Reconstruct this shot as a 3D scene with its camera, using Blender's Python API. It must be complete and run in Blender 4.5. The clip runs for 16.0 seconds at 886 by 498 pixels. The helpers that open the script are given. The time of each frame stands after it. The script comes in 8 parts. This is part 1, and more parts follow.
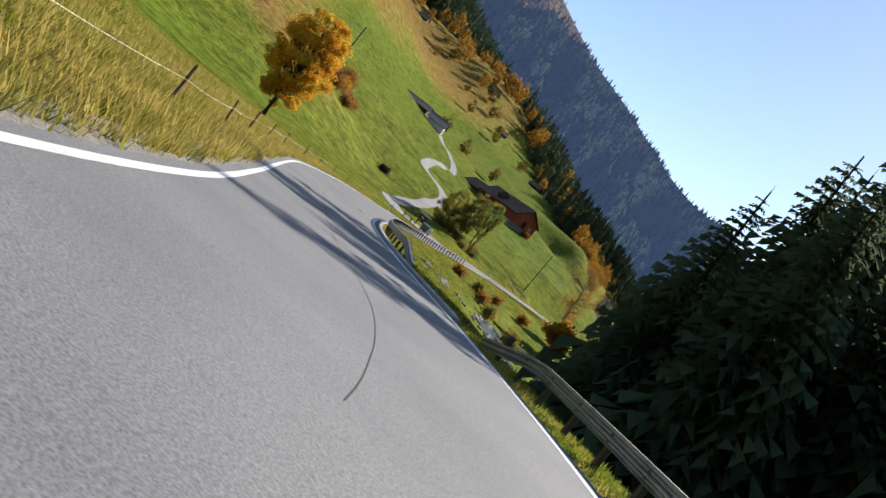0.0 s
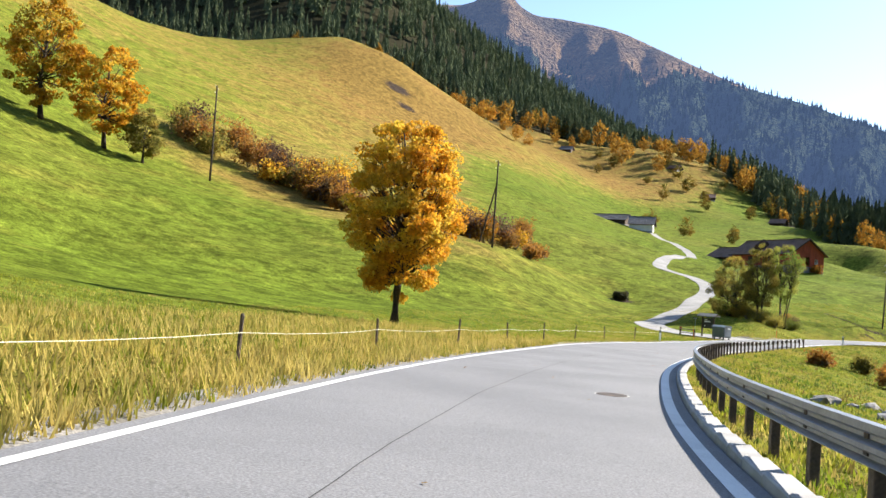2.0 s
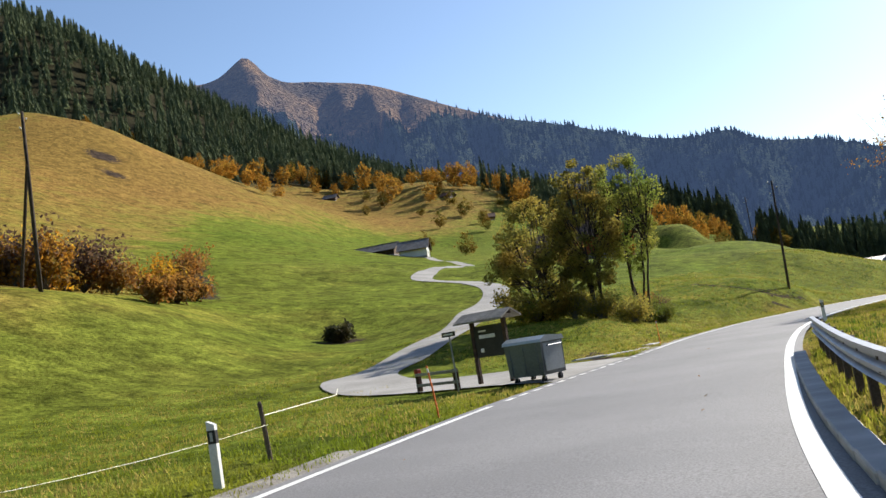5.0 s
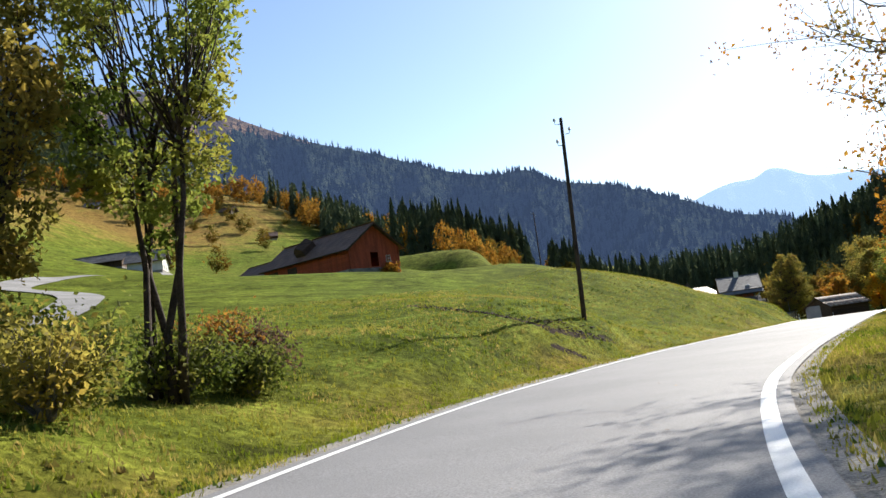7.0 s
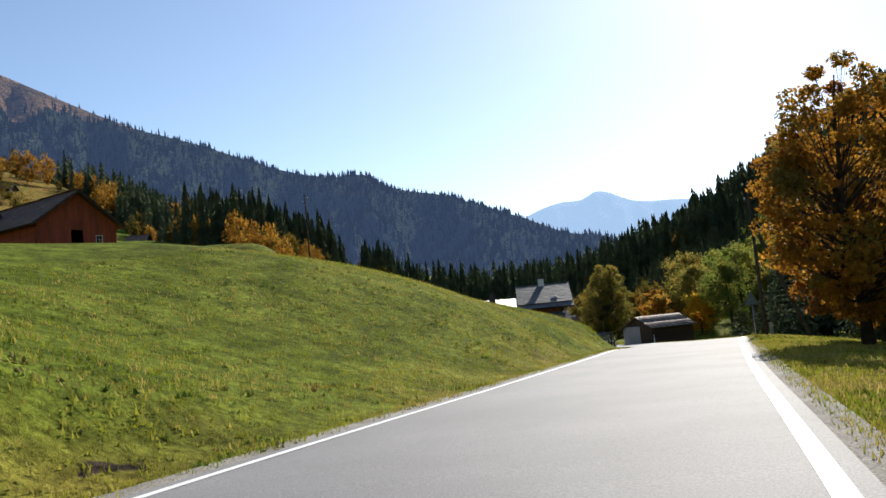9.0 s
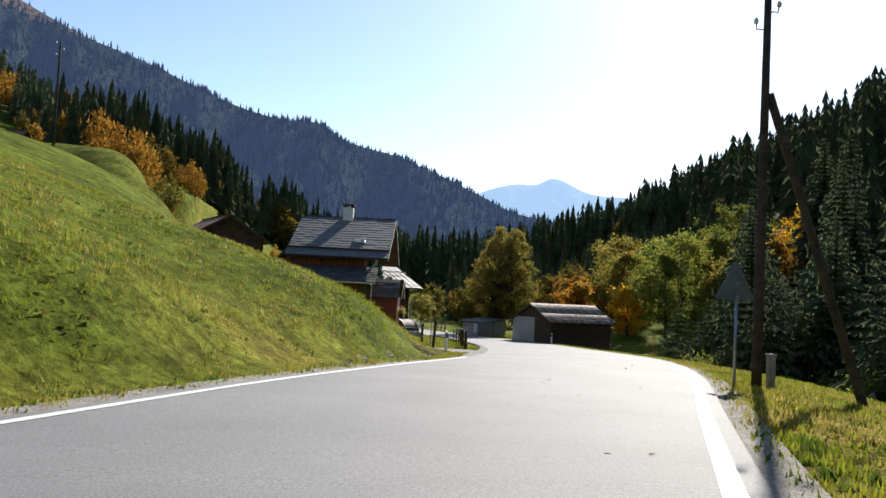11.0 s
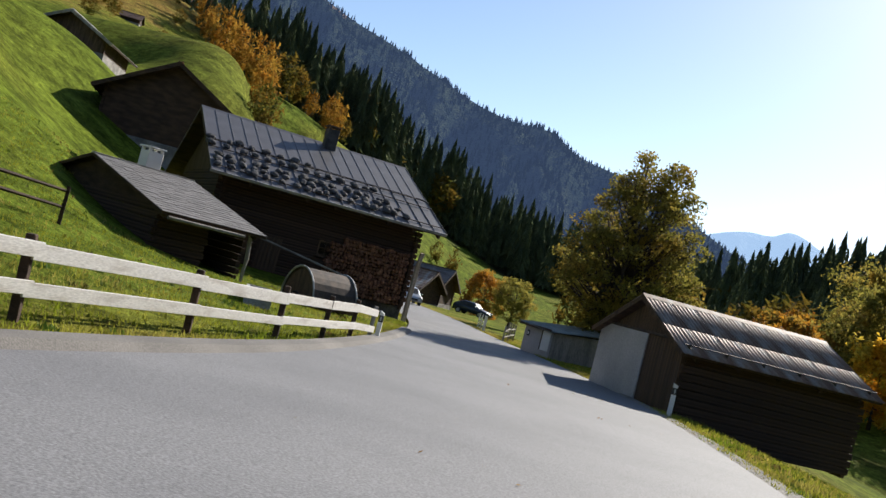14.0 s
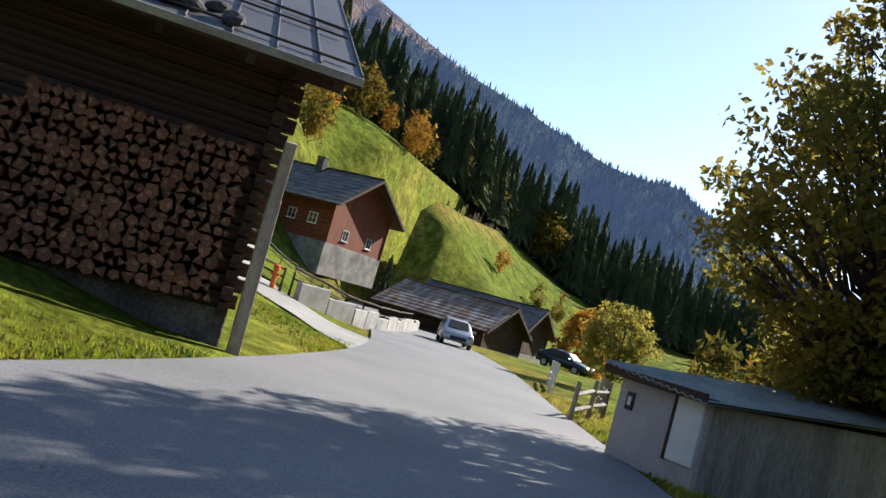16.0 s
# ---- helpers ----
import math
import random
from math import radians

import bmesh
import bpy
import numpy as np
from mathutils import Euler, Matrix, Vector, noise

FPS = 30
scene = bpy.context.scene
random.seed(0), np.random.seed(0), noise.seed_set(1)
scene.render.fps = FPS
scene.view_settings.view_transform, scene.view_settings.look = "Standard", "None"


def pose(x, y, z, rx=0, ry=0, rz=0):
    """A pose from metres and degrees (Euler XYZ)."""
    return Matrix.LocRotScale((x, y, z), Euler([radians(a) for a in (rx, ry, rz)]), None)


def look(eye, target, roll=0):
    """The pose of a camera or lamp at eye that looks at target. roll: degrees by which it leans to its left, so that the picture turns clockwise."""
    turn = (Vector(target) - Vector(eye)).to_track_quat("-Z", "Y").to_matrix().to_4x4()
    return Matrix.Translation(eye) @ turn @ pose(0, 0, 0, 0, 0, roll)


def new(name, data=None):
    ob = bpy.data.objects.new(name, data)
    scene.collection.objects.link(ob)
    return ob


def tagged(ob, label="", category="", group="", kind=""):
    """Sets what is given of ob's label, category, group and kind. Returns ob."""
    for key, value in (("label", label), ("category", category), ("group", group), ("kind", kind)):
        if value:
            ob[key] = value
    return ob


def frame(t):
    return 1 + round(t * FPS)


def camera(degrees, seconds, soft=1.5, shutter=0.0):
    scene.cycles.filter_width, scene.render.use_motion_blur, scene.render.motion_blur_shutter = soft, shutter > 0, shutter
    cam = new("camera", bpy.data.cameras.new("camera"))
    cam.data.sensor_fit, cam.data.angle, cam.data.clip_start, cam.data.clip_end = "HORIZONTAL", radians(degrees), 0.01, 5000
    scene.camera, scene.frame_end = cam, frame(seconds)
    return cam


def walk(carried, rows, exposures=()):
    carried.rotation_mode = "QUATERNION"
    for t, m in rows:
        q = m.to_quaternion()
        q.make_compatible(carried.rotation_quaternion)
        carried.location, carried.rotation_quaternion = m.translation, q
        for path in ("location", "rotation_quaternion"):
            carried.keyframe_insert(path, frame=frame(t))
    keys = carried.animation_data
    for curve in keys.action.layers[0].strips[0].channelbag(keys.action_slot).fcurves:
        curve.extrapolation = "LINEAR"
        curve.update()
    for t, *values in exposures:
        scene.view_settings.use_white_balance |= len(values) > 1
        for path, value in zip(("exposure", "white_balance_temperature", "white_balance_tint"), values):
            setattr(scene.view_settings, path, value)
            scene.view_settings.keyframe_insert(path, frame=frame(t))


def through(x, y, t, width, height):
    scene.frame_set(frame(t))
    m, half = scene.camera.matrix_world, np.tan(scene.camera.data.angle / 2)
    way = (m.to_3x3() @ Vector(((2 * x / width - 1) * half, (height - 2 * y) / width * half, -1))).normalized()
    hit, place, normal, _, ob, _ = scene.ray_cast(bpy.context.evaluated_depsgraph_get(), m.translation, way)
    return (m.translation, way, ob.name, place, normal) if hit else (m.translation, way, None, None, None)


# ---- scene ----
# Seconds, eye, then heading to the left of +y, tilt and lean in degrees.
PATH = [
    (0, (0.111, 0.105, 3.892), (15.897, -2.476, 38.171)),
    (0.5, (-1.814, 7.430, 3.575), (26.315, -2.033, 33.304)),
    (1, (-4.602, 15.367, 3.230), (33.098, -0.703, 21.494)),
    (1.5, (-8.243, 23.476, 2.827), (34.420, 0.842, 10.987)),
    (2, (-12.247, 31.653, 2.405), (34.069, 2.127, 3.918)),
    (2.5, (-16.104, 40.100, 2.004), (32.005, 3.814, -3.132)),
    (3, (-19.373, 48.949, 1.659), (29.620, 4.551, -7.015)),
    (3.2, (-20.540, 52.427, 1.538), (29.371, 5.713, -7.336)),
    (5.3, (-28.880, 93.322, 0.362), (18.557, 6.220, -9.745)),
    (5.5, (-29.095, 97.123, 0.308), (17.115, 6.881, -9.999)),
    (6, (-29.282, 106.047, 0.194), (13.964, 6.226, -8.791)),
    (6.5, (-29.244, 114.525, 0.096), (10.837, 5.994, -8.393)),
    (7, (-28.482, 122.985, 0.067), (7.693, 5.914, -7.787)),
    (7.5, (-27.301, 130.821, 0.007), (4.343, 5.735, -8.358)),
    (8, (-25.639, 137.519, -0.036), (1.235, 5.550, -8.087)),
    (8.5, (-23.755, 144.207, -0.057), (-1.357, 5.305, -5.678)),
    (9, (-21.667, 150.851, -0.113), (-3.153, 5.090, -5.566)),
    (9.2, (-20.774, 153.692, -0.131), (-4.281, 5.131, -4.636)),
    (11.3, (-7.288, 188.990, -0.844), (-6.568, 2.323, 3.532)),
    (11.5, (-6.185, 191.901, -0.874), (-6.666, 1.974, 4.161)),
    (12, (-3.542, 199.014, -1.044), (-5.832, 1.194, 9.659)),
    (12.5, (-1.008, 206.137, -1.327), (-3.548, -0.414, 13.780)),
    (13, (1.117, 213.383, -1.650), (-0.608, 0.259, 17.446)),
    (13.5, (2.868, 221.234, -1.951), (4.252, 1.468, 17.927)),
    (14, (4.152, 229.195, -2.332), (7.593, 1.822, 14.387)),
    (14.5, (4.753, 236.599, -2.634), (9.972, 2.845, 14.098)),
    (15, (4.977, 243.708, -2.898), (12.317, 2.541, 15.281)),
    (15.5, (4.617, 250.874, -3.099), (13.479, 3.130, 17.186)),
    (16, (4.078, 257.860, -3.234), (16.354, 3.555, 15.557)),
]


def carried_pose(eye, yaw, tilt, lean):
    a, b = radians(yaw), radians(tilt)
    ahead = Vector((-math.sin(a) * math.cos(b), math.cos(a) * math.cos(b), math.sin(b)))
    return look(eye, Vector(eye) + ahead * 10, lean)


cam = camera(54.0, 16.0, soft=1.5)
walk(cam, [(t, carried_pose(eye, *turn)) for t, eye, turn in PATH], exposures=[(0, 0.8), (0.5, 0.8), (1.0, 1.3), (1.5, 1.2), (2, 1.5), (3.2, 1.25), (5.5, 0.8), (6.5, 0.78), (7, 0.95), (8, 0.75), (8.5, 0.55), (9, 0.62), (11.3, 0.75), (13, 0.62), (14.5, 0.65), (15.2, 0.65), (16, 1.15)])

# ---- light ----
SUN_AZ, SUN_EL = 26.0, 31.0
world = bpy.data.worlds.new("sky")
scene.world = world
world.use_nodes = True
wt = world.node_tree
sky = wt.nodes.new("ShaderNodeTexSky")
sky.sky_type, sky.sun_disc = "NISHITA", False
sky.sun_elevation, sky.sun_rotation = radians(SUN_EL), radians(SUN_AZ)
sky.altitude, sky.air_density, sky.dust_density, sky.ozone_density = 1200, 1.0, 0.8, 1.6
wt.nodes["Background"].inputs["Strength"].default_value = 0.1
wt.links.new(sky.outputs[0], wt.nodes["Background"].inputs["Color"])
sun_way = Vector((math.sin(radians(SUN_AZ)) * math.cos(radians(SUN_EL)), math.cos(radians(SUN_AZ)) * math.cos(radians(SUN_EL)), math.sin(radians(SUN_EL))))
lamp = bpy.data.lights.new("sun", "SUN")
lamp.energy, lamp.angle, lamp.color = 5.0, radians(0.55), (1.0, 0.94, 0.84)
new("sun", lamp).matrix_world = look(sun_way * 500, (0, 0, 0))


# ---- materials ----
def material(name, base=(0.5, 0.5, 0.5), second=None, third=None, scale=1.0, detail=8.0, fine=18.0, rough=0.8, metal=0.0,
             bump=0.25, bump_scale=None, split=0.5, speck=0.35, glow=None, spec=0.3, vary=0.0, stretch=(1, 1, 1), space="Object", through=0.0):
    """A surface with patches of two or three colours, grain over them, and relief; glow adds emission, as painted haze.
    """
    m = bpy.data.materials.new(name)
    m.use_nodes = True
    nt = m.node_tree
    n, link = nt.nodes, nt.links.new
    bsdf = n["Principled BSDF"]
    bsdf.inputs["Roughness"].default_value = rough
    bsdf.inputs["Metallic"].default_value = metal
    bsdf.inputs["Specular IOR Level"].default_value = spec
    coord = n.new("ShaderNodeTexCoord")
    mapping = n.new("ShaderNodeMapping")
    mapping.inputs["Scale"].default_value = stretch
    link(coord.outputs[space], mapping.inputs[0])
    big = n.new("ShaderNodeTexNoise")
    big.inputs["Scale"].default_value, big.inputs["Detail"].default_value = scale, detail
    link(mapping.outputs[0], big.inputs["Vector"])
    small = n.new("ShaderNodeTexNoise")
    small.inputs["Scale"].default_value, small.inputs["Detail"].default_value = fine * scale, 6.0
    link(mapping.outputs[0], small.inputs["Vector"])
    ramp = n.new("ShaderNodeValToRGB")
    stops = [base, second or tuple(0.75 * c for c in base)] + ([third] if third else [])
    ramp.color_ramp.elements[0].position, ramp.color_ramp.elements[0].color = max(0.0, split - 0.14), (*stops[0], 1)
    ramp.color_ramp.elements[1].position, ramp.color_ramp.elements[1].color = min(1.0, split + 0.14), (*stops[-1], 1)
    if third:
        e = ramp.color_ramp.elements.new(split)
        e.color = (*stops[1], 1)
    link(big.outputs["Fac"], ramp.inputs["Fac"])
    grain = n.new("ShaderNodeMapRange")
    grain.inputs["From Min"].default_value, grain.inputs["From Max"].default_value = 0.25, 0.75
    grain.inputs["To Min"].default_value, grain.inputs["To Max"].default_value = 1 - speck, 1 + speck
    link(small.outputs["Fac"], grain.inputs["Value"])
    value = grain.outputs[0]
    if vary:
        info = n.new("ShaderNodeObjectInfo")
        isle = n.new("ShaderNodeNewGeometry")
        add = n.new("ShaderNodeMath")
        link(info.outputs["Random"], add.inputs[0])
        link(isle.outputs["Random Per Island"], add.inputs[1])
        wide = n.new("ShaderNodeMapRange")
        wide.inputs["From Max"].default_value = 2.0
        wide.inputs["To Min"].default_value, wide.inputs["To Max"].default_value = 1 - vary, 1 + vary
        link(add.outputs[0], wide.inputs["Value"])
        both = n.new("ShaderNodeMath")
        both.operation = "MULTIPLY"
        link(value, both.inputs[0])
        link(wide.outputs[0], both.inputs[1])
        value = both.outputs[0]
    tint = n.new("ShaderNodeVectorMath")
    tint.operation = "SCALE"
    link(ramp.outputs["Color"], tint.inputs[0])
    link(value, tint.inputs["Scale"])
    link(tint.outputs[0], bsdf.inputs["Base Color"])
    if bump:
        rel = n.new("ShaderNodeBump")
        rel.inputs["Strength"].default_value, rel.inputs["Distance"].default_value = bump, bump_scale or 0.05 / scale
        link(small.outputs["Fac"], rel.inputs["Height"])
        link(rel.outputs[0], bsdf.inputs["Normal"])
    if through:
        thin = n.new("ShaderNodeBsdfTranslucent")
        mix = n.new("ShaderNodeMixShader")
        mix.inputs[0].default_value = through
        link(tint.outputs[0], thin.inputs["Color"])
        link(bsdf.outputs[0], mix.inputs[1])
        link(thin.outputs[0], mix.inputs[2])
        link(mix.outputs[0], n["Material Output"].inputs["Surface"])
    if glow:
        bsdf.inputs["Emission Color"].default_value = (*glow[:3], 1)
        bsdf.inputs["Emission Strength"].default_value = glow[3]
    return m

MAT = {
    "asphalt": material("asphalt", (0.15, 0.148, 0.153), (0.185, 0.182, 0.186), scale=0.35, fine=130, rough=0.78, speck=0.45, bump=0.4, bump_scale=0.006, spec=0.35),
    "old_asphalt": material("old_asphalt", (0.185, 0.17, 0.155), (0.13, 0.12, 0.11), scale=0.6, fine=90, rough=0.9, speck=0.4, bump=0.4, bump_scale=0.01),
    "line": material("line", (0.72, 0.72, 0.70), (0.55, 0.55, 0.53), scale=1.2, fine=40, rough=0.6, speck=0.15, bump=0.1, bump_scale=0.003, split=0.62),
    "gravel": material("gravel", (0.26, 0.24, 0.21), (0.17, 0.155, 0.13), scale=1.6, fine=16, rough=0.95, speck=0.6, bump=0.7, bump_scale=0.03),
    "concrete": material("concrete", (0.36, 0.355, 0.34), (0.24, 0.235, 0.22), scale=1.5, fine=14, rough=0.85, speck=0.25, bump=0.3, bump_scale=0.01),
    "steel": material("steel", (0.34, 0.35, 0.37), (0.25, 0.26, 0.28), scale=2.0, fine=12, rough=0.42, metal=0.85, speck=0.15, bump=0.1, bump_scale=0.004),
    "dark_wood": material("dark_wood", (0.075, 0.045, 0.028), (0.035, 0.022, 0.016), scale=1.3, fine=20, rough=0.85, speck=0.5, bump=0.5, bump_scale=0.012, vary=0.35, stretch=(1, 1, 6)),
    "bark": material("bark", (0.075, 0.055, 0.042), (0.035, 0.027, 0.022), scale=3.0, fine=9, rough=0.95, speck=0.5, bump=0.8, bump_scale=0.03),
    "rock": material("rock", (0.30, 0.285, 0.265), (0.16, 0.15, 0.14), scale=1.2, fine=12, rough=0.9, speck=0.4, bump=0.6, bump_scale=0.04, vary=0.3),
}


def pasture():
    """Grass on the ground sheet: fresh green, dry ochre and brown stretches at two scales, with worn earth."""
    m = material("pasture", (0.12, 0.15, 0.02), (0.18, 0.165, 0.03), (0.25, 0.17, 0.05), scale=0.02, detail=10, fine=60, rough=0.95,
                 speck=0.5, bump=0.6, bump_scale=0.12, spec=0.02, split=0.56)
    nt = m.node_tree
    n, link = nt.nodes, nt.links.new
    ramp = next(x for x in n if x.type == "VALTORGB")
    scale = next(x for x in n if x.type == "VECT_MATH")
    attr = n.new("ShaderNodeAttribute")
    attr.attribute_name = "dry"
    coord = next(x for x in n if x.type == "TEX_COORD")
    mid = n.new("ShaderNodeTexNoise")
    mid.inputs["Scale"].default_value, mid.inputs["Detail"].default_value = 0.16, 12.0
    link(coord.outputs["Object"], mid.inputs["Vector"])
    add = n.new("ShaderNodeMath")
    add.operation = "MULTIPLY_ADD"
    add.inputs[1].default_value = 0.75
    link(mid.outputs["Fac"], add.inputs[0])
    link(attr.outputs["Fac"], add.inputs[2])
    step = n.new("ShaderNodeMapRange")
    step.inputs["From Min"].default_value, step.inputs["From Max"].default_value = 0.44, 1.0
    link(add.outputs[0], step.inputs["Value"])
    tone = n.new("ShaderNodeValToRGB")
    tone.color_ramp.elements[0].position, tone.color_ramp.elements[0].color = 0.0, (0.11, 0.15, 0.016, 1)
    tone.color_ramp.elements[1].position, tone.color_ramp.elements[1].color = 1.0, (0.24, 0.13, 0.04, 1)
    for at, col in ((0.3, (0.165, 0.178, 0.024, 1)), (0.6, (0.245, 0.18, 0.042, 1))):
        tone.color_ramp.elements.new(at).color = col
    link(step.outputs[0], tone.inputs["Fac"])
    mix = n.new("ShaderNodeMix")
    mix.data_type = "RGBA"
    mix.inputs["Factor"].default_value = 0.25
    link(tone.outputs["Color"], mix.inputs["A"])
    link(ramp.outputs["Color"], mix.inputs["B"])
    link(mix.outputs["Result"], scale.inputs[0])
    blades = n.new("ShaderNodeTexNoise")
    blades.inputs["Scale"].default_value, blades.inputs["Detail"].default_value, blades.inputs["Roughness"].default_value = 5.0, 10.0, 0.72
    link(coord.outputs["Object"], blades.inputs["Vector"])
    tint = n.new("ShaderNodeMapRange")
    tint.inputs["From Min"].default_value, tint.inputs["From Max"].default_value = 0.32, 0.68
    tint.inputs["To Min"].default_value, tint.inputs["To Max"].default_value = 0.28, 1.6
    link(blades.outputs["Fac"], tint.inputs["Value"])
    grain = next(x for x in n if x.type == "MAP_RANGE" and x.outputs[0].is_linked and x.outputs[0].links[0].to_node == scale)
    both = n.new("ShaderNodeMath")
    both.operation = "MULTIPLY"
    link(grain.outputs[0], both.inputs[0])
    link(tint.outputs[0], both.inputs[1])
    sward = n.new("ShaderNodeMapRange")
    sward.inputs["From Min"].default_value, sward.inputs["From Max"].default_value = 0.33, 0.67
    sward.inputs["To Min"].default_value, sward.inputs["To Max"].default_value = 0.5, 1.36
    uneven = n.new("ShaderNodeTexNoise")
    uneven.inputs["Scale"].default_value, uneven.inputs["Detail"].default_value, uneven.inputs["Roughness"].default_value = 0.35, 12.0, 0.68
    link(coord.outputs["Object"], uneven.inputs["Vector"])
    link(uneven.outputs["Fac"], sward.inputs["Value"])
    more = n.new("ShaderNodeMath")
    more.operation = "MULTIPLY"
    link(both.outputs[0], more.inputs[0])
    link(sward.outputs[0], more.inputs[1])
    link(more.outputs[0], scale.inputs["Scale"])
    rough = n.new("ShaderNodeBump")
    rough.inputs["Strength"].default_value, rough.inputs["Distance"].default_value = 0.9, 0.12
    link(blades.outputs["Fac"], rough.inputs["Height"])
    old = next(x for x in n if x.type == "BUMP" and x != rough)
    link(old.outputs[0], rough.inputs["Normal"])
    link(rough.outputs[0], n["Principled BSDF"].inputs["Normal"])
    bare = n.new("ShaderNodeAttribute")
    bare.attribute_name = "mud"
    wild = n.new("ShaderNodeTexNoise")
    wild.inputs["Scale"].default_value, wild.inputs["Detail"].default_value, wild.inputs["Roughness"].default_value = 1.6, 9.0, 0.7
    link(coord.outputs["Object"], wild.inputs["Vector"])
    sum_up = n.new("ShaderNodeMath")
    link(bare.outputs["Fac"], sum_up.inputs[0])
    link(wild.outputs["Fac"], sum_up.inputs[1])
    cut = n.new("ShaderNodeMapRange")
    cut.inputs["From Min"].default_value, cut.inputs["From Max"].default_value = 1.12, 1.24
    link(sum_up.outputs[0], cut.inputs["Value"])
    earth = n.new("ShaderNodeMix")
    earth.data_type = "RGBA"
    earth.inputs["B"].default_value = (0.055, 0.04, 0.031, 1)
    link(cut.outputs[0], earth.inputs["Factor"])
    link(mix.outputs["Result"], earth.inputs["A"])
    shade = n.new("ShaderNodeAttribute")
    shade.attribute_name = "litter"
    floor = n.new("ShaderNodeMix")
    floor.data_type = "RGBA"
    floor.inputs["B"].default_value = (0.035, 0.032, 0.017, 1)
    link(shade.outputs["Fac"], floor.inputs["Factor"])
    link(earth.outputs["Result"], floor.inputs["A"])
    link(floor.outputs["Result"], scale.inputs[0])
    return m


MAT["pasture"] = pasture()


# ---- mesh helpers ----
def mesh_of(name, verts, faces, mat, smooth=False):
    me = bpy.data.meshes.new(name)
    me.from_pydata([tuple(map(float, v)) for v in verts], [], faces)
    if mat:
        me.materials.append(MAT[mat] if isinstance(mat, str) else mat)
    if smooth:
        me.polygons.foreach_set("use_smooth", [True] * len(me.polygons))
    me.update()
    return me


def mesh_np(name, verts, faces, mat, smooth=False):
    """A mesh from arrays: verts n x 3, faces m x 3 or m x 4."""
    me = bpy.data.meshes.new(name)
    v, f = np.asarray(verts, np.float32), np.asarray(faces, np.int32)
    me.vertices.add(len(v))
    me.vertices.foreach_set("co", v.ravel())
    me.loops.add(f.size)
    me.loops.foreach_set("vertex_index", f.ravel())
    me.polygons.add(len(f))
    me.polygons.foreach_set("loop_start", np.arange(0, f.size, f.shape[1], dtype=np.int32))
    me.polygons.foreach_set("use_smooth", np.full(len(f), smooth))
    me.materials.append(MAT[mat] if isinstance(mat, str) else mat)
    me.update(calc_edges=True)
    me.validate()
    return me


def shared(name, bm, mat):
    me = bpy.data.meshes.new(name)
    bm.to_mesh(me)
    bm.free()
    me.materials.append(MAT[mat])
    return me


def thing(name, at, label, category, group="", kind="", turn=0.0):
    ob = new(name)
    ob.empty_display_size = 0.2
    ob.matrix_world = pose(*at, 0, 0, turn)
    return tagged(ob, label, category, group, kind)


def part(name, bm, mat, parent, label="", smooth=False):
    """Links a bmesh, in the parent's own coordinates, as one mesh object under it."""
    me = bpy.data.meshes.new(name)
    if smooth:
        for f in bm.faces:
            f.smooth = True
    bm.to_mesh(me)
    bm.free()
    me.materials.append(MAT[mat] if isinstance(mat, str) else mat)
    ob = new(name, me)
    ob.parent = parent
    if label:
        ob["label"] = label
    return ob


def attach(name, me, parent, m=None, label=""):
    ob = new(name, me)
    ob.parent = parent
    if m is not None:
        ob.matrix_basis = m
    if label:
        ob["label"] = label
    return ob


def box(bm, lo, hi, bevel=0.0, m=None):
    c = [(a + b) / 2 for a, b in zip(lo, hi)]
    s = [max(abs(b - a), 1e-4) for a, b in zip(lo, hi)]
    made = bmesh.ops.create_cube(bm, size=1.0, matrix=(m or Matrix()) @ Matrix.Translation(c) @ Matrix.Diagonal((*s, 1)))
    if bevel:
        edges = {e for v in made["verts"] for e in v.link_edges}
        bmesh.ops.bevel(bm, geom=list(edges), offset=bevel, segments=1, affect="EDGES")
    return bm


def boxed(lo, hi, bevel=0.0, m=None):
    return box(bmesh.new(), lo, hi, bevel, m)


def prism(bm, outline, along, m=None):
    """A solid: an outline of 3D points pushed along a vector."""
    along = Vector(along)
    a = [bm.verts.new((m @ Vector(p)) if m else Vector(p)) for p in outline]
    b = [bm.verts.new((m @ (Vector(p) + along)) if m else Vector(p) + along) for p in outline]
    bm.faces.new(a[::-1]), bm.faces.new(b)
    for k in range(len(a)):
        bm.faces.new((a[k], a[(k + 1) % len(a)], b[(k + 1) % len(a)], b[k]))
    bmesh.ops.recalc_face_normals(bm, faces=bm.faces)
    return bm


def tube(bm, points, radii, sides=8):
    """A bent, tapered stem through points."""
    points = [Vector(p) for p in points]
    rings = []
    for k, p in enumerate(points):
        way = (points[min(k + 1, len(points) - 1)] - points[max(k - 1, 0)]).normalized()
        q = way.to_track_quat("Z", "Y")
        r = radii[k] if isinstance(radii, (list, tuple)) else radii
        rings.append([bm.verts.new(p + q @ Vector((r * math.cos(6.2832 * j / sides), r * math.sin(6.2832 * j / sides), 0))) for j in range(sides)])
    for a, b in zip(rings, rings[1:]):
        for j in range(sides):
            bm.faces.new((a[j], a[(j + 1) % sides], b[(j + 1) % sides], b[j]))
    bm.faces.new(rings[0][::-1]), bm.faces.new(rings[-1])
    return bm


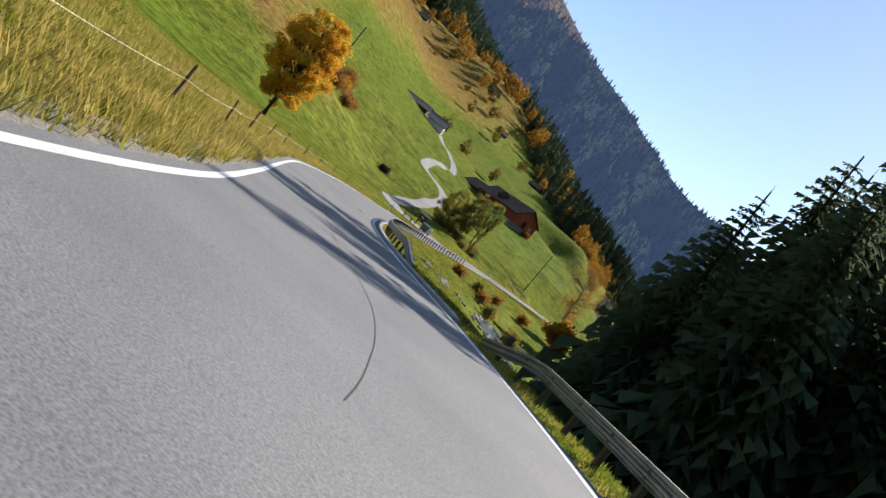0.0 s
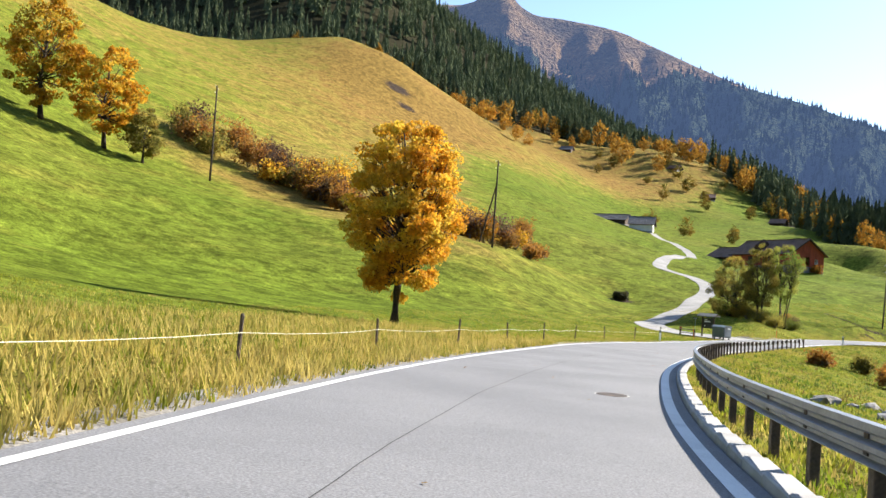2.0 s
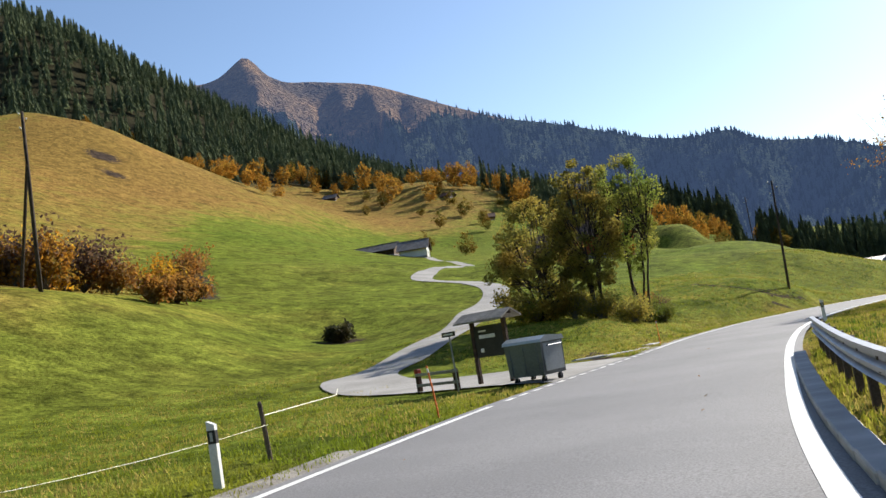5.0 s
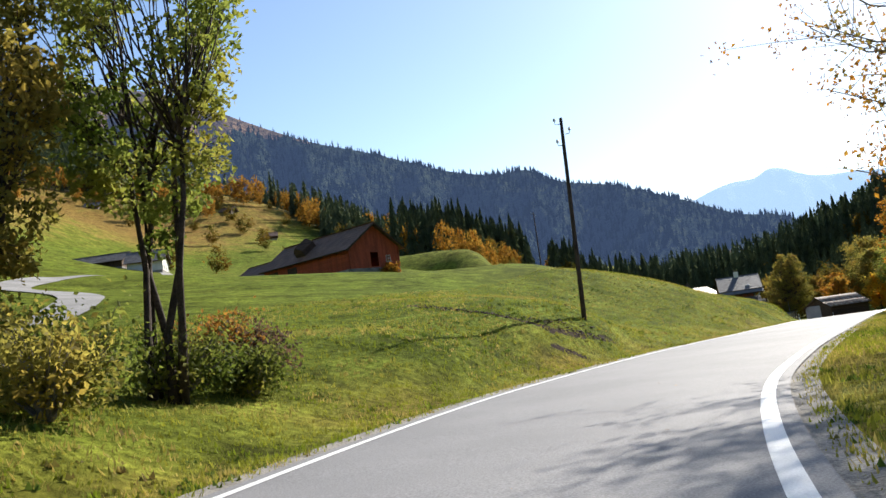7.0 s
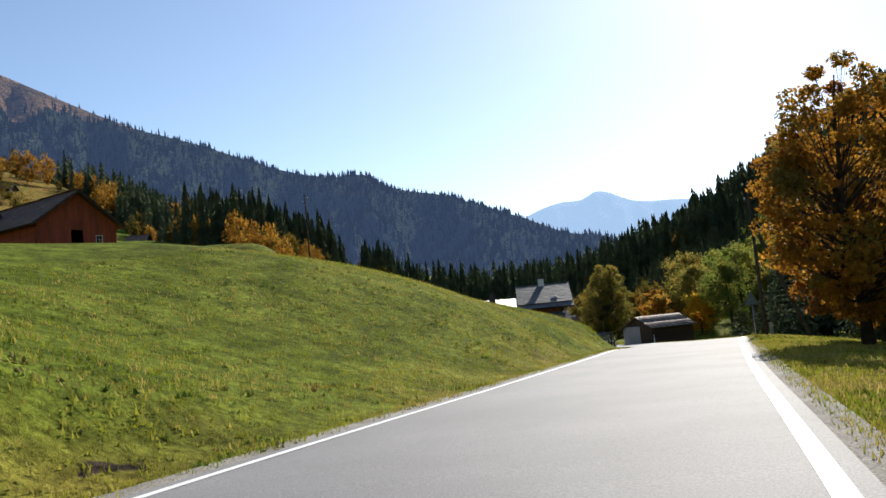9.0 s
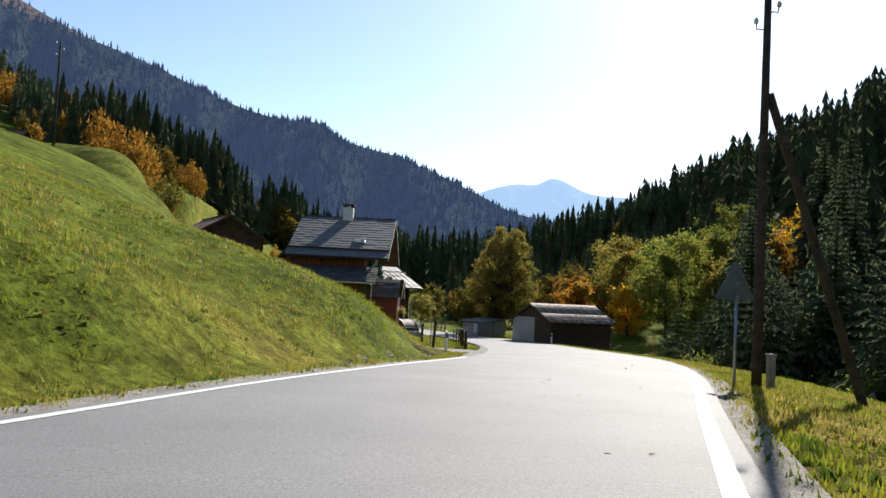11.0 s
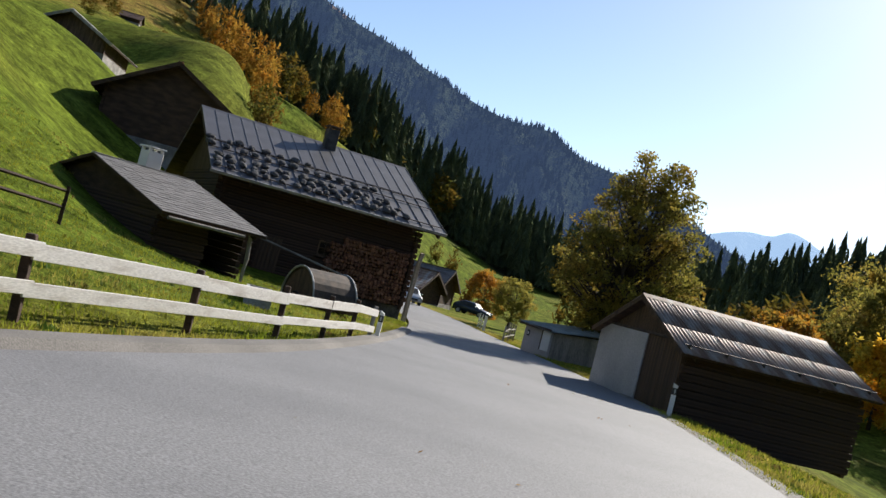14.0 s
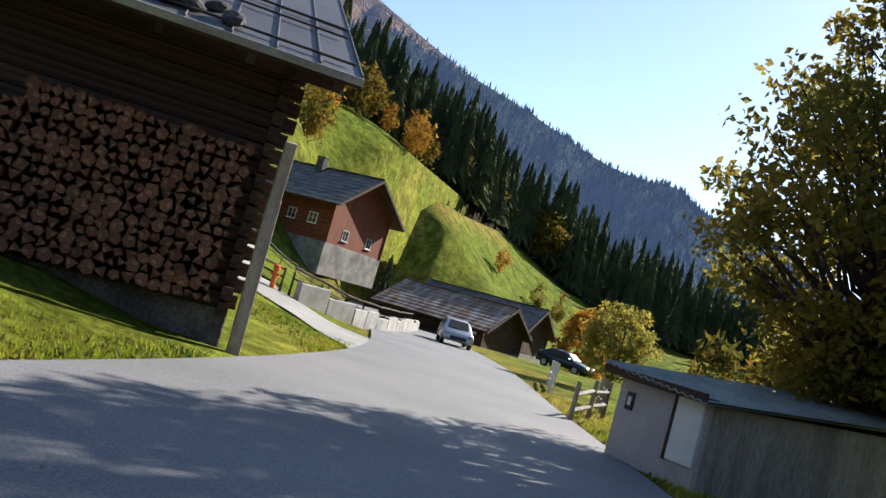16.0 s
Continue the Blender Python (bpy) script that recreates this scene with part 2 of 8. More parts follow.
# ---- the road's line and the lie of the land ----
def smooth_line(knots):
    """A smooth curve y -> value through (y, value) knots, by monotone cubic pieces."""
    ys, vs = np.array(knots, float).T
    h, d = np.diff(ys), np.diff(vs) / np.diff(ys)
    s = np.r_[d[0], (d[:-1] * h[1:] + d[1:] * h[:-1]) / (h[1:] + h[:-1]), d[-1]]

    def value(y):
        y = np.clip(np.asarray(y, float), ys[0], ys[-1])
        k = np.clip(np.searchsorted(ys, y, side="right") - 1, 0, len(h) - 1)
        u = (y - ys[k]) / h[k]
        return ((2 * u**3 - 3 * u**2 + 1) * vs[k] + (u**3 - 2 * u**2 + u) * h[k] * s[k] + (3 * u**2 - 2 * u**3) * vs[k + 1] + (u**3 - u**2) * h[k] * s[k + 1])

    return value


left_edge = smooth_line([(-60, -0.5), (-30, -1.0), (-10, -1.8), (0, -2.9), (5, -4.2), (10, -6.0), (18.5, -9.9), (27, -14.1), (35, -18.0), (45, -22.6), (54, -26.0), (62, -28.4),
                         (72, -31.2), (84, -33.4), (96, -34.4), (107, -34.4), (118, -33.5), (132, -32.4), (142, -30.6), (151, -27.7), (160, -24.5), (174, -19.1), (189, -13.5),
                         (199, -10.0), (208, -7.0), (216, -4.4), (224, -2.4), (233, -0.8), (241, 0.1), (250, 0.2), (260, -0.4), (270, -1.7), (282, -4.3), (294, -8.4), (308, -14.0), (338, -27), (370, -41)])
right_edge = smooth_line([(-60, 6), (-30, 5.6), (-10, 5.0), (0, 4.0), (8, 2.0), (14, -0.4), (20, -3.5), (26.5, -7.2), (31, -9.9), (37, -13.1), (43, -15.9), (51, -19.0), (59, -21.7), (69, -24.3), (82, -26.9), (95, -28.3),
                          (105, -28.5), (114, -28.4), (124, -27.8), (132, -26.7), (138, -25.4), (144, -23.5), (157, -18.7), (172, -13.2), (195, -4.4), (206, 0.0), (216, 3.5), (225, 5.9), (235, 7.3),
                          (243, 7.7), (255, 7.0), (266, 4.9), (280, 1.2), (294, -2.6), (308, -7.6), (338, -20), (370, -34)])
road_z = smooth_line([(-60, 5.0), (-30, 3.7), (0, 2.61), (15, 1.93), (31, 1.15), (52, 0.31), (66, -0.12), (80, -0.56), (93, -0.94), (106, -1.08), (123, -1.18), (138, -1.31), (154, -1.45), (172, -1.76), (189, -2.09),
                      (199, -2.32), (206, -2.6), (213, -2.92), (229, -3.6), (244, -4.17), (258, -4.52), (280, -4.95), (304, -5.25), (338, -5.7), (370, -6)])

MEADOW = [(-39.9, 70, -0.1), (-49.4, 65.7, 0.6), (-57.8, 142, 1.5), (-51.5, 146, 2.0), (-44.8, 124, -0.45), (-48, 123.5, -0.5), (-47, 136, 0.75), (-49.5, 150, 2.25), (-53, 132, 0.6), (-52.5, 111.3, 0.3), (-68.2, 128.3, 7.1), (-112.4, 119.8, 15.1), (-36.8, 132.5, 0.1), (-78.8, 74.2, 5.5), (-47.2, 31.8, 5),
         (-78.8, 31.8, 12), (-115.5, 63.6, 22.1), (-31.5, 0, 7), (-63, -10.6, 16.8), (-105, 0, 29.4), (-210, 63.6, 65.1), (-336, 159, 123.9), (-320.2, 379.1, 128.1), (-241.5, 276.3, 73.5),
         (-168, 212, 37.8), (-115.5, 190.8, 22.1), (-89.2, 174.9, 13.1)]
HILLS = [(-276, 230, 84), (-420, 335, 106), (-462, 367, 124), (-560, 440, 186), (-134.4, 320.8, 28.5), (-148.1, 423.6, 36.5), (-257.2, 534.9, 85), (-189, 371.7, 49.4), (-580.6, 533.9, 288.8), (-480.9, 631.4, 244.7), (-458.9, 648.4, 215.2),
         (-344.4, 598.5, 134.4), (-276.2, 636.7, 110.2), (-235.2, 763.9, 100.8), (-152.2, 785.1, 60.9), (-94.5, 795.7, 27.3), (-735, 318.7, 283.5), (-525, 106, 210), (-420, -159, 157.5),
         (-735, -212, 294), (-315, 1007.7, 136.5)]
KNOLL = [(-30.6, 153.2, 0.3), (-29.6, 155.5, 0.27), (-33.2, 148.5, 0.35), (-36, 152, 0.9), (-32.6, 206.7, 6.1), (-34.1, 159, 1.7), (-27.7, 160.3, 0.4), (-47.2, 169.6, 4.2), (-65.1, 182.3, 8), (-43.1, 227.5, 7.8), (-31.5, 227.5, 6.2), (-21, 229.7, 4.0), (-14.7, 219.1, 0.7),
         (-18.4, 208.8, 1.9), (-10.1, 210.9, -0.5), (-9.5, 213, -0.6), (-10.3, 215.0, -0.35), (-8.4, 214.2, -0.95), (-8.9, 217.5, -1.0), (-10.4, 217.6, -0.4), (-13.1, 198.2, -0.8), (-19.4, 190.8, 1), (-25.2, 186.6, 2.3), (-57.8, 247.7, 10.3), (-78.8, 242.4, 11.8), (-84, 276.3, 16.2),
         (-63, 276.3, 13.6), (-46, 262, 9.6), (-30, 262, 7.6), (-60, 340, 15.0), (-78, 335, 18.0), (-104, 345, 24.0), (-90, 306, 18.0), (-88, 395, 29.0), (-40, 296, 9.0), (-38, 205.5, 6.4), (-47.5, 355, 18.2), (-43, 373.7, 16.4), (-39.2, 391, 16.0), (-33, 413, 12.6), (-21, 446, 7.3), (-39.2, 342.5, 10.2), (-32.6, 356, 8.6), (-30.5, 367.6, 5.4), (-23.2, 383, 1.2), (-19.9, 404, -0.4), (-29, 398, 8.0), (-66, 385, 24.0), (-200, 560, 82), (-208, 609, 98), (-236, 598, 102), (-154, 526, 57), (-118, 534, 44), (-55, 430, 22.0), (-34, 445, 14.0)]
VILLAGE = [(-5.6, 268.3, -4.15), (-5.5, 270.6, -4.3), (-6.0, 274.0, -4.5), (-6.6, 222.2, -2.9), (-13.3, 227.5, -1.6), (-17.3, 236, 0.8), (-24.5, 250.9, 5.8), (-2.2, 266.8, -4.5), (-9.2, 259.3, -3.8), (-14.3, 267.8, -3.2), (-22.4, 272.1, 0.5),
         (-32.6, 289, 7), (-61.2, 310.2, 14.2), (-25.5, 337.8, -1.6), (-91.8, 443.8, 36.0), (-12, 470, 5.0), (-12.2, 246.6, -2.2),
         (-5.1, 242.4, -3.7), (10.2, 276.3, -4.9), (25.5, 278.4, -7.5), (8.2, 318.7, -5.6), (-5.1, 366.4, -5.6), (0, 636.7, -4), (122.4, 848.7, 21)]
EAST = [(12.6, 14.8, 0.4), (4.2, 42.4, -2.6), (-6.3, 65.7, -3.3), (-14.7, 86.9, -3.2), (-17.9, 103.9, -3), (8.4, 72.1, -5.2), (2.1, 106, -5), (-10.5, 118.7, -3.2), (-18.9, 129.3, -1.7),
         (-12.6, 148.4, -2.4), (-3.2, 161.1, -3.2), (0, 182.3, -3.1), (6.3, 199.3, -4), (17.3, 207.8, -6), (14.7, 188.7, -5.6), (17.3, 239.2, -6.4), (26.5, 259.3, -8.2), (40.8, 212, -8),
         (37.8, 137.8, -6), (35.7, 95.4, -4.5), (37.8, 42.4, -1), (63, 63.6, 13.7), (68.2, 148.4, 10), (69.4, 233.9, 10), (61.2, 318.7, 4), (115.5, 95.4, 44.1), (122.4, 212, 44.1),
         (112.2, 350.5, 35.7), (252, 159, 126), (255, 371.7, 115.5), (91.8, 477.7, 18.9), (204, 594.3, 65.1), (428.4, 318.7, 220.5), (441, -106, 220.5), (105, -84.8, 42), (42, -63.6, 8)]


def fit_plate(spots):
    p = np.array(spots, float)
    d = np.hypot(*(p[:, None, :2] - p[None, :, :2]).transpose(2, 0, 1)) / 100
    k = np.where(d > 0, d**2 * np.log(np.maximum(d, 1e-9)), 0) + 1e-4 * np.eye(len(p))
    a = np.c_[np.ones(len(p)), p[:, :2] / 100]
    top = np.block([[k, a], [a.T, np.zeros((3, 3))]])
    return p[:, :2], np.linalg.solve(top, np.r_[p[:, 2], 0, 0, 0])


verge = []
for y in range(-56, 362, 9):
    verge += [(float(left_edge(y)) - 1.0, y, float(road_z(y)) + 0.02), (float(right_edge(y)) + 1.0, y, float(road_z(y)) - 0.03)]
PLATE, WEIGHT = fit_plate(MEADOW + HILLS + KNOLL + VILLAGE + EAST + verge)


def blend(a, lo, hi):
    u = np.clip((a - lo) / (hi - lo), 0, 1)
    return u * u * (3 - 2 * u)


def land(x, y):
    """The ground's height, without the road's own sheet."""
    x, y = np.atleast_1d(np.asarray(x, float)), np.atleast_1d(np.asarray(y, float))
    out = np.empty(x.shape)
    for s in range(0, len(x), 20000):
        xs, ys = x[s:s + 20000], y[s:s + 20000]
        d = np.hypot(xs[:, None] - PLATE[:, 0], ys[:, None] - PLATE[:, 1]) / 100
        out[s:s + 20000] = (np.where(d > 0, d**2 * np.log(np.maximum(d, 1e-9)), 0) @ WEIGHT[:-3]) + WEIGHT[-3] + WEIGHT[-2] * xs / 100 + WEIGHT[-1] * ys / 100
    off = np.maximum(left_edge(y) - x, x - right_edge(y))
    near = (y > -60) & (y < 370)
    w = np.where(near, blend(off, 0.6, 3.2), 1.0)
    out += 0.12 * np.sin(x * 0.31 + 1.7 * np.sin(y * 0.13)) * np.sin(y * 0.27 + x * 0.05) * blend(off, 3, 14) + (0.5 * np.sin(x * 0.11 + 2 * np.sin(y * 0.05)) * np.sin(y * 0.09 + 1.5 * np.sin(x * 0.06)) + 0.25 * np.sin(x * 0.23 + y * 0.11) * np.sin(y * 0.21)) * blend(off, 12, 40) + 1.6 * np.sin(x * 0.045 + 2) * np.sin(y * 0.037 + 0.02 * x) * blend(off, 45, 160)
    return np.where(off < 0.45, road_z(y) - 0.14, out * w + (1 - w) * (road_z(y) - 0.04))


def ground(x, y):
    return float(land(x, y)[0])


def steps(lo, hi, fine_lo, fine_hi, step, grow=1.09, most=22.0):
    a = list(np.arange(fine_lo, fine_hi + 0.01, step))
    s = step
    while a[-1] < hi:
        s = min(s * grow, most)
        a.append(a[-1] + s)
    s = step
    while a[0] > lo:
        s = min(s * grow, most)
        a.insert(0, a[0] - s)
    return np.array(a)


def dryness(x, y):
    """Where the grass is dry and brown: steep old slopes, road verges and the high meadows."""
    off = np.maximum(left_edge(y) - x, x - right_edge(y))
    d = 0.26 * (1 - blend(off, 0.4, 6.0)) + 0.25 * blend(5 - np.abs(y - 30) / 12, 0, 2) * (1 - blend(off, 7, 13)) * (x < left_edge(y))
    d += 0.28 * blend(-x, 150, 260) * blend(620 - y, 0, 200) + 0.25 * np.exp(-(((x + 88) / 26) ** 2 + ((y - 135) / 16) ** 2)) + 0.12 * (x > right_edge(y)) * blend(y, 40, 60)
    side = x + 57 + (y - 127) * 0.66
    d += 0.5 * blend(-x, 140, 190) * blend(y, 400, 470) * blend(700 - y, 0, 100)
    d += 0.4 * np.exp(-(((x + 245) / 60) ** 2 + ((y - 370) / 55) ** 2) ** 2)
    d += 0.42 * blend(-side, 4, 22) * blend(y, 95, 130) * blend(420 - y, 0, 120) * blend(side, -130, -40) + 0.06 * blend(-side, 30, 90)
    return d


gx, gy = steps(-900, 600, -62, 34, 1.3), steps(-260, 1200, -24, 318, 1.3)
gx, gy = np.sort(np.r_[gx, np.arange(-35.9, -25, 0.37)]), np.sort(np.r_[gy, np.arange(151.1, 163, 0.37)])
XX, YY = np.meshgrid(gx, gy)
ZZ = land(XX.ravel(), YY.ravel())
idx = np.arange(XX.size).reshape(XX.shape)
quads = np.stack([idx[:-1, :-1], idx[:-1, 1:], idx[1:, 1:], idx[1:, :-1]], -1).reshape(-1, 4)
me = mesh_np("ground", np.c_[XX.ravel(), YY.ravel(), ZZ], quads, "pasture", True)


def bareness(x, y):
    """Trodden or slipped earth: a cattle path, gate corners, scars on the steep slopes."""
    d = np.full(x.shape, 9e9)
    for line, half in MUD:
        for (xa, ya), (xb, yb) in zip(line, line[1:]):
            u = np.clip(((x - xa) * (xb - xa) + (y - ya) * (yb - ya)) / ((xb - xa) ** 2 + (yb - ya) ** 2), 0, 1)
            d = np.minimum(d, np.hypot(x - xa - u * (xb - xa), y - ya - u * (yb - ya)) / half)
    return np.exp(-d**2)


MUD = [([(-34.8, 157.6), (-32.6, 155.5), (-31.3, 154.7), (-30.2, 154.5), (-29.4, 154.6)], 0.42), ([(-29.4, 154.6), (-28.5, 155.8), (-27.6, 157.7), (-27.0, 158.9)], 0.24), ([(-29.2, 153.4), (-28.6, 153.9), (-28.0, 154.2)], 0.3), ([(-25.6, 161.6), (-25.2, 162.4)], 0.25), ([(-57.5, 140), (-56.5, 142)], 1.5), ([(-34.8, 118.5), (-35.4, 121.5), (-36.5, 124)], 0.7),
       ([(-75, 150), (-88, 166)], 3.0), ([(-95, 138), (-118, 152)], 2.5), ([(-240, 330), (-262, 352)], 7.0), ([(-5, 218.5), (-6.2, 215)], 0.8)]
me.attributes.new("mud", "FLOAT", "POINT").data.foreach_set("value", bareness(XX.ravel(), YY.ravel()).astype(np.float32))
me.attributes.new("dry", "FLOAT", "POINT").data.foreach_set("value", dryness(XX.ravel(), YY.ravel()).astype(np.float32))
tagged(new("ground", me), "rolling alpine pasture, green with ochre autumn grass", "ground", kind="structure")


def strip(name, ys, xa, xb, lift, mat, label, category, cross=2):
    """A sheet along the road between two edge curves, on the road's height."""
    u = np.linspace(0, 1, cross)
    x = xa[:, None] * (1 - u) + xb[:, None] * u
    z = np.repeat(road_z(ys)[:, None], cross, 1) + (np.asarray(lift)[:, None] if np.ndim(lift) else lift)
    v = np.stack([x, np.repeat(ys[:, None], cross, 1), z], -1).reshape(-1, 3)
    i = np.arange(len(ys) * cross).reshape(len(ys), cross)
    f = np.stack([i[:-1, :-1], i[:-1, 1:], i[1:, 1:], i[1:, :-1]], -1).reshape(-1, 4)
    return tagged(new(name, mesh_np(name, v, f, mat, True)), label, category, kind="structure")


ROAD_Y = np.arange(-60, 370.1, 1.0)
strip("road", ROAD_Y, left_edge(ROAD_Y) - 0.3, right_edge(ROAD_Y) + 0.3, 0.0, "asphalt", "grey worn asphalt of a narrow mountain road", "road", 9)
y = np.arange(-60, 105.1, 1.0)
strip("road_line_lower", y, left_edge(y) - 0.08, left_edge(y) + 0.08, 0.006, "line", "white painted edge line along the road", "road marking")
for y0 in np.arange(106, 121.3, 0.97):
    y = np.linspace(y0, y0 + 0.55, 3)
    strip("road_dash", y, left_edge(y) - 0.07, left_edge(y) + 0.07, 0.006, "line", "short white dash across the lane's mouth", "road marking")
y = np.arange(121.5, 216.1, 1.0)
strip("road_line_left", y, left_edge(y) - 0.08, left_edge(y) + 0.08, 0.006, "line", "white painted edge line along the road", "road marking")
y = np.arange(-60, 212.1, 1.0)
strip("road_line_right", y, right_edge(y) - 0.1, right_edge(y) + 0.1, 0.006, "line", "white painted edge line along the road", "road marking")

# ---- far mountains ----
# Distance haze is painted into these backdrop materials as a blue emission.
def haze_mat(name, base, second, glow, scale):
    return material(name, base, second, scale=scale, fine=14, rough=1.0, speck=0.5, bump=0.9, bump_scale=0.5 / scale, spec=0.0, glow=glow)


MAT["far_wood"] = haze_mat("far_wood", (0.028, 0.04, 0.024), (0.05, 0.06, 0.03), (0.10, 0.16, 0.32, 0.23), 0.012)
MAT["alp"] = haze_mat("alp", (0.24, 0.155, 0.085), (0.11, 0.085, 0.06), (0.10, 0.16, 0.32, 0.21), 0.006)
MAT["haze_peak"] = haze_mat("haze_peak", (0.12, 0.12, 0.12), (0.08, 0.09, 0.09), (0.34, 0.5, 0.74, 0.75), 0.003)
MAT["far_spruce"] = haze_mat("far_spruce", (0.022, 0.034, 0.02), (0.04, 0.052, 0.026), (0.10, 0.16, 0.32, 0.20), 0.012)
EYE = (-23.0, 148.0)


def mountain(name, skyline, far, foot, mats, label, treeline=None, rough=1.0, n=260, rows=46, foot_z=-10, wooded=0):
    line = smooth_line(skyline)
    az = np.linspace(skyline[0][0], skyline[-1][0], n)
    s = np.linspace(0, 1, rows)
    A, S = np.meshgrid(az, s)
    r = far - (far - foot) * S
    top = np.tan(np.radians(line(az))) * far
    X, Y = EYE[0] + np.sin(np.radians(A)) * r, EYE[1] + np.cos(np.radians(A)) * r
    Z = foot_z + (top[None] - foot_z) * (1 - S) ** 1.12
    bumps = np.array([noise.fractal((x * 4 / far, y * 4 / far, 3.1), 0.9, 2.1, 6) for x, y in zip(X.ravel(), Y.ravel())]).reshape(X.shape)
    ribs = 1 - np.abs(np.array([noise.fractal((a * 0.16, b * 0.8, 7.7), 0.8, 2.0, 5) for a, b in zip(A.ravel(), S.ravel())]).reshape(X.shape))
    Z += (bumps * 0.03 + (ribs - 0.8) * 0.09) * far * rough * np.sin(np.pi * np.clip(S, 0, 1)) ** 0.7
    back = np.c_[X[0] + np.sin(np.radians(az)) * far * 0.4, Y[0] + np.cos(np.radians(az)) * far * 0.4, np.full(n, -60.0)]
    v = np.r_[back, np.stack([X, Y, Z], -1).reshape(-1, 3)]
    i = np.arange((rows + 1) * n).reshape(rows + 1, n)
    f = np.stack([i[:-1, :-1], i[1:, :-1], i[1:, 1:], i[:-1, 1:]], -1).reshape(-1, 4)
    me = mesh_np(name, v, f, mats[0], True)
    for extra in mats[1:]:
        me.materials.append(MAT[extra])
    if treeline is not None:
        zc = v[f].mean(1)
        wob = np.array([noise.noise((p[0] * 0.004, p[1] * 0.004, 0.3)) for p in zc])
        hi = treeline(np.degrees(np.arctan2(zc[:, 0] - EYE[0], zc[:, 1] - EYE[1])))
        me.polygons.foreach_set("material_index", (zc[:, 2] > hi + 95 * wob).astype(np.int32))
    out = tagged(new(name, me), label, "mountain", kind="structure")
    if wooded:
        rng = np.random.RandomState(5)
        pick = rng.choice(len(f), wooded * 3)
        pick = pick[(v[f[pick, 0], 2] > far * 0.03) & (f[pick, 0] >= n)]
        if treeline is not None:
            pick = pick[zc[pick, 2] < (hi + 95 * wob)[pick] + 30 * rng.uniform(size=len(pick))]
        pick = pick[:wooded]
        u = rng.uniform(size=(len(pick), 2, 1))
        q = (v[f[pick, 0]] * (1 - u[:, 0]) + v[f[pick, 3]] * u[:, 0]) * (1 - u[:, 1]) + (v[f[pick, 1]] * (1 - u[:, 0]) + v[f[pick, 2]] * u[:, 0]) * u[:, 1]
        where = np.sort(rng.uniform(skyline[0][0], skyline[-1][0], wooded // 22))
        top_z = np.tan(np.radians(line(where))) * far
        wood_top = treeline(where) if treeline is not None else np.full(len(where), 9e9)
        sprig = top_z < wood_top - 20 + 60 * rng.normal(size=len(where))
        q = np.r_[q, np.c_[EYE[0] + np.sin(np.radians(where)) * far, EYE[1] + np.cos(np.radians(where)) * far, top_z - 6][sprig]]
        turn = rng.uniform(0, 6.28, (len(q), 1)) + np.arange(5) * 1.2566
        h = rng.uniform(9, 22, (len(q), 1)) * far / 2500
        tiers = []
        for z0, z1, r in ((0.0, 0.55, 0.2), (0.35, 1.0, 0.13)):
            ring = np.stack([q[:, :1] + np.cos(turn) * h * r * (0.7 + 0.5 * rng.uniform(size=turn.shape)), q[:, 1:2] + np.sin(turn) * h * r, q[:, 2:] + h * z0 + 0 * turn], -1)
            tip = np.stack([q[:, :1], q[:, 1:2], q[:, 2:] + h * z1], -1)
            tiers.append(np.concatenate([ring, tip], 1))
        tv = np.concatenate(tiers).reshape(-1, 3)
        b = np.arange(len(tv) // 6)[:, None, None] * 6
        tf = (b + np.array([(k, (k + 1) % 5, 5) for k in range(5)])).reshape(-1, 3)
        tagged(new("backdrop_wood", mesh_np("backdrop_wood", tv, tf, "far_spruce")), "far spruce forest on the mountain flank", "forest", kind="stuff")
    return out


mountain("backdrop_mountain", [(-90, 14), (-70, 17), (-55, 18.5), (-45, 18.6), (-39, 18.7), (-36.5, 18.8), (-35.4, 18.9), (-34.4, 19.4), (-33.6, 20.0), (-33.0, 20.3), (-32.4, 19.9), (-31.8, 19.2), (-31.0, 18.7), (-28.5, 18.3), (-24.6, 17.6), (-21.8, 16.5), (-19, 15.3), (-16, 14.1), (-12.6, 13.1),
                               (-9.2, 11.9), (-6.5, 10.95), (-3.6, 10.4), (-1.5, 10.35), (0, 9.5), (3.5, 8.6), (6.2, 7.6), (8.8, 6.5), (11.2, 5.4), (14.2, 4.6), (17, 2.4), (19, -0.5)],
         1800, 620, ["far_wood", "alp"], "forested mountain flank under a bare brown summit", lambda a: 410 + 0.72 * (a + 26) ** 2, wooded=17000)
mountain("backdrop_peak", [(4, 3), (7, 5.6), (8.8, 6.6), (11.2, 7.3), (12.6, 7.35), (13.5, 7.75), (14.3, 7.6), (15.4, 7.05), (18.8, 6.6), (24, 5.8), (30, 4)], 4300, 2900, ["haze_peak"], "distant mountain, pale blue from haze put into its emission", n=120, rows=24)
# Generic ring, mostly out of view, added to enclose the place for its light.
mountain("backdrop_ring", [(30, 9), (60, 16), (100, 17), (150, 12), (200, 11), (240, 13), (270, 14)], 2300, 900, ["far_wood"], "added hill ring closing the unseen side of the valley", n=150, rows=20)

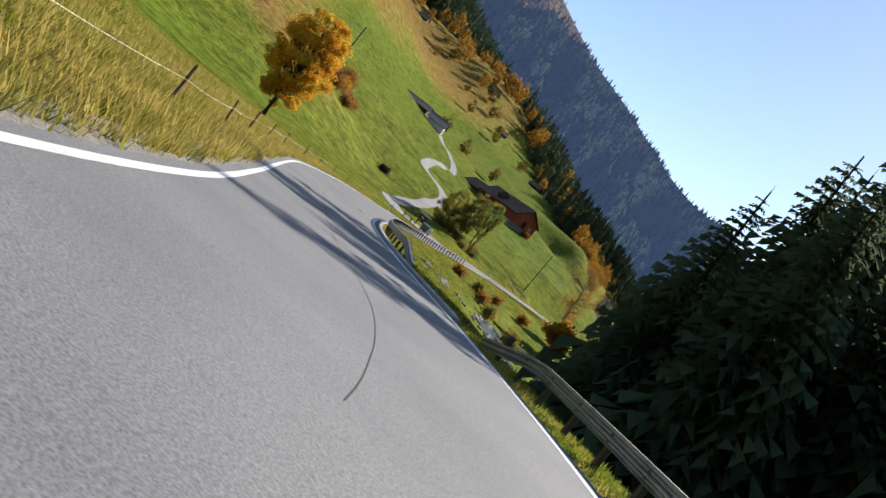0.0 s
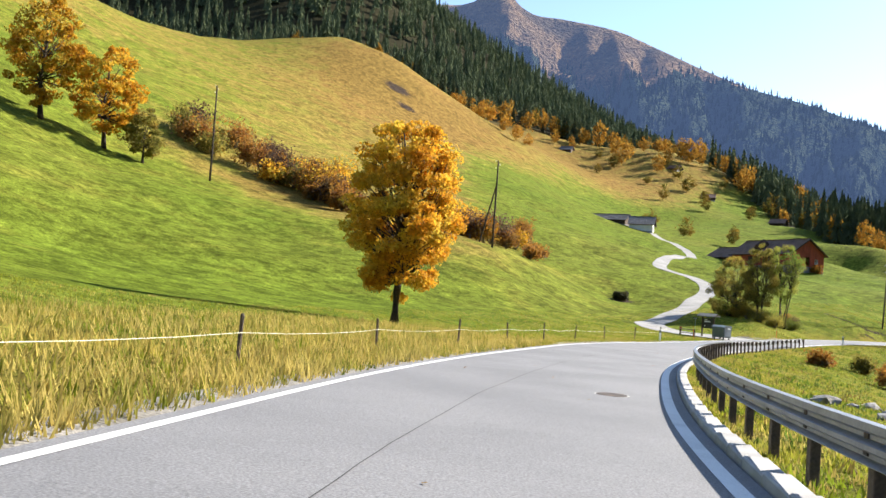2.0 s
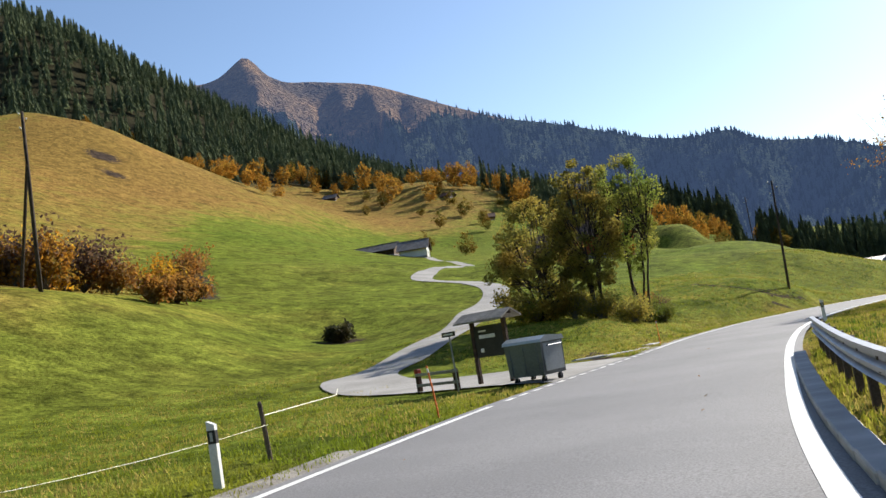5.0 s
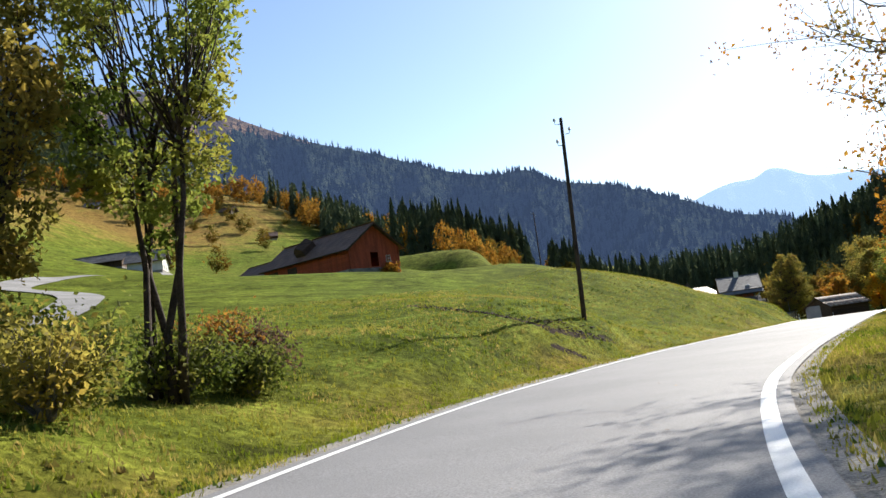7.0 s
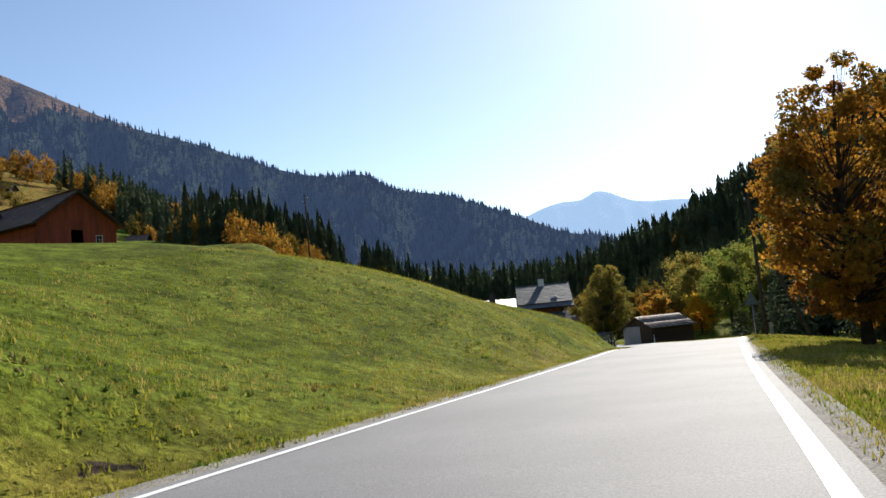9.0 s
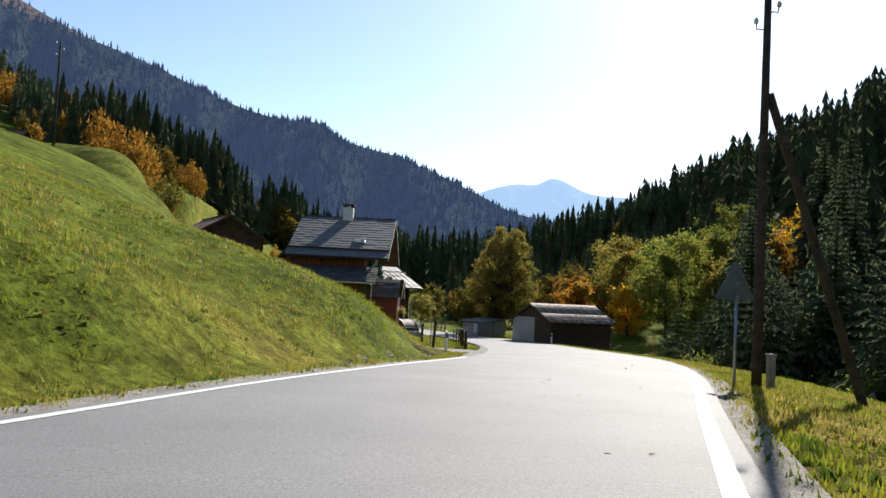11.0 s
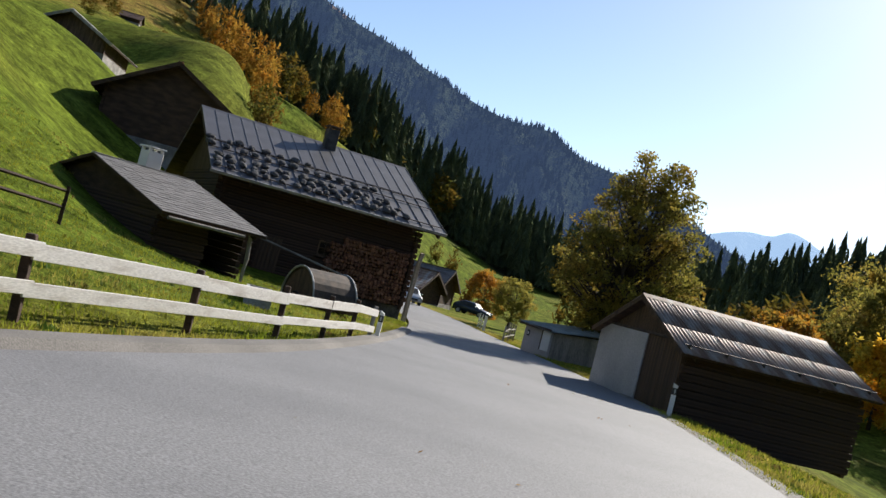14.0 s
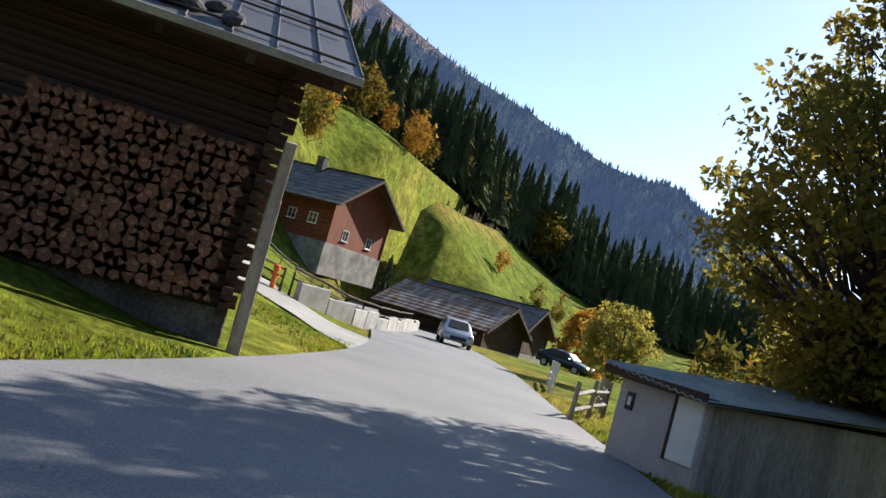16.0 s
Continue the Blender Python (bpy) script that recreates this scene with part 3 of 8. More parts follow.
# ---- woods ----
MAT["spruce"] = material("spruce", (0.075, 0.098, 0.055), (0.12, 0.14, 0.07), scale=0.25, fine=14, rough=0.95, speck=0.5, bump=0.6, bump_scale=0.1, spec=0.1, vary=0.45, through=0.45)
MAT["larch"] = material("larch", (0.33, 0.15, 0.022), (0.40, 0.24, 0.04), scale=0.4, fine=10, rough=0.95, speck=0.4, bump=0.5, bump_scale=0.1, spec=0.1, vary=0.4, through=0.4)
MAT["mixed_leaf"] = material("mixed_leaf", (0.10, 0.105, 0.02), (0.24, 0.14, 0.025), scale=0.3, fine=10, rough=0.95, speck=0.4, bump=0.5, bump_scale=0.1, spec=0.1, vary=0.4, through=0.4)


def spruce_shape(seed, tiers=8, sides=6, width=0.17):
    """One conifer of height 1: drooping ragged tiers round a stem."""
    rng = np.random.RandomState(seed)
    v, f = [], []
    for k in range(tiers):
        z = 0.08 + 0.86 * (k / tiers) ** 0.92
        r = width * (1 - (k / tiers)) ** 0.85 * rng.uniform(0.85, 1.15) + 0.012
        top = len(v)
        v.append((rng.normal(0, 0.004), rng.normal(0, 0.004), min(1.0, z + 0.22 * (1 - 0.55 * k / tiers))))
        turn = rng.uniform(0, 6.28)
        for j in range(sides * 2):
            a = turn + math.pi * j / sides
            rr = r * (rng.uniform(0.85, 1.25) if j % 2 else rng.uniform(0.3, 0.55))
            v.append((rr * math.cos(a), rr * math.sin(a), z - (0.05 * r / width if j % 2 else -0.03) + rng.normal(0, 0.008)))
        f += [(top, top + 1 + j, top + 1 + (j + 1) % (sides * 2)) for j in range(sides * 2)]
    return np.array(v), np.array(f)


def round_shape(seed, clumps=60, leafs=9):
    """One broadleaf crown of height 1 for far woods: many small leaf clumps in an uneven egg."""
    rng = np.random.RandomState(seed)
    v, f = [], []
    for _ in range(clumps):
        d = rng.normal(size=3)
        d /= np.linalg.norm(d)
        c = d * rng.uniform(0.55, 1.0) ** 0.6 * np.array([0.3, 0.3, 0.42]) * rng.uniform(0.75, 1.12) + (0, 0, 0.56)
        for _ in range(leafs):
            p, q, w = c + rng.normal(0, 0.055, 3), rng.normal(0, 0.05, 3), rng.normal(0, 0.05, 3)
            n = len(v)
            v += [p, p + q, p + w]
            f.append((n, n + 1, n + 2))
    return np.array(v), np.array(f)


def sow(name, spots, shapes, heights, mat, label, category="woods", lean=1.0, sink=0.2):
    """Many far trees as one mesh on the ground."""
    rng = np.random.RandomState(len(spots) + 11)
    spots = np.asarray(spots, float)
    z = land(spots[:, 0], spots[:, 1])
    vs, fs, n = [], [], 0
    for k, (x, y) in enumerate(spots):
        v, f = shapes[rng.randint(len(shapes))]
        h, a = heights * rng.uniform(0.6, 1.25), rng.uniform(0, 6.28)
        w = h * lean * rng.uniform(0.85, 1.2)
        c, s = math.cos(a), math.sin(a)
        vs.append(np.c_[(v[:, 0] * c - v[:, 1] * s) * w + x, (v[:, 0] * s + v[:, 1] * c) * w + y, v[:, 2] * h + z[k] - sink])
        fs.append(f + n)
        n += len(v)
    return tagged(new(name, mesh_np(name, np.concatenate(vs), np.concatenate(fs), mat)), label, category, kind="stuff")


def scatter(count, inside, lo, hi, seed):
    rng = np.random.RandomState(seed)
    p = rng.uniform(lo, hi, (count, 2))
    return p[inside(p[:, 0], p[:, 1])]


def polar(x, y, ex=-19.0, ey=50.0):
    return np.degrees(np.arctan2(x - ex, y - ey)), np.hypot(x - ex, y - ey)


def wood_west(x, y):
    a, d = polar(x, y)
    edge = np.interp(a, [-80, -60, -50, -43, -38, -35, -31, -25, -20, -16, -12, -9, -6, -2, 2, 8, 14, 20], [470, 470, 490, 490, 490, 490, 560, 640, 640, 570, 440, 365, 332, 372, 405, 400, 390, 390]) + 25 * np.sin(x * 0.05) * np.sin(y * 0.043)
    return (d > edge) & (d < 1000) & (a < 19) & (a > -85)


def wood_east(x, y):
    edge = np.interp(y, [-60, 20, 60, 110, 160, 200, 260, 330, 420, 600], [26, 22, 24, 34, 38, 36, 46, 66, 88, 100]) + 4 * np.sin(y * 0.21)
    return (x > edge) & (x < edge + 190)


litter = np.maximum(wood_west(XX.ravel(), YY.ravel()), wood_east(XX.ravel(), YY.ravel()))
bpy.data.objects["ground"].data.attributes.new("litter", "FLOAT", "POINT").data.foreach_set("value", litter.astype(np.float32))
spruces = [spruce_shape(s) for s in range(6)]
rounds = [round_shape(s) for s in range(5)]
fine_spruces = [spruce_shape(20 + k, 15, 8, 0.15) for k in range(5)]
stand = scatter(9400, wood_west, (-760, 180), (160, 1100), 1)
close = np.hypot(stand[:, 0], stand[:, 1] - 260) < 270
sow("spruce_wood", stand[~close], spruces, 21, "spruce", "dense dark spruce wood on the slope", lean=0.85)
sow("spruce_wood", np.r_[stand[close], scatter(2600, lambda x, y: wood_west(x, y) & (np.hypot(x, y - 260) < 230), (-120, 360), (150, 500), 3)], fine_spruces, 18, "spruce", "dense dark spruce wood at the valley's end", lean=0.9)
sow("spruce_wood", scatter(2300, wood_east, (18, -60), (300, 620), 2), spruces, 21, "spruce", "dense dark spruce wood on the shaded slope", lean=0.95)

# ---- trees that stand near ----
def leaf_mat(name, a, b, c, through=0.55):
    return material(name, a, b, c, scale=0.5, fine=5, rough=0.7, speck=0.25, bump=0.0, spec=0.2, vary=0.45, through=through)


MAT["gold_leaf"] = leaf_mat("gold_leaf", (0.50, 0.22, 0.016), (0.60, 0.35, 0.03), (0.56, 0.43, 0.06))
MAT["rust_leaf"] = leaf_mat("rust_leaf", (0.26, 0.11, 0.025), (0.40, 0.19, 0.02), (0.22, 0.17, 0.04))
MAT["olive_leaf"] = leaf_mat("olive_leaf", (0.19, 0.18, 0.036), (0.27, 0.235, 0.05), (0.36, 0.25, 0.05), 0.62)
MAT["green_leaf"] = leaf_mat("green_leaf", (0.13, 0.18, 0.026), (0.20, 0.23, 0.045), (0.28, 0.25, 0.045))
MAT["grey_twig"] = material("grey_twig", (0.20, 0.18, 0.15), (0.12, 0.10, 0.085), scale=3, fine=8, rough=0.9, speck=0.4, bump=0.3, bump_scale=0.02)
MAT["brown_twig"] = leaf_mat("brown_twig", (0.14, 0.085, 0.05), (0.10, 0.06, 0.04), (0.20, 0.13, 0.06))
# Near-black leaf: a hollow's darkness is put into a stand-in bush.
MAT["weed_leaf"] = leaf_mat("weed_leaf", (0.03, 0.035, 0.015), (0.05, 0.05, 0.02), (0.07, 0.05, 0.025))
MAT["heather"] = leaf_mat("heather", (0.24, 0.10, 0.03), (0.34, 0.17, 0.03), (0.16, 0.11, 0.05))


def leaves(centres, spread, per, size, rng):
    """Small folded leaf quads round clump centres."""
    c = np.repeat(np.asarray(centres), per, 0)
    n = len(c)
    c = c + rng.normal(0, 1, (n, 3)) * np.repeat(np.broadcast_to(spread, (len(centres), 3)), per, 0)
    a = rng.normal(0, 1, (n, 3))
    a /= np.linalg.norm(a, axis=1)[:, None]
    b = np.cross(a, rng.normal(0, 1, (n, 3)))
    b /= np.linalg.norm(b, axis=1)[:, None]
    s = size * rng.uniform(0.6, 1.4, (n, 1))
    up = np.cross(a, b) * s * 0.25
    v = np.stack([c - a * s, c + b * s * 0.6 + up, c + a * s, c - b * s * 0.6 + up], 1).reshape(-1, 3)
    f = np.arange(4 * n).reshape(n, 4)
    return v, f


def broadleaf(name, x, y, height, width, clear, leaf, label, seed, leafy=1.0, limbs=16, size=0.13, stems=1, lean=(0, 0), top=0.5, bark="bark", base=None, thick=None):
    """A tree: tapered stems, forking limbs, and leaves massed round the twigs."""
    rng = np.random.RandomState(seed)
    z = ground(x, y) - 0.1 if base is None else base
    ob = thing(name, (x, y, z), label, "tree")
    r0 = thick or 0.016 * height + 0.03
    wood, twigs, clumps = bmesh.new(), bmesh.new(), []
    for s in range(stems):
        off = rng.uniform(-0.28, 0.28, 2) * width * (stems > 1)
        h = height * (rng.uniform(0.7, 0.98) if stems > 1 else 0.93)
        bend = rng.normal(0, 0.02, (6, 2)).cumsum(0) * height
        tip = np.array(lean) * height + off * (1.5 if stems > 1 else 0)
        pts = [(off[0] * 0.35 + (bend[k, 0] + tip[0]) * k / 5, off[1] * 0.35 + (bend[k, 1] + tip[1]) * k / 5, h * k / 5) for k in range(6)]
        rad = [max(0.015, r0 / (1 if stems == 1 else 1.5) * (1 - 0.85 * k / 5) * (1.25 if k == 0 else 1)) for k in range(6)]
        tube(wood, pts, rad, 9)
        spine = np.array(pts)
        for j in range(max(5, limbs // stems)):
            t = clear + (0.97 - clear) * (j + rng.uniform(0.1, 0.9)) / max(5, limbs // stems)
            start = np.array([np.interp(t * h, spine[:, 2], spine[:, q]) for q in range(3)])
            u = (t - clear) / (1 - clear)
            reach = width / 2 * (0.42 + 0.58 * math.sin(math.pi * min(1, u / (2 * top)) if u < top * 1.0 else math.pi * (0.5 + 0.5 * (u - top) / (1 - top)))) * rng.uniform(0.75, 1.15)
            reach *= (1 - 0.75 * max(0, (u - top) / (1 - top)) ** 1.6) / (1.35 if stems > 1 else 1)
            a = rng.uniform(0, 6.283) if j % 3 else 2.4 * j
            rise = reach * rng.uniform(0.25, 0.75) * (0.5 + u)
            end = start + (reach * math.cos(a), reach * math.sin(a), rise)
            mid = (start + end) / 2 + rng.normal(0, 0.06 * reach, 3) - (0, 0, 0.1 * reach)
            rl = max(0.012, r0 * (0.42 if leafy > 0.4 else 0.26) * (1 - t) + 0.012)
            tube(wood, [start, mid, end], [rl, rl * 0.6, 0.012], 6)
            clumps += [end, (mid + end) / 2, mid * 0.7 + end * 0.3 + rng.normal(0, 0.12 * reach, 3)]
            for _ in range(4 if leafy > 0.4 else 9):
                root = mid + (end - mid) * rng.uniform(0, 0.8)
                tw = root + rng.normal(0, 0.32, 3) * (reach * 0.7 + 0.3) + (0, 0, 0.1 * reach)
                tube(twigs, [root, (root + tw) / 2 + rng.normal(0, 0.05, 3), tw], [0.013, 0.009, 0.005], 4)
                clumps += [tw, (root + tw) / 2]
        clumps += [np.array(pts[-1]) + rng.normal(0, 0.25, 3) for _ in range(4)]
    part("trunk", wood, bark, ob, smooth=True)
    part("branchwork", twigs, bark, ob)["kind"] = "stuff"
    clumps = np.array(clumps)
    clumps = clumps[rng.uniform(size=len(clumps)) < min(1, leafy + 0.15)]
    v, f = leaves(clumps, (0.04 * width * np.array([1, 1, 0.8]) + 0.06) * (1.0 if size > 0.12 else 0.8), max(2, int(33 * leafy * (1.0 if size > 0.12 else 1.7))), size, rng)
    attach("crown", mesh_np("crown", v, f, leaf), ob)["kind"] = "stuff"
    return ob


def canopy(name, x, y, height, profile, leaf, label, seed, clumps=150, per=120, size=0.1, trunk=None, stems=1, spread=0.0, fork=0.3, bark="bark", lump=0.62, squash=0.62, drift=(0.0, 0.0), shell=0.55, lean=(0.0, 0.0), base=None):
    """A tree grown into an outline: profile gives (share of the height, radius in metres). Limbs run from the stems to lumps of leaf, with gaps between them."""
    rng = np.random.RandomState(seed)
    z = ground(x, y) - 0.1 if base is None else base
    ob = thing(name, (x, y, z), label, "tree")
    outline = np.array(profile, float)
    radius = lambda u: np.interp(u, outline[:, 0], outline[:, 1])
    r0 = trunk or 0.02 * height
    wood, twigs, spines = bmesh.new(), bmesh.new(), []
    for k in range(stems):
        a = 6.283 * k / max(1, stems) + rng.uniform(-0.4, 0.4)
        foot = np.array([math.cos(a), math.sin(a)]) * spread * (0.3 if stems > 1 else 0.0)
        tip = foot * 2.6 + np.array(lean) * height + rng.normal(0, 0.02, 2) * height
        top = height * (0.9 if stems == 1 else rng.uniform(0.72, 0.9))
        sway = rng.normal(0, 0.011, (7, 2)).cumsum(0) * height
        pts = [(*(foot + (tip - foot) * (j / 6) + sway[j] * min(1.0, j / 2)), top * j / 6) for j in range(7)]
        tube(wood, pts, [max(0.014, r0 / stems ** 0.4 * (1.3 if j == 0 else 1.0) * (1 - 0.88 * j / 6)) for j in range(7)], 9)
        spines.append(np.array(pts))
    lo, hi = outline[0, 0], outline[-1, 0] - 0.05
    weight = radius(np.linspace(lo, hi, 200)) ** 1.15 + 0.02
    us = np.interp(rng.uniform(size=clumps), np.cumsum(weight) / weight.sum(), np.linspace(lo, hi, 200))
    centres, sizes = [], []
    for n, u in enumerate(us):
        a = 2.399 * n + rng.uniform(-0.5, 0.5)
        r = radius(u) * (shell + (1 - shell) * rng.uniform() ** 0.6) * rng.uniform(0.78, 1.06)
        c = np.array([r * math.cos(a) + drift[0] * u, r * math.sin(a) + drift[1] * u, u * height])
        spine = min(spines, key=lambda p: np.hypot(*(p[4, :2] - c[:2])) + rng.uniform(0, 0.4)) if stems > 1 else spines[0]
        t = np.clip(u * rng.uniform(0.5, 0.82), fork, 0.9) * height
        root = np.array([np.interp(t, spine[:, 2], spine[:, q]) for q in range(3)])
        c[2] = max(c[2], 0.25)
        far_out = np.linalg.norm(c - root)
        mid = (root + c) / 2 + rng.normal(0, 0.05, 3) * far_out - (0, 0, 0.06 * far_out)
        thick = max(0.012, r0 * 0.34 * (1 - t / height) * min(1.0, far_out / 2.5))
        if n % 2 == 0 or far_out > 2.0:
            tube(wood, [root, mid, c], [thick, thick * 0.6, 0.01], 5)
        for _ in range(3):
            q = c + rng.normal(0, 0.4, 3) * lump
            tube(twigs, [mid + (c - mid) * rng.uniform(0.2, 0.9), q], [0.012, 0.005], 4)
        centres.append(c)
        sizes.append(lump * rng.uniform(0.65, 1.25) * (0.55 + 0.45 * min(1.0, radius(u) / outline[:, 1].max() * 1.6)))
    part("trunk", wood, bark, ob, smooth=True)
    part("branchwork", twigs, bark, ob)["kind"] = "stuff"
    c, r = np.repeat(np.array(centres), per, 0), np.repeat(np.array(sizes), per)[:, None]
    d = rng.normal(0, 1, c.shape)
    d /= np.linalg.norm(d, axis=1)[:, None]
    c = c + d * r * rng.uniform(0.15, 1.0, (len(c), 1)) ** 0.5 * (1, 1, squash)
    keep = c[:, 2] > 0.1
    v, f = leaves(c[keep], 0.02, 1, size, rng)
    attach("crown", mesh_np("crown", v, f, leaf), ob)["kind"] = "stuff"
    return ob


canopy("maple", -40.4, 69.1, 11.9, [(0.13, 0.3), (0.17, 1.9), (0.24, 2.2), (0.31, 1.9), (0.38, 2.9), (0.48, 3.3), (0.58, 3.1), (0.72, 2.7), (0.86, 2.1), (0.95, 1.2), (1.0, 0.3)], "gold_leaf", "tall maple in orange and gold autumn leaf", 3, clumps=210, per=150, size=0.1, trunk=0.24, fork=0.2, lump=0.7, drift=(-0.2, 0.5))
canopy("maple", -123, 97, 17, [(0.12, 1.0), (0.3, 4.6), (0.55, 5.2), (0.8, 4.0), (1.0, 0.8)], "gold_leaf", "golden autumn tree on the meadow slope", 8, clumps=90, per=80, size=0.24, lump=1.3)
canopy("maple", -118, 103.5, 15, [(0.12, 1.0), (0.3, 4.2), (0.55, 4.8), (0.8, 3.6), (1.0, 0.8)], "gold_leaf", "golden autumn tree on the meadow slope", 9, clumps=80, per=80, size=0.24, lump=1.2)
canopy("maple", -113.5, 106.5, 8, [(0.1, 0.8), (0.35, 2.8), (0.65, 2.6), (1.0, 0.5)], "olive_leaf", "half-green tree on the meadow slope", 10, clumps=50, per=70, size=0.2, lump=0.9)
canopy("alder", -41.0, 135.6, 7.4, [(0.03, 1.2), (0.12, 2.6), (0.35, 3.1), (0.6, 2.6), (0.82, 1.7), (1.0, 0.4)], "olive_leaf", "spreading bushy alder in olive and yellow leaf", 22, clumps=170, per=130, size=0.07, trunk=0.16, stems=6, spread=1.0, fork=0.12, lump=0.55, squash=0.8)
canopy("alder", -37.9, 135.4, 9.6, [(0.2, 0.8), (0.32, 1.7), (0.5, 2.0), (0.68, 1.6), (0.86, 1.2), (1.0, 0.4)], "olive_leaf", "tall alder in olive leaf with several dark stems", 24, clumps=110, per=110, size=0.07, trunk=0.17, stems=4, spread=0.9, fork=0.3, lump=0.5, squash=0.8)
canopy("alder", -36.1, 138.6, 10.3, [(0.3, 0.5), (0.42, 1.3), (0.62, 2.1), (0.8, 1.9), (0.93, 1.2), (1.0, 0.4)], "green_leaf", "slender multi-stemmed alder in sparse green leaf", 21, clumps=120, per=90, size=0.07, trunk=0.17, stems=5, spread=1.1, fork=0.45, lump=0.48, squash=0.8)
broadleaf("birch", -17.6, 146.8, 14.0, 7.6, 0.22, "rust_leaf", "nearly bare birch with a few rusty leaves", 31, leafy=0.3, limbs=60, size=0.075, bark="grey_twig")
canopy("maple", -4.5, 182.5, 11.4, [(0.1, 1.2), (0.25, 3.0), (0.5, 3.4), (0.75, 2.6), (0.92, 1.3), (1.0, 0.4)], "rust_leaf", "maple in rust and orange leaf at the roadside", 41, clumps=170, per=130, size=0.1, lump=0.75, fork=0.15)
canopy("maple", -1.0, 187.5, 9.4, [(0.1, 1.0), (0.3, 2.7), (0.6, 2.6), (0.85, 1.6), (1.0, 0.4)], "rust_leaf", "maple in rust and orange leaf at the roadside", 42, clumps=120, per=120, size=0.1, lump=0.7, fork=0.15)
canopy("lime_tree", 7.6, 275.0, 11.9, [(0.16, 1.6), (0.24, 3.6), (0.38, 4.2), (0.52, 3.9), (0.66, 3.1), (0.8, 2.5), (0.92, 1.6), (1.0, 0.4)], "olive_leaf", "broad lime tree in olive and brown leaf behind the shed", 51, clumps=300, per=105, size=0.085, trunk=0.34, fork=0.16, lump=0.72, drift=(0.5, 0.0), shell=0.35)
canopy("apple_tree", 1.4, 298.5, 4.5, [(0.2, 0.5), (0.35, 1.5), (0.65, 1.8), (0.88, 1.2), (1.0, 0.4)], "olive_leaf", "small old apple tree with sparse leaf", 52, clumps=110, per=70, size=0.07, lump=0.5, fork=0.25)
canopy("maple", -3.5, 335, 7, [(0.1, 1.0), (0.35, 2.8), (0.7, 2.4), (1.0, 0.5)], "rust_leaf", "autumn tree behind the village", 53, clumps=70, per=90, size=0.14, lump=0.8)
for k, (x, y, h, m) in enumerate([(30, 300, 7, "gold_leaf"), (36, 322, 13, "olive_leaf"), (41, 318, 12, "green_leaf"), (47, 312, 12, "green_leaf"), (28, 316, 8, "rust_leaf"), (51, 300, 10, "rust_leaf"), (44, 300, 9, "olive_leaf"),
                                 (34, 296, 12, "green_leaf"), (39, 303, 14, "green_leaf"), (45, 296, 11, "olive_leaf"), (33, 308, 11, "olive_leaf"), (54, 318, 15, "green_leaf"), (60, 308, 13, "gold_leaf"), (24, 305, 7, "rust_leaf"), (-12, 108, 5, "rust_leaf"), (-8, 112, 6, "rust_leaf"), (-13, 118, 4, "olive_leaf")]):
    broadleaf("maple" if h > 8 else "shrub", x, y, h, h * 0.75, 0.1, m, "mixed autumn tree at the wood's edge" if h > 8 else "autumn shrub on the bank", 60 + k, leafy=0.85, limbs=22, size=0.18)


def bush(name, x, y, height, leaf, label, seed, n=26, size=0.13):
    """A low shrub: many thin stems from one root, leaf along them."""
    rng = np.random.RandomState(seed)
    ob = thing(name, (x, y, ground(x, y) - 0.05), label, "shrub")
    wood, clumps = bmesh.new(), []
    for _ in range(n):
        a, r = rng.uniform(0, 6.28), height * rng.uniform(0.1, 0.75)
        end = np.array([r * math.cos(a), r * math.sin(a), height * rng.uniform(0.45, 1.0)])
        tube(wood, [end * 0.03, end * (0.45, 0.45, 0.55), end], [0.03, 0.02, 0.006], 4)
        clumps += [end, end * 0.8, end * 0.6 + rng.normal(0, 0.1, 3), end * (1, 1, 0.5)]
    part("branchwork", wood, "grey_twig", ob)["kind"] = "stuff"
    v, f = leaves(np.array(clumps), height * 0.11, 15, size, rng)
    attach("foliage", mesh_np("foliage", v, f, leaf), ob)["kind"] = "stuff"
    return ob


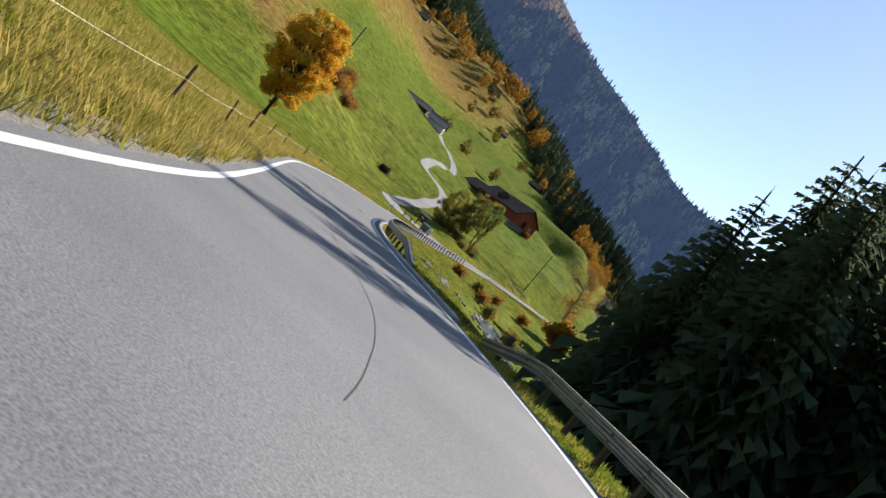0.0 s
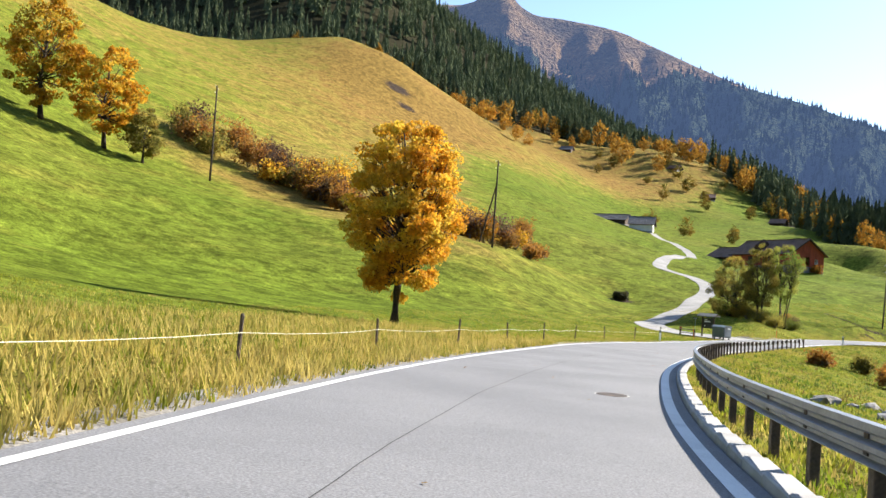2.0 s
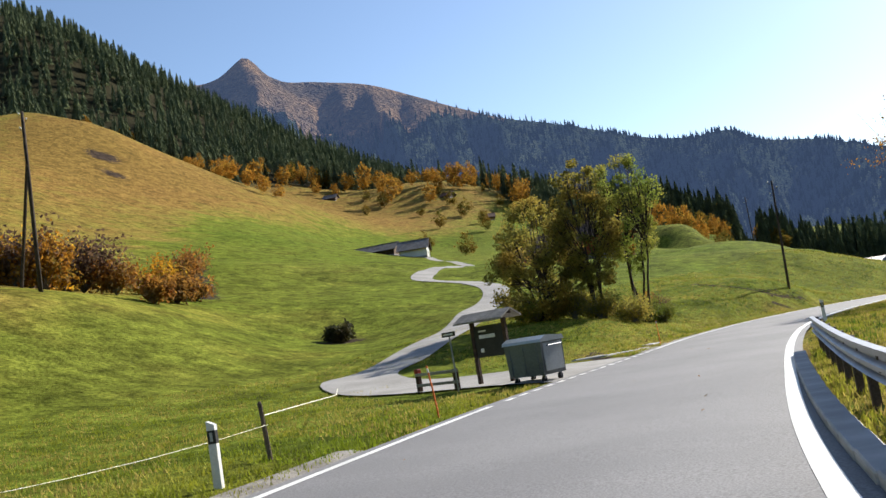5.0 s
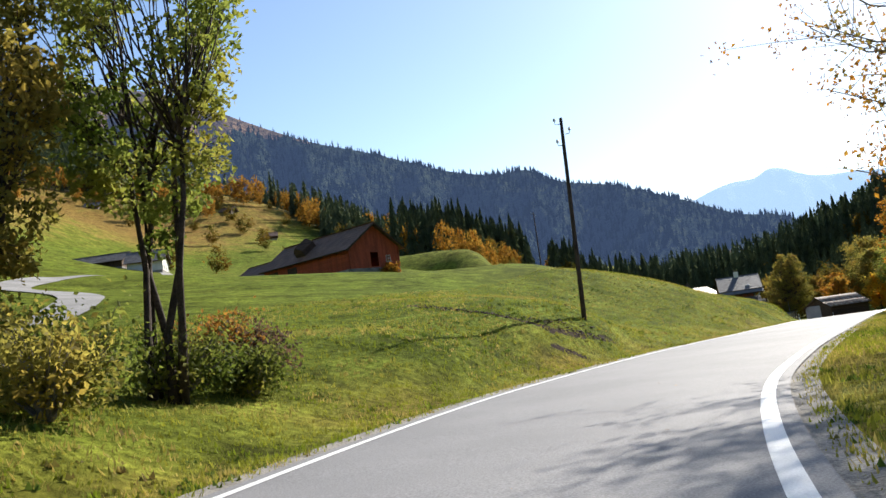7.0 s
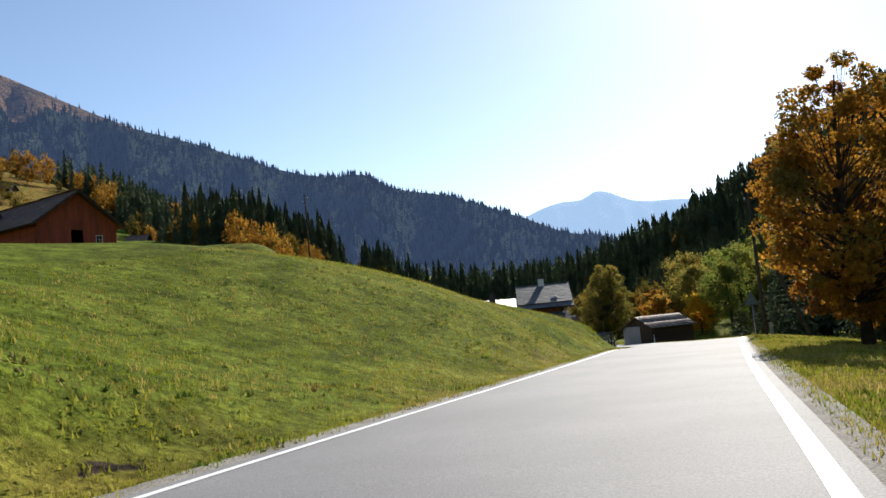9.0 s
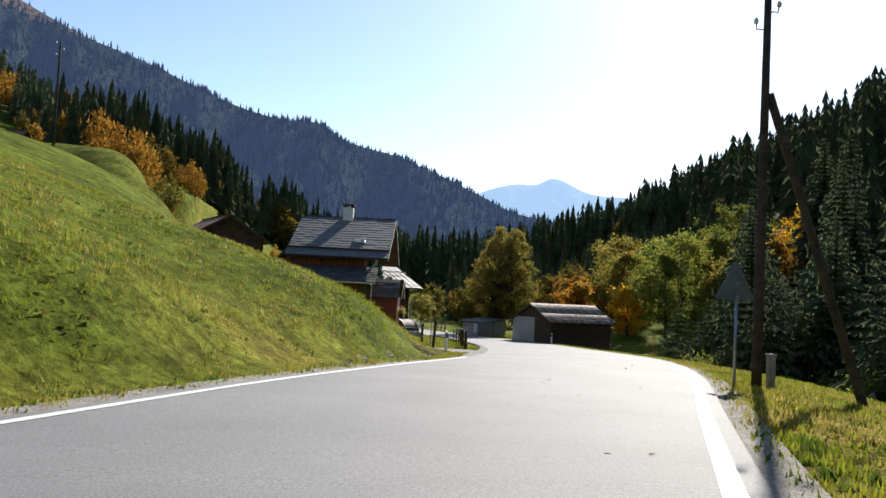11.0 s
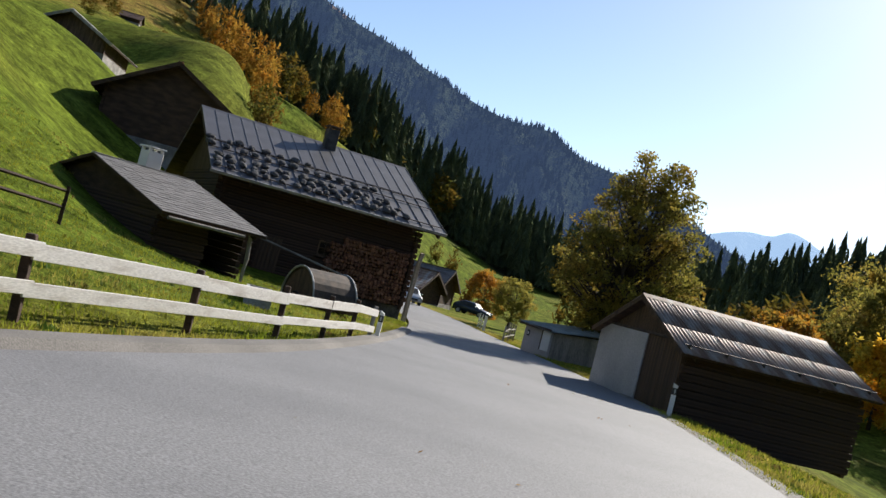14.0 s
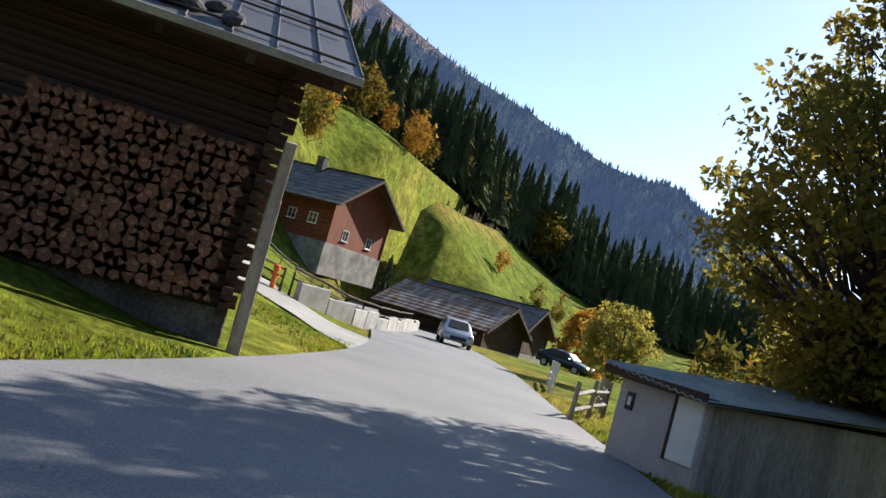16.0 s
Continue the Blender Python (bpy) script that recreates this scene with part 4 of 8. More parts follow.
rng = random.Random(5)
for k in range(34):  # scrub strip on the slope
    u = k / 33
    x, y = (-138 + 50 * u + rng.uniform(-4, 4), 131 + 8 * math.sin(3 * u) + rng.uniform(-6, 6)) if k < 17 else (-113 + 19 * (u - 0.5) * 2 + rng.uniform(-3, 3), 136 - 7 * (u - 0.5) * 2 + rng.uniform(-4, 6))
    h = rng.uniform(2.2, 5.5)
    bush("shrub", x, y, h, rng.choice(["heather", "heather", "gold_leaf", "olive_leaf", "olive_leaf", "brown_twig", "brown_twig"]), "dense autumn shrub on the slope", 200 + k, size=0.22)
for k, (x, y, h, m) in enumerate([(-74, 139, 2.6, "heather"), (-71, 142, 2.2, "heather"), (-77, 147, 3.0, "gold_leaf"), (-81, 155, 3.2, "heather"), (-85, 163, 2.8, "heather"), (-73, 147, 2.2, "heather"), (-79, 139, 3.4, "gold_leaf"), (-69, 137, 1.8, "heather"), (-83, 145, 3.6, "rust_leaf"),
                                 (-36.6, 142.0, 1.4, "heather"), (-38.8, 137.0, 1.5, "olive_leaf"), (-40.5, 136.0, 1.2, "green_leaf"), (-42.8, 137.0, 1.5, "olive_leaf"), (-35.2, 140.5, 1.1, "green_leaf"), (-23.5, 94, 1.1, "heather"), (-21.5, 99, 1.3, "olive_leaf"), (-19.0, 91, 1.4, "heather"),
                                 (-20.5, 106, 1.2, "heather"), (-16, 84, 1.6, "olive_leaf"), (-11, 74, 1.7, "olive_leaf"), (-17.5, 113, 1.3, "rust_leaf"), (-52.6, 243.2, 1.8, "rust_leaf"), (23, 236, 2.5, "olive_leaf"), (19, 228, 2.0, "green_leaf"), (26, 248, 3, "olive_leaf"), (22, 256, 2.5, "green_leaf"),
                                 (18, 215, 2.2, "olive_leaf"), (15, 206, 2.0, "olive_leaf"), (-35.9, 134.4, 1.4, "olive_leaf"), (-36.8, 136.4, 1.7, "green_leaf"), (-37.6, 134.6, 1.5, "olive_leaf"), (-36.0, 138.8, 1.4, "green_leaf"), (-35.7, 142.4, 1.2, "brown_twig"), (-39.2, 135.0, 1.8, "olive_leaf"), (-41.5, 135.4, 1.6, "green_leaf"), (-57.2, 141.2, 1.3, "weed_leaf"), (5, 60, 3, "olive_leaf"), (10, 48, 3.5, "green_leaf")]):
    bush("shrub", x, y, h, m, {"heather": "low shrub in rusty brown leaf", "gold_leaf": "low shrub in golden leaf", "rust_leaf": "low shrub in orange leaf", "olive_leaf": "low shrub in olive leaf", "green_leaf": "low shrub in green leaf", "weed_leaf": "near-black bush standing in for a dark hollow in the bank", "brown_twig": "low bare brown shrub on the slope"}[m], 300 + k, size=0.055 if -44 < x < -33 else 0.09 if x > -50 else 0.15, n=44 if -44 < x < -33 else 26)

for k in range(15):  # thicket between the poles
    u, v = rng.random(), rng.random()
    bush("shrub", -71 - 15 * u, 124 + 13 * v + 9 * u, rng.uniform(2.4, 4.4), rng.choice(["heather", "heather", "gold_leaf", "brown_twig", "rust_leaf"]), "rusty shrub in a thicket below the slope", 400 + k, size=0.17)

# broadleaf trees over the far meadows and at the wood's foot
rng = np.random.RandomState(17)
row = [(-312 + 92 * u + rng.normal(0, 5), 470 - 68 * u + rng.normal(0, 6)) for u in np.linspace(0, 1, 22)]
sow("autumn_trees", row[::2], rounds, 9, "larch", "row of golden trees down the hillside", lean=1.1)
far = [(-248, 554), (-245, 588), (-198, 512), (-230, 537), (-205, 560), (-190, 540), (-176, 520), (-160, 500), (-150, 470), (-214, 600), (-186, 590), (-168, 560), (-140, 520), (-130, 480), (-226, 505), (-172, 470), (-108, 318), (-122, 322), (-96, 330)]
sow("meadow_trees", far, rounds, 8, "mixed_leaf", "scattered olive and brown trees on the far meadows", lean=1.1)
edge = [(-330 + 190 * u + rng.normal(0, 14), 560 + 45 * u + rng.normal(0, 22)) for u in rng.uniform(0, 1, 40)]
sow("autumn_trees", edge, rounds, 15, "larch", "larches and beeches in autumn gold at the wood's foot", lean=0.9)
mixed = scatter(4200, lambda x, y: wood_west(x, y) & ~wood_west(x + 10, y - 50), (-500, 350), (90, 900), 7)
sow("autumn_trees", mixed[:len(mixed) * 10 // 100], rounds, 12, "larch", "larches and beeches in autumn gold at the wood's foot", lean=0.8)
sow("mixed_trees", mixed[len(mixed) * 10 // 100:len(mixed) * 36 // 100], rounds, 11, "mixed_leaf", "olive and brown trees at the wood's foot", lean=0.9)
low = scatter(2600, lambda x, y: (y > 520 - 0.25 * (x + 60)) & (x > -40 - 0.75 * (y - 440)), (-200, 440), (150, 820), 8)
sow("spruce_wood", mixed[len(mixed) * 36 // 100:], fine_spruces, 15, "spruce", "dark spruces among the golden trees", lean=0.9)
sow("spruce_wood", low, spruces, 19, "spruce", "dark spruces along the foot of the slope", lean=0.85)
sow("spruce_wood", [(-278, 577), (-1, 100), (6, 96), (3, 88), (10, 84), (14, 92), (0, 110), (8, 105), (15, 78), (18, 100), (20, 70), (-4, 118), (4, 122), (12, 115), (16, 60), (22, 56), (22, 84), (20, 44), (25, 36), (28, 20), (26, 4), (14, 70)],
    [spruce_shape(40 + k, 14, 11, 0.2) for k in range(4)], 19, "spruce", "tall dark spruces beyond the stream", lean=1.0)

rng = np.random.RandomState(23)
sow("mixed_trees", [(12 + 46 * u + rng.normal(0, 3), 318 + 26 * v) for u, v in rng.uniform(0, 1, (60, 2))], rounds, 8, "mixed_leaf", "olive and yellow trees on the valley floor", lean=1.1)
sow("spruce_wood", [(12 + 70 * u, 346 + 46 * v) for u, v in rng.uniform(0, 1, (170, 2))], fine_spruces, 11, "spruce", "dark spruces on the valley floor", lean=1.0)

rng = np.random.RandomState(29)
for (x, y), n, spread, h in (((-56, 371), 7, 4.0, 8), ((-46, 393), 6, 3.0, 7), ((-47, 384), 3, 3.0, 6)):
    sow("autumn_trees", [(x + spread * u, y + spread * v) for u, v in rng.normal(0, 1, (n, 2))], rounds, h, "larch", "golden trees at the upper edge of the village slope", lean=0.8)
sow("mixed_trees", [(-52, 368), (-55, 375), (-49, 380), (-44, 398), (-41, 347), (-43, 350), (-20, 402), (-17, 407)], rounds, 7, "mixed_leaf", "olive trees on the village slope", lean=0.9)
sow("autumn_trees", [(-25, 391)], rounds, 5.5, "larch", "lone golden tree on the village slope", lean=0.8)
sow("spruce_wood", [(-33, 361), (-31.6, 359)], fine_spruces, 6, "spruce", "small dark spruces on the village slope", lean=1.3)

# ---- roadside ----
MAT["weathered"] = material("weathered", (0.33, 0.30, 0.26), (0.20, 0.18, 0.155), scale=2.2, fine=14, rough=0.9, speck=0.35, bump=0.4, bump_scale=0.01, vary=0.25, stretch=(1, 1, 0.2))
MAT["post_wood"] = material("post_wood", (0.16, 0.12, 0.085), (0.09, 0.07, 0.052), scale=4, fine=8, rough=0.9, speck=0.4, bump=0.4, bump_scale=0.01, vary=0.3)
MAT["white_paint"] = material("white_paint", (0.75, 0.75, 0.73), (0.6, 0.6, 0.58), scale=2.5, fine=10, rough=0.5, speck=0.12, bump=0.08, bump_scale=0.004, vary=0.06)
MAT["black_paint"] = material("black_paint", (0.02, 0.02, 0.022), (0.035, 0.035, 0.035), scale=3, fine=10, rough=0.5, speck=0.3, bump=0.05)
MAT["tape"] = material("tape", (0.8, 0.75, 0.5), (0.7, 0.68, 0.6), scale=5, fine=5, rough=0.6, bump=0.0)
MAT["granite"] = material("granite", (0.42, 0.41, 0.40), (0.33, 0.32, 0.31), scale=2, fine=60, rough=0.8, speck=0.35, bump=0.25, bump_scale=0.004, vary=0.2)
MAT["rust_steel"] = material("rust_steel", (0.06, 0.05, 0.045), (0.12, 0.09, 0.07), scale=3, fine=10, rough=0.7, metal=0.4, bump=0.2, bump_scale=0.005)
MAT["orange"] = material("orange", (0.75, 0.17, 0.03), (0.6, 0.13, 0.03), scale=4, rough=0.6, bump=0.0)
MAT["bin_grey"] = material("bin_grey", (0.16, 0.18, 0.185), (0.12, 0.135, 0.14), scale=1.2, fine=18, rough=0.5, metal=0.3, speck=0.2, bump=0.08, bump_scale=0.005)
MAT["bin_light"] = material("bin_light", (0.42, 0.45, 0.46), (0.34, 0.37, 0.38), scale=1.2, fine=18, rough=0.45, metal=0.3, speck=0.15, bump=0.06, bump_scale=0.005)
MAT["rubber"] = material("rubber", (0.018, 0.018, 0.018), (0.03, 0.03, 0.03), scale=6, rough=0.8)


def on_road(y, side, off):
    """A point beside the road: metres outside an edge, and the road's heading there."""
    edge = left_edge if side < 0 else right_edge
    dx = float(edge(y + 0.5) - edge(y - 0.5))
    turn = math.atan2(-dx, 1.0)
    x = float(edge(y)) + side * off / math.cos(turn)
    return x, y, math.degrees(turn)


def guard_rail(y0, y1, off, dip_start, dip_end):
    """A steel beam rail, ribbed in section, on posts."""
    ys = np.arange(y0, y1 + 0.01, 0.75)
    ob = thing("guard_rail", (float(right_edge(y0)), y0, float(road_z(y0))), "galvanised steel guard rail on dark posts", "guard rail")
    section = [(0.0, 0.76), (0.0, 0.70), (0.07, 0.665), (0.07, 0.63), (0.0, 0.595), (0.0, 0.555), (0.07, 0.52), (0.07, 0.485), (0.0, 0.45), (0.012, 0.44), (0.085, 0.48), (0.085, 0.525), (0.015, 0.56), (0.015, 0.59), (0.085, 0.625), (0.085, 0.67), (0.03, 0.71), (0.1, 0.735), (0.1, 0.76)]
    base = Vector(ob.location)
    bm = bmesh.new()
    rings = []
    for y in ys:
        x, _, turn = on_road(y, 1, off - 0.55 * max(0.0, (y - 92) / 60))
        c, s = math.cos(radians(turn)), math.sin(radians(turn))
        fall = 0.55 * (dip_start and max(0, 1 - (y - y0) / 3.5)) + 0.55 * (dip_end and max(0, 1 - (y1 - y) / 3.5))
        z = float(road_z(y)) - fall
        rings.append([bm.verts.new(Vector((x + a * c, y + a * s, z + h)) - base) for a, h in section])
    for a, b in zip(rings, rings[1:]):
        for j in range(len(section)):
            k = (j + 1) % len(section)
            bm.faces.new((a[j], a[k], b[k], b[j]))
    bm.faces.new(rings[0]), bm.faces.new(rings[-1][::-1])
    bmesh.ops.recalc_face_normals(bm, faces=bm.faces)
    part("beam", bm, "steel", ob)
    me = None
    y = y0 + 0.9
    while y < y1:
        x, _, turn = on_road(y, 1, off + 0.16 - 0.55 * max(0.0, (y - 92) / 60))
        if me is None:
            post = bmesh.new()
            box(post, (-0.05, -0.07, -0.9), (0.05, 0.07, 0.72), 0.008)
            box(post, (-0.1, -0.05, 0.5), (-0.05, 0.05, 0.68))
            me = bpy.data.meshes.new("post")
            post.to_mesh(me)
            post.free()
            me.materials.append(MAT["rust_steel"])
        fall = 0.5 * (dip_start and max(0, 1 - (y - y0) / 3.5))
        attach("post", me, ob, Matrix.Translation(Vector((x, y, float(road_z(y)) - fall)) - base) @ Matrix.Rotation(radians(turn), 4, "Z"))
        y += 1.6
    return ob


guard_rail(-32, 22.8, 0.95, False, True)
guard_rail(31.8, 109.6, 0.72, True, False)

# kerb stones along the bend
kerb = tagged(new("kerb"), "row of pale granite kerb stones beside the road", "kerb", kind="structure")
kerb.location = (float(right_edge(50)), 50, 0)
bm = boxed((0.0, -0.485, -0.2), (0.26, 0.485, 0.10), 0.015)
kerb_me = bpy.data.meshes.new("kerb_stone")
bm.to_mesh(kerb_me)
bm.free()
kerb_me.materials.append(MAT["granite"])
y = 24.0
while y < 108:
    x, _, turn = on_road(y, 1, 0.3 - 0.2 * max(0.0, min(1.0, (y - 90) / 15)))
    m = pose(x - kerb.location.x, y - 50, float(road_z(y)), 0, 0, turn + random.uniform(-0.6, 0.6))
    attach("kerb_stone", kerb_me, kerb, m)
    y += 0.985 * math.cos(radians(turn))
# low asphalt kerb on the village side
ys = np.arange(217, 262, 0.8)
bm = bmesh.new()
prev = None
for y in ys:
    x, _, turn = on_road(y, -1, 0.0)
    z, k = float(road_z(y)), min(1.0, (y - 216.9) / 4)
    ring = [bm.verts.new((x + 0.02, y, z)), bm.verts.new((x - 0.08, y, z + 0.09 * k)), bm.verts.new((x - 0.38, y, z + 0.1 * k)), bm.verts.new((x - 0.5, y, z - 0.1))]
    if prev:
        for a in range(3):
            bm.faces.new((prev[a], ring[a], ring[a + 1], prev[a + 1]))
    prev = ring
me = bpy.data.meshes.new("kerb_village")
bm.to_mesh(me)
bm.free()
me.materials.append(MAT["old_asphalt"])
tagged(new("kerb_village", me), "low rounded asphalt kerb", "kerb", kind="structure")


def sheet(name, line, widths, mat, label, category, lift=0.05, n=90, cross=5):
    """A draped ribbon on the ground through plan points."""
    pts = np.array(line, float)
    seg = np.r_[0, np.hypot(*np.diff(pts, axis=0).T).cumsum()]
    fx, fy, fw = smooth_line(np.c_[seg, pts[:, 0]]), smooth_line(np.c_[seg, pts[:, 1]]), smooth_line(np.c_[seg, np.broadcast_to(widths, len(pts))])
    s = np.linspace(0, seg[-1], n)
    x, y, w = fx(s), fy(s), fw(s)
    tx, ty = np.gradient(x), np.gradient(y)
    ln = np.hypot(tx, ty)
    u = np.linspace(-0.5, 0.5, cross)
    X = x[:, None] - (ty / ln * w)[:, None] * u
    Y = y[:, None] + (tx / ln * w)[:, None] * u
    Z = land(X.ravel(), Y.ravel()).reshape(X.shape)
    inside = (X > left_edge(Y) - 0.5) & (X < right_edge(Y) + 0.5)
    Z = np.where(inside, road_z(Y) - 0.03, Z + lift)
    i = np.arange(X.size).reshape(X.shape)
    f = np.stack([i[:-1, :-1], i[1:, :-1], i[1:, 1:], i[:-1, 1:]], -1).reshape(-1, 4)
    return tagged(new(name, mesh_np(name, np.c_[X.ravel(), Y.ravel(), Z.ravel()], f, mat, True)), label, category, kind="structure")


MAT["pale_lane"] = material("pale_lane", (0.30, 0.29, 0.275), (0.22, 0.21, 0.195), scale=0.5, fine=60, rough=0.85, speck=0.3, bump=0.3, bump_scale=0.01)
sheet("lane", [(-32.5, 114.5), (-37, 115.0), (-42, 116.4), (-45.2, 120), (-46.0, 126), (-47.2, 136), (-49.7, 150), (-52.5, 163), (-57.5, 171), (-64, 175), (-67.3, 184), (-74, 214), (-83, 248), (-90, 264), (-104, 284), (-112, 297)],
      [9.0, 6.5, 4.0, 3.2, 2.8, 2.6, 2.5, 2.4, 2.4, 2.4, 2.4, 2.4, 2.4, 2.4, 2.4, 2.4], "pale_lane", "pale narrow farm lane climbing the meadow", "lane", 0.06, 170)
sheet("driveway", [(-1.8, 223.5), (-5.0, 226.5), (-8.5, 231)], [7.5, 5.0, 4.5], "old_asphalt", "old asphalt forecourt of the chalet", "driveway", 0.05, 40)
sheet("verge_left", [(float(left_edge(y)) - 0.55, y) for y in range(-20, 104, 6)], 0.75, "gravel", "gravelly verge beside the road", "verge", 0.05, 240, 4)
sheet("verge_left_upper", [(float(left_edge(y)) - 0.5, y) for y in range(121, 216, 6)], 0.5, "gravel", "gravelly verge beside the road", "verge", 0.035, 200, 4)
sheet("verge_right", [(float(right_edge(y)) + 0.5, y) for y in range(126, 262, 6)], 0.45, "gravel", "gravelly verge beside the road", "verge", 0.04, 240, 4)
sheet("side_street", [(-1.5, 281), (-6.5, 285), (-12, 288), (-19, 296), (-24, 310)], [6, 4, 3.4, 3.2, 3], "pale_lane", "pale side lane along a low concrete wall", "lane", 0.05, 50)


# meadow fence
fence = thing("wire_fence", (-23.6, 42.4, ground(-23.6, 42.4)), "wooden stake fence with a pale electric tape", "fence")
stakes = [(-11.9, 17.0), (-15.7, 25.4), (-19.7, 33.6), (-23.7, 42.4), (-27.2, 50.8), (-29.6, 58.7), (-31.6, 65.9), (-33.4, 73), (-34.9, 80), (-36.0, 87), (-36.6, 94), (-36.7, 100)]
tops = []
bm = bmesh.new()
tube(bm, [(0, 0, -0.4), (0.004, 0, 0.45), (0, 0.004, 0.92), (0, 0.004, 0.96)], [0.045, 0.042, 0.04, 0.02], 7)
stake_me = bpy.data.meshes.new("stake")
bm.to_mesh(stake_me)
bm.free()
stake_me.materials.append(MAT["post_wood"])
for x, y in stakes:
    p = Vector((x, y, ground(x, y)))
    attach("stake", stake_me, fence, Matrix.Translation(p - fence.location) @ pose(0, 0, 0, random.uniform(-3, 3), random.uniform(-4, 4), random.uniform(0, 360)) @ Matrix.Scale(random.uniform(0.92, 1.08), 4))
    tops.append(p - fence.location + Vector((0.05, 0, 0.74)))
tops = [tops[0] + Vector((5, -12, 0.6))] + tops
for a, b in zip(tops, tops[1:]):
    bm = bmesh.new()
    tube(bm, [a + (b - a) * u - Vector((0, 0, 0.16 + 0.25 * u * (1 - u))) for u in (0, 0.25, 0.5, 0.75, 1)], 0.005, 4)
    part("tape", bm, "tape", fence, "pale electric fence tape")
grazing = thing("electric_fence", (-36.7, 100, ground(-36.7, 100)), "yellow electric tape on slim stakes", "fence")
pts = [Vector((-36.7, 100, ground(-36.7, 100) + 0.74)), Vector((-37.8, 104.5, ground(-37.8, 104.5) + 0.7)), Vector((-40.5, 109.5, ground(-40.5, 109.5) + 0.6))]
for a, b in zip(pts, pts[1:]):
    bm = bmesh.new()
    tube(bm, [a - grazing.location, b - grazing.location], 0.011, 4)
    part("tape", bm, "tape", grazing)


def delineator(x, y, turn=0.0, name="delineator_post", h=0.92, z=None, label="white roadside marker post with a black band"):
    ob = thing(name, (x, y, ground(x, y) if z is None else z), label, "marker post", "roadside marker posts", turn=turn)
    bm = bmesh.new()
    prism(bm, [(-0.06, -0.04, -0.3), (0.06, -0.04, -0.3), (0.06, 0.04, -0.3), (-0.06, 0.04, -0.3)], (0, 0, 0.3 + h * 0.66))
    part("post", bm, "white_paint", ob)
    part("band", boxed((-0.062, -0.042, h * 0.66), (0.062, 0.042, h * 0.86), 0.004), "black_paint", ob, "black reflector band")
    bm = bmesh.new()
    prism(bm, [(-0.06, -0.04, h * 0.86), (0.06, -0.04, h * 0.86), (0.06, -0.04, h * 0.94), (-0.06, -0.04, h)], (0, 0.08, 0))
    part("cap", bm, "white_paint", ob)
    part("reflector", boxed((-0.02, -0.05, h * 0.7), (0.02, -0.041, h * 0.83)), "bin_light", ob, "small silver reflector")
    return ob


delineator(-27.1, 124.2, 5)
delineator(-35.9, 97.5, 8)
delineator(-4.6, 220.9, -20)
delineator(8.0, 253.5, 5)
delineator(-0.12, 252.5, 0)


def snow_stake(x, y, lean):
    ob = thing("snow_stake", (x, y, ground(x, y)), "thin orange snow stake leaning on the verge", "marker stake", "snow stakes")
    bm = bmesh.new()
    tube(bm, [(0, 0, -0.3), (lean * 0.5, 0, 0.55), (lean, 0, 1.1)], [0.022, 0.02, 0.018], 6)
    part("stick", bm, "orange", ob)
    bm = bmesh.new()
    tube(bm, [(lean * 0.86, 0, 0.95), (lean * 0.95, 0, 1.04)], 0.021, 6)
    part("sleeve", bm, "white_paint", ob, "white reflective sleeve")


snow_stake(-35.4, 104.4, -0.12), snow_stake(-33.6, 125.5, -0.03)


def pole(x, y, h, lean=(0.0, 0.0), strut=None, pins=3, label="weathered wooden utility pole with insulators"):
    ob = thing("utility_pole", (x, y, ground(x, y)), label, "pole", "utility poles")
    bm = bmesh.new()
    tube(bm, [(lean[0] * u * h, lean[1] * u * h, -0.6 + (h + 0.6) * u) for u in (0, 0.35, 0.7, 1)], [r * min(1.15, h / 11) for r in (0.14, 0.125, 0.11, 0.092)], 10)
    part("shaft", bm, "bark", ob, smooth=True)
    for k in range(pins):
        s = 1 if k % 2 else -1
        z = h - 0.25 - 0.45 * k
        arm = part("bracket", tube(bmesh.new(), [(lean[0] * h + 0.08 * s, 0, z), (lean[0] * h + 0.26 * s, 0, z), (lean[0] * h + 0.28 * s, 0, z + 0.16)], 0.016, 5), "rust_steel", ob)
        part("insulator", tube(bmesh.new(), [(lean[0] * h + 0.28 * s, 0, z + 0.14), (lean[0] * h + 0.28 * s, 0, z + 0.19), (lean[0] * h + 0.28 * s, 0, z + 0.27)], [0.05, 0.06, 0.03], 8), "white_paint", arm, "small porcelain insulator")
    if strut:
        g = ground(x + strut[0], y + strut[1]) - ob.location.z
        part("strut", tube(bmesh.new(), [(strut[0], strut[1], g - 0.3), (0.1, 0, h * 0.72)], [0.12, 0.1], 8), "bark", ob)
    return ob


pole(-110.0, 115.5, 13.8), pole(-69.5, 127.5, 11.2, (0.01, 0), (-2.8, 1.2)), pole(-28.0, 158.7, 8.3, (0.036, 0)), pole(-31.8, 254, 8.4), pole(0.5, 203.5, 9.5, (0.0, 0), (3.4, 1.0)), snow_stake(8.2, 231.0, 0.06)


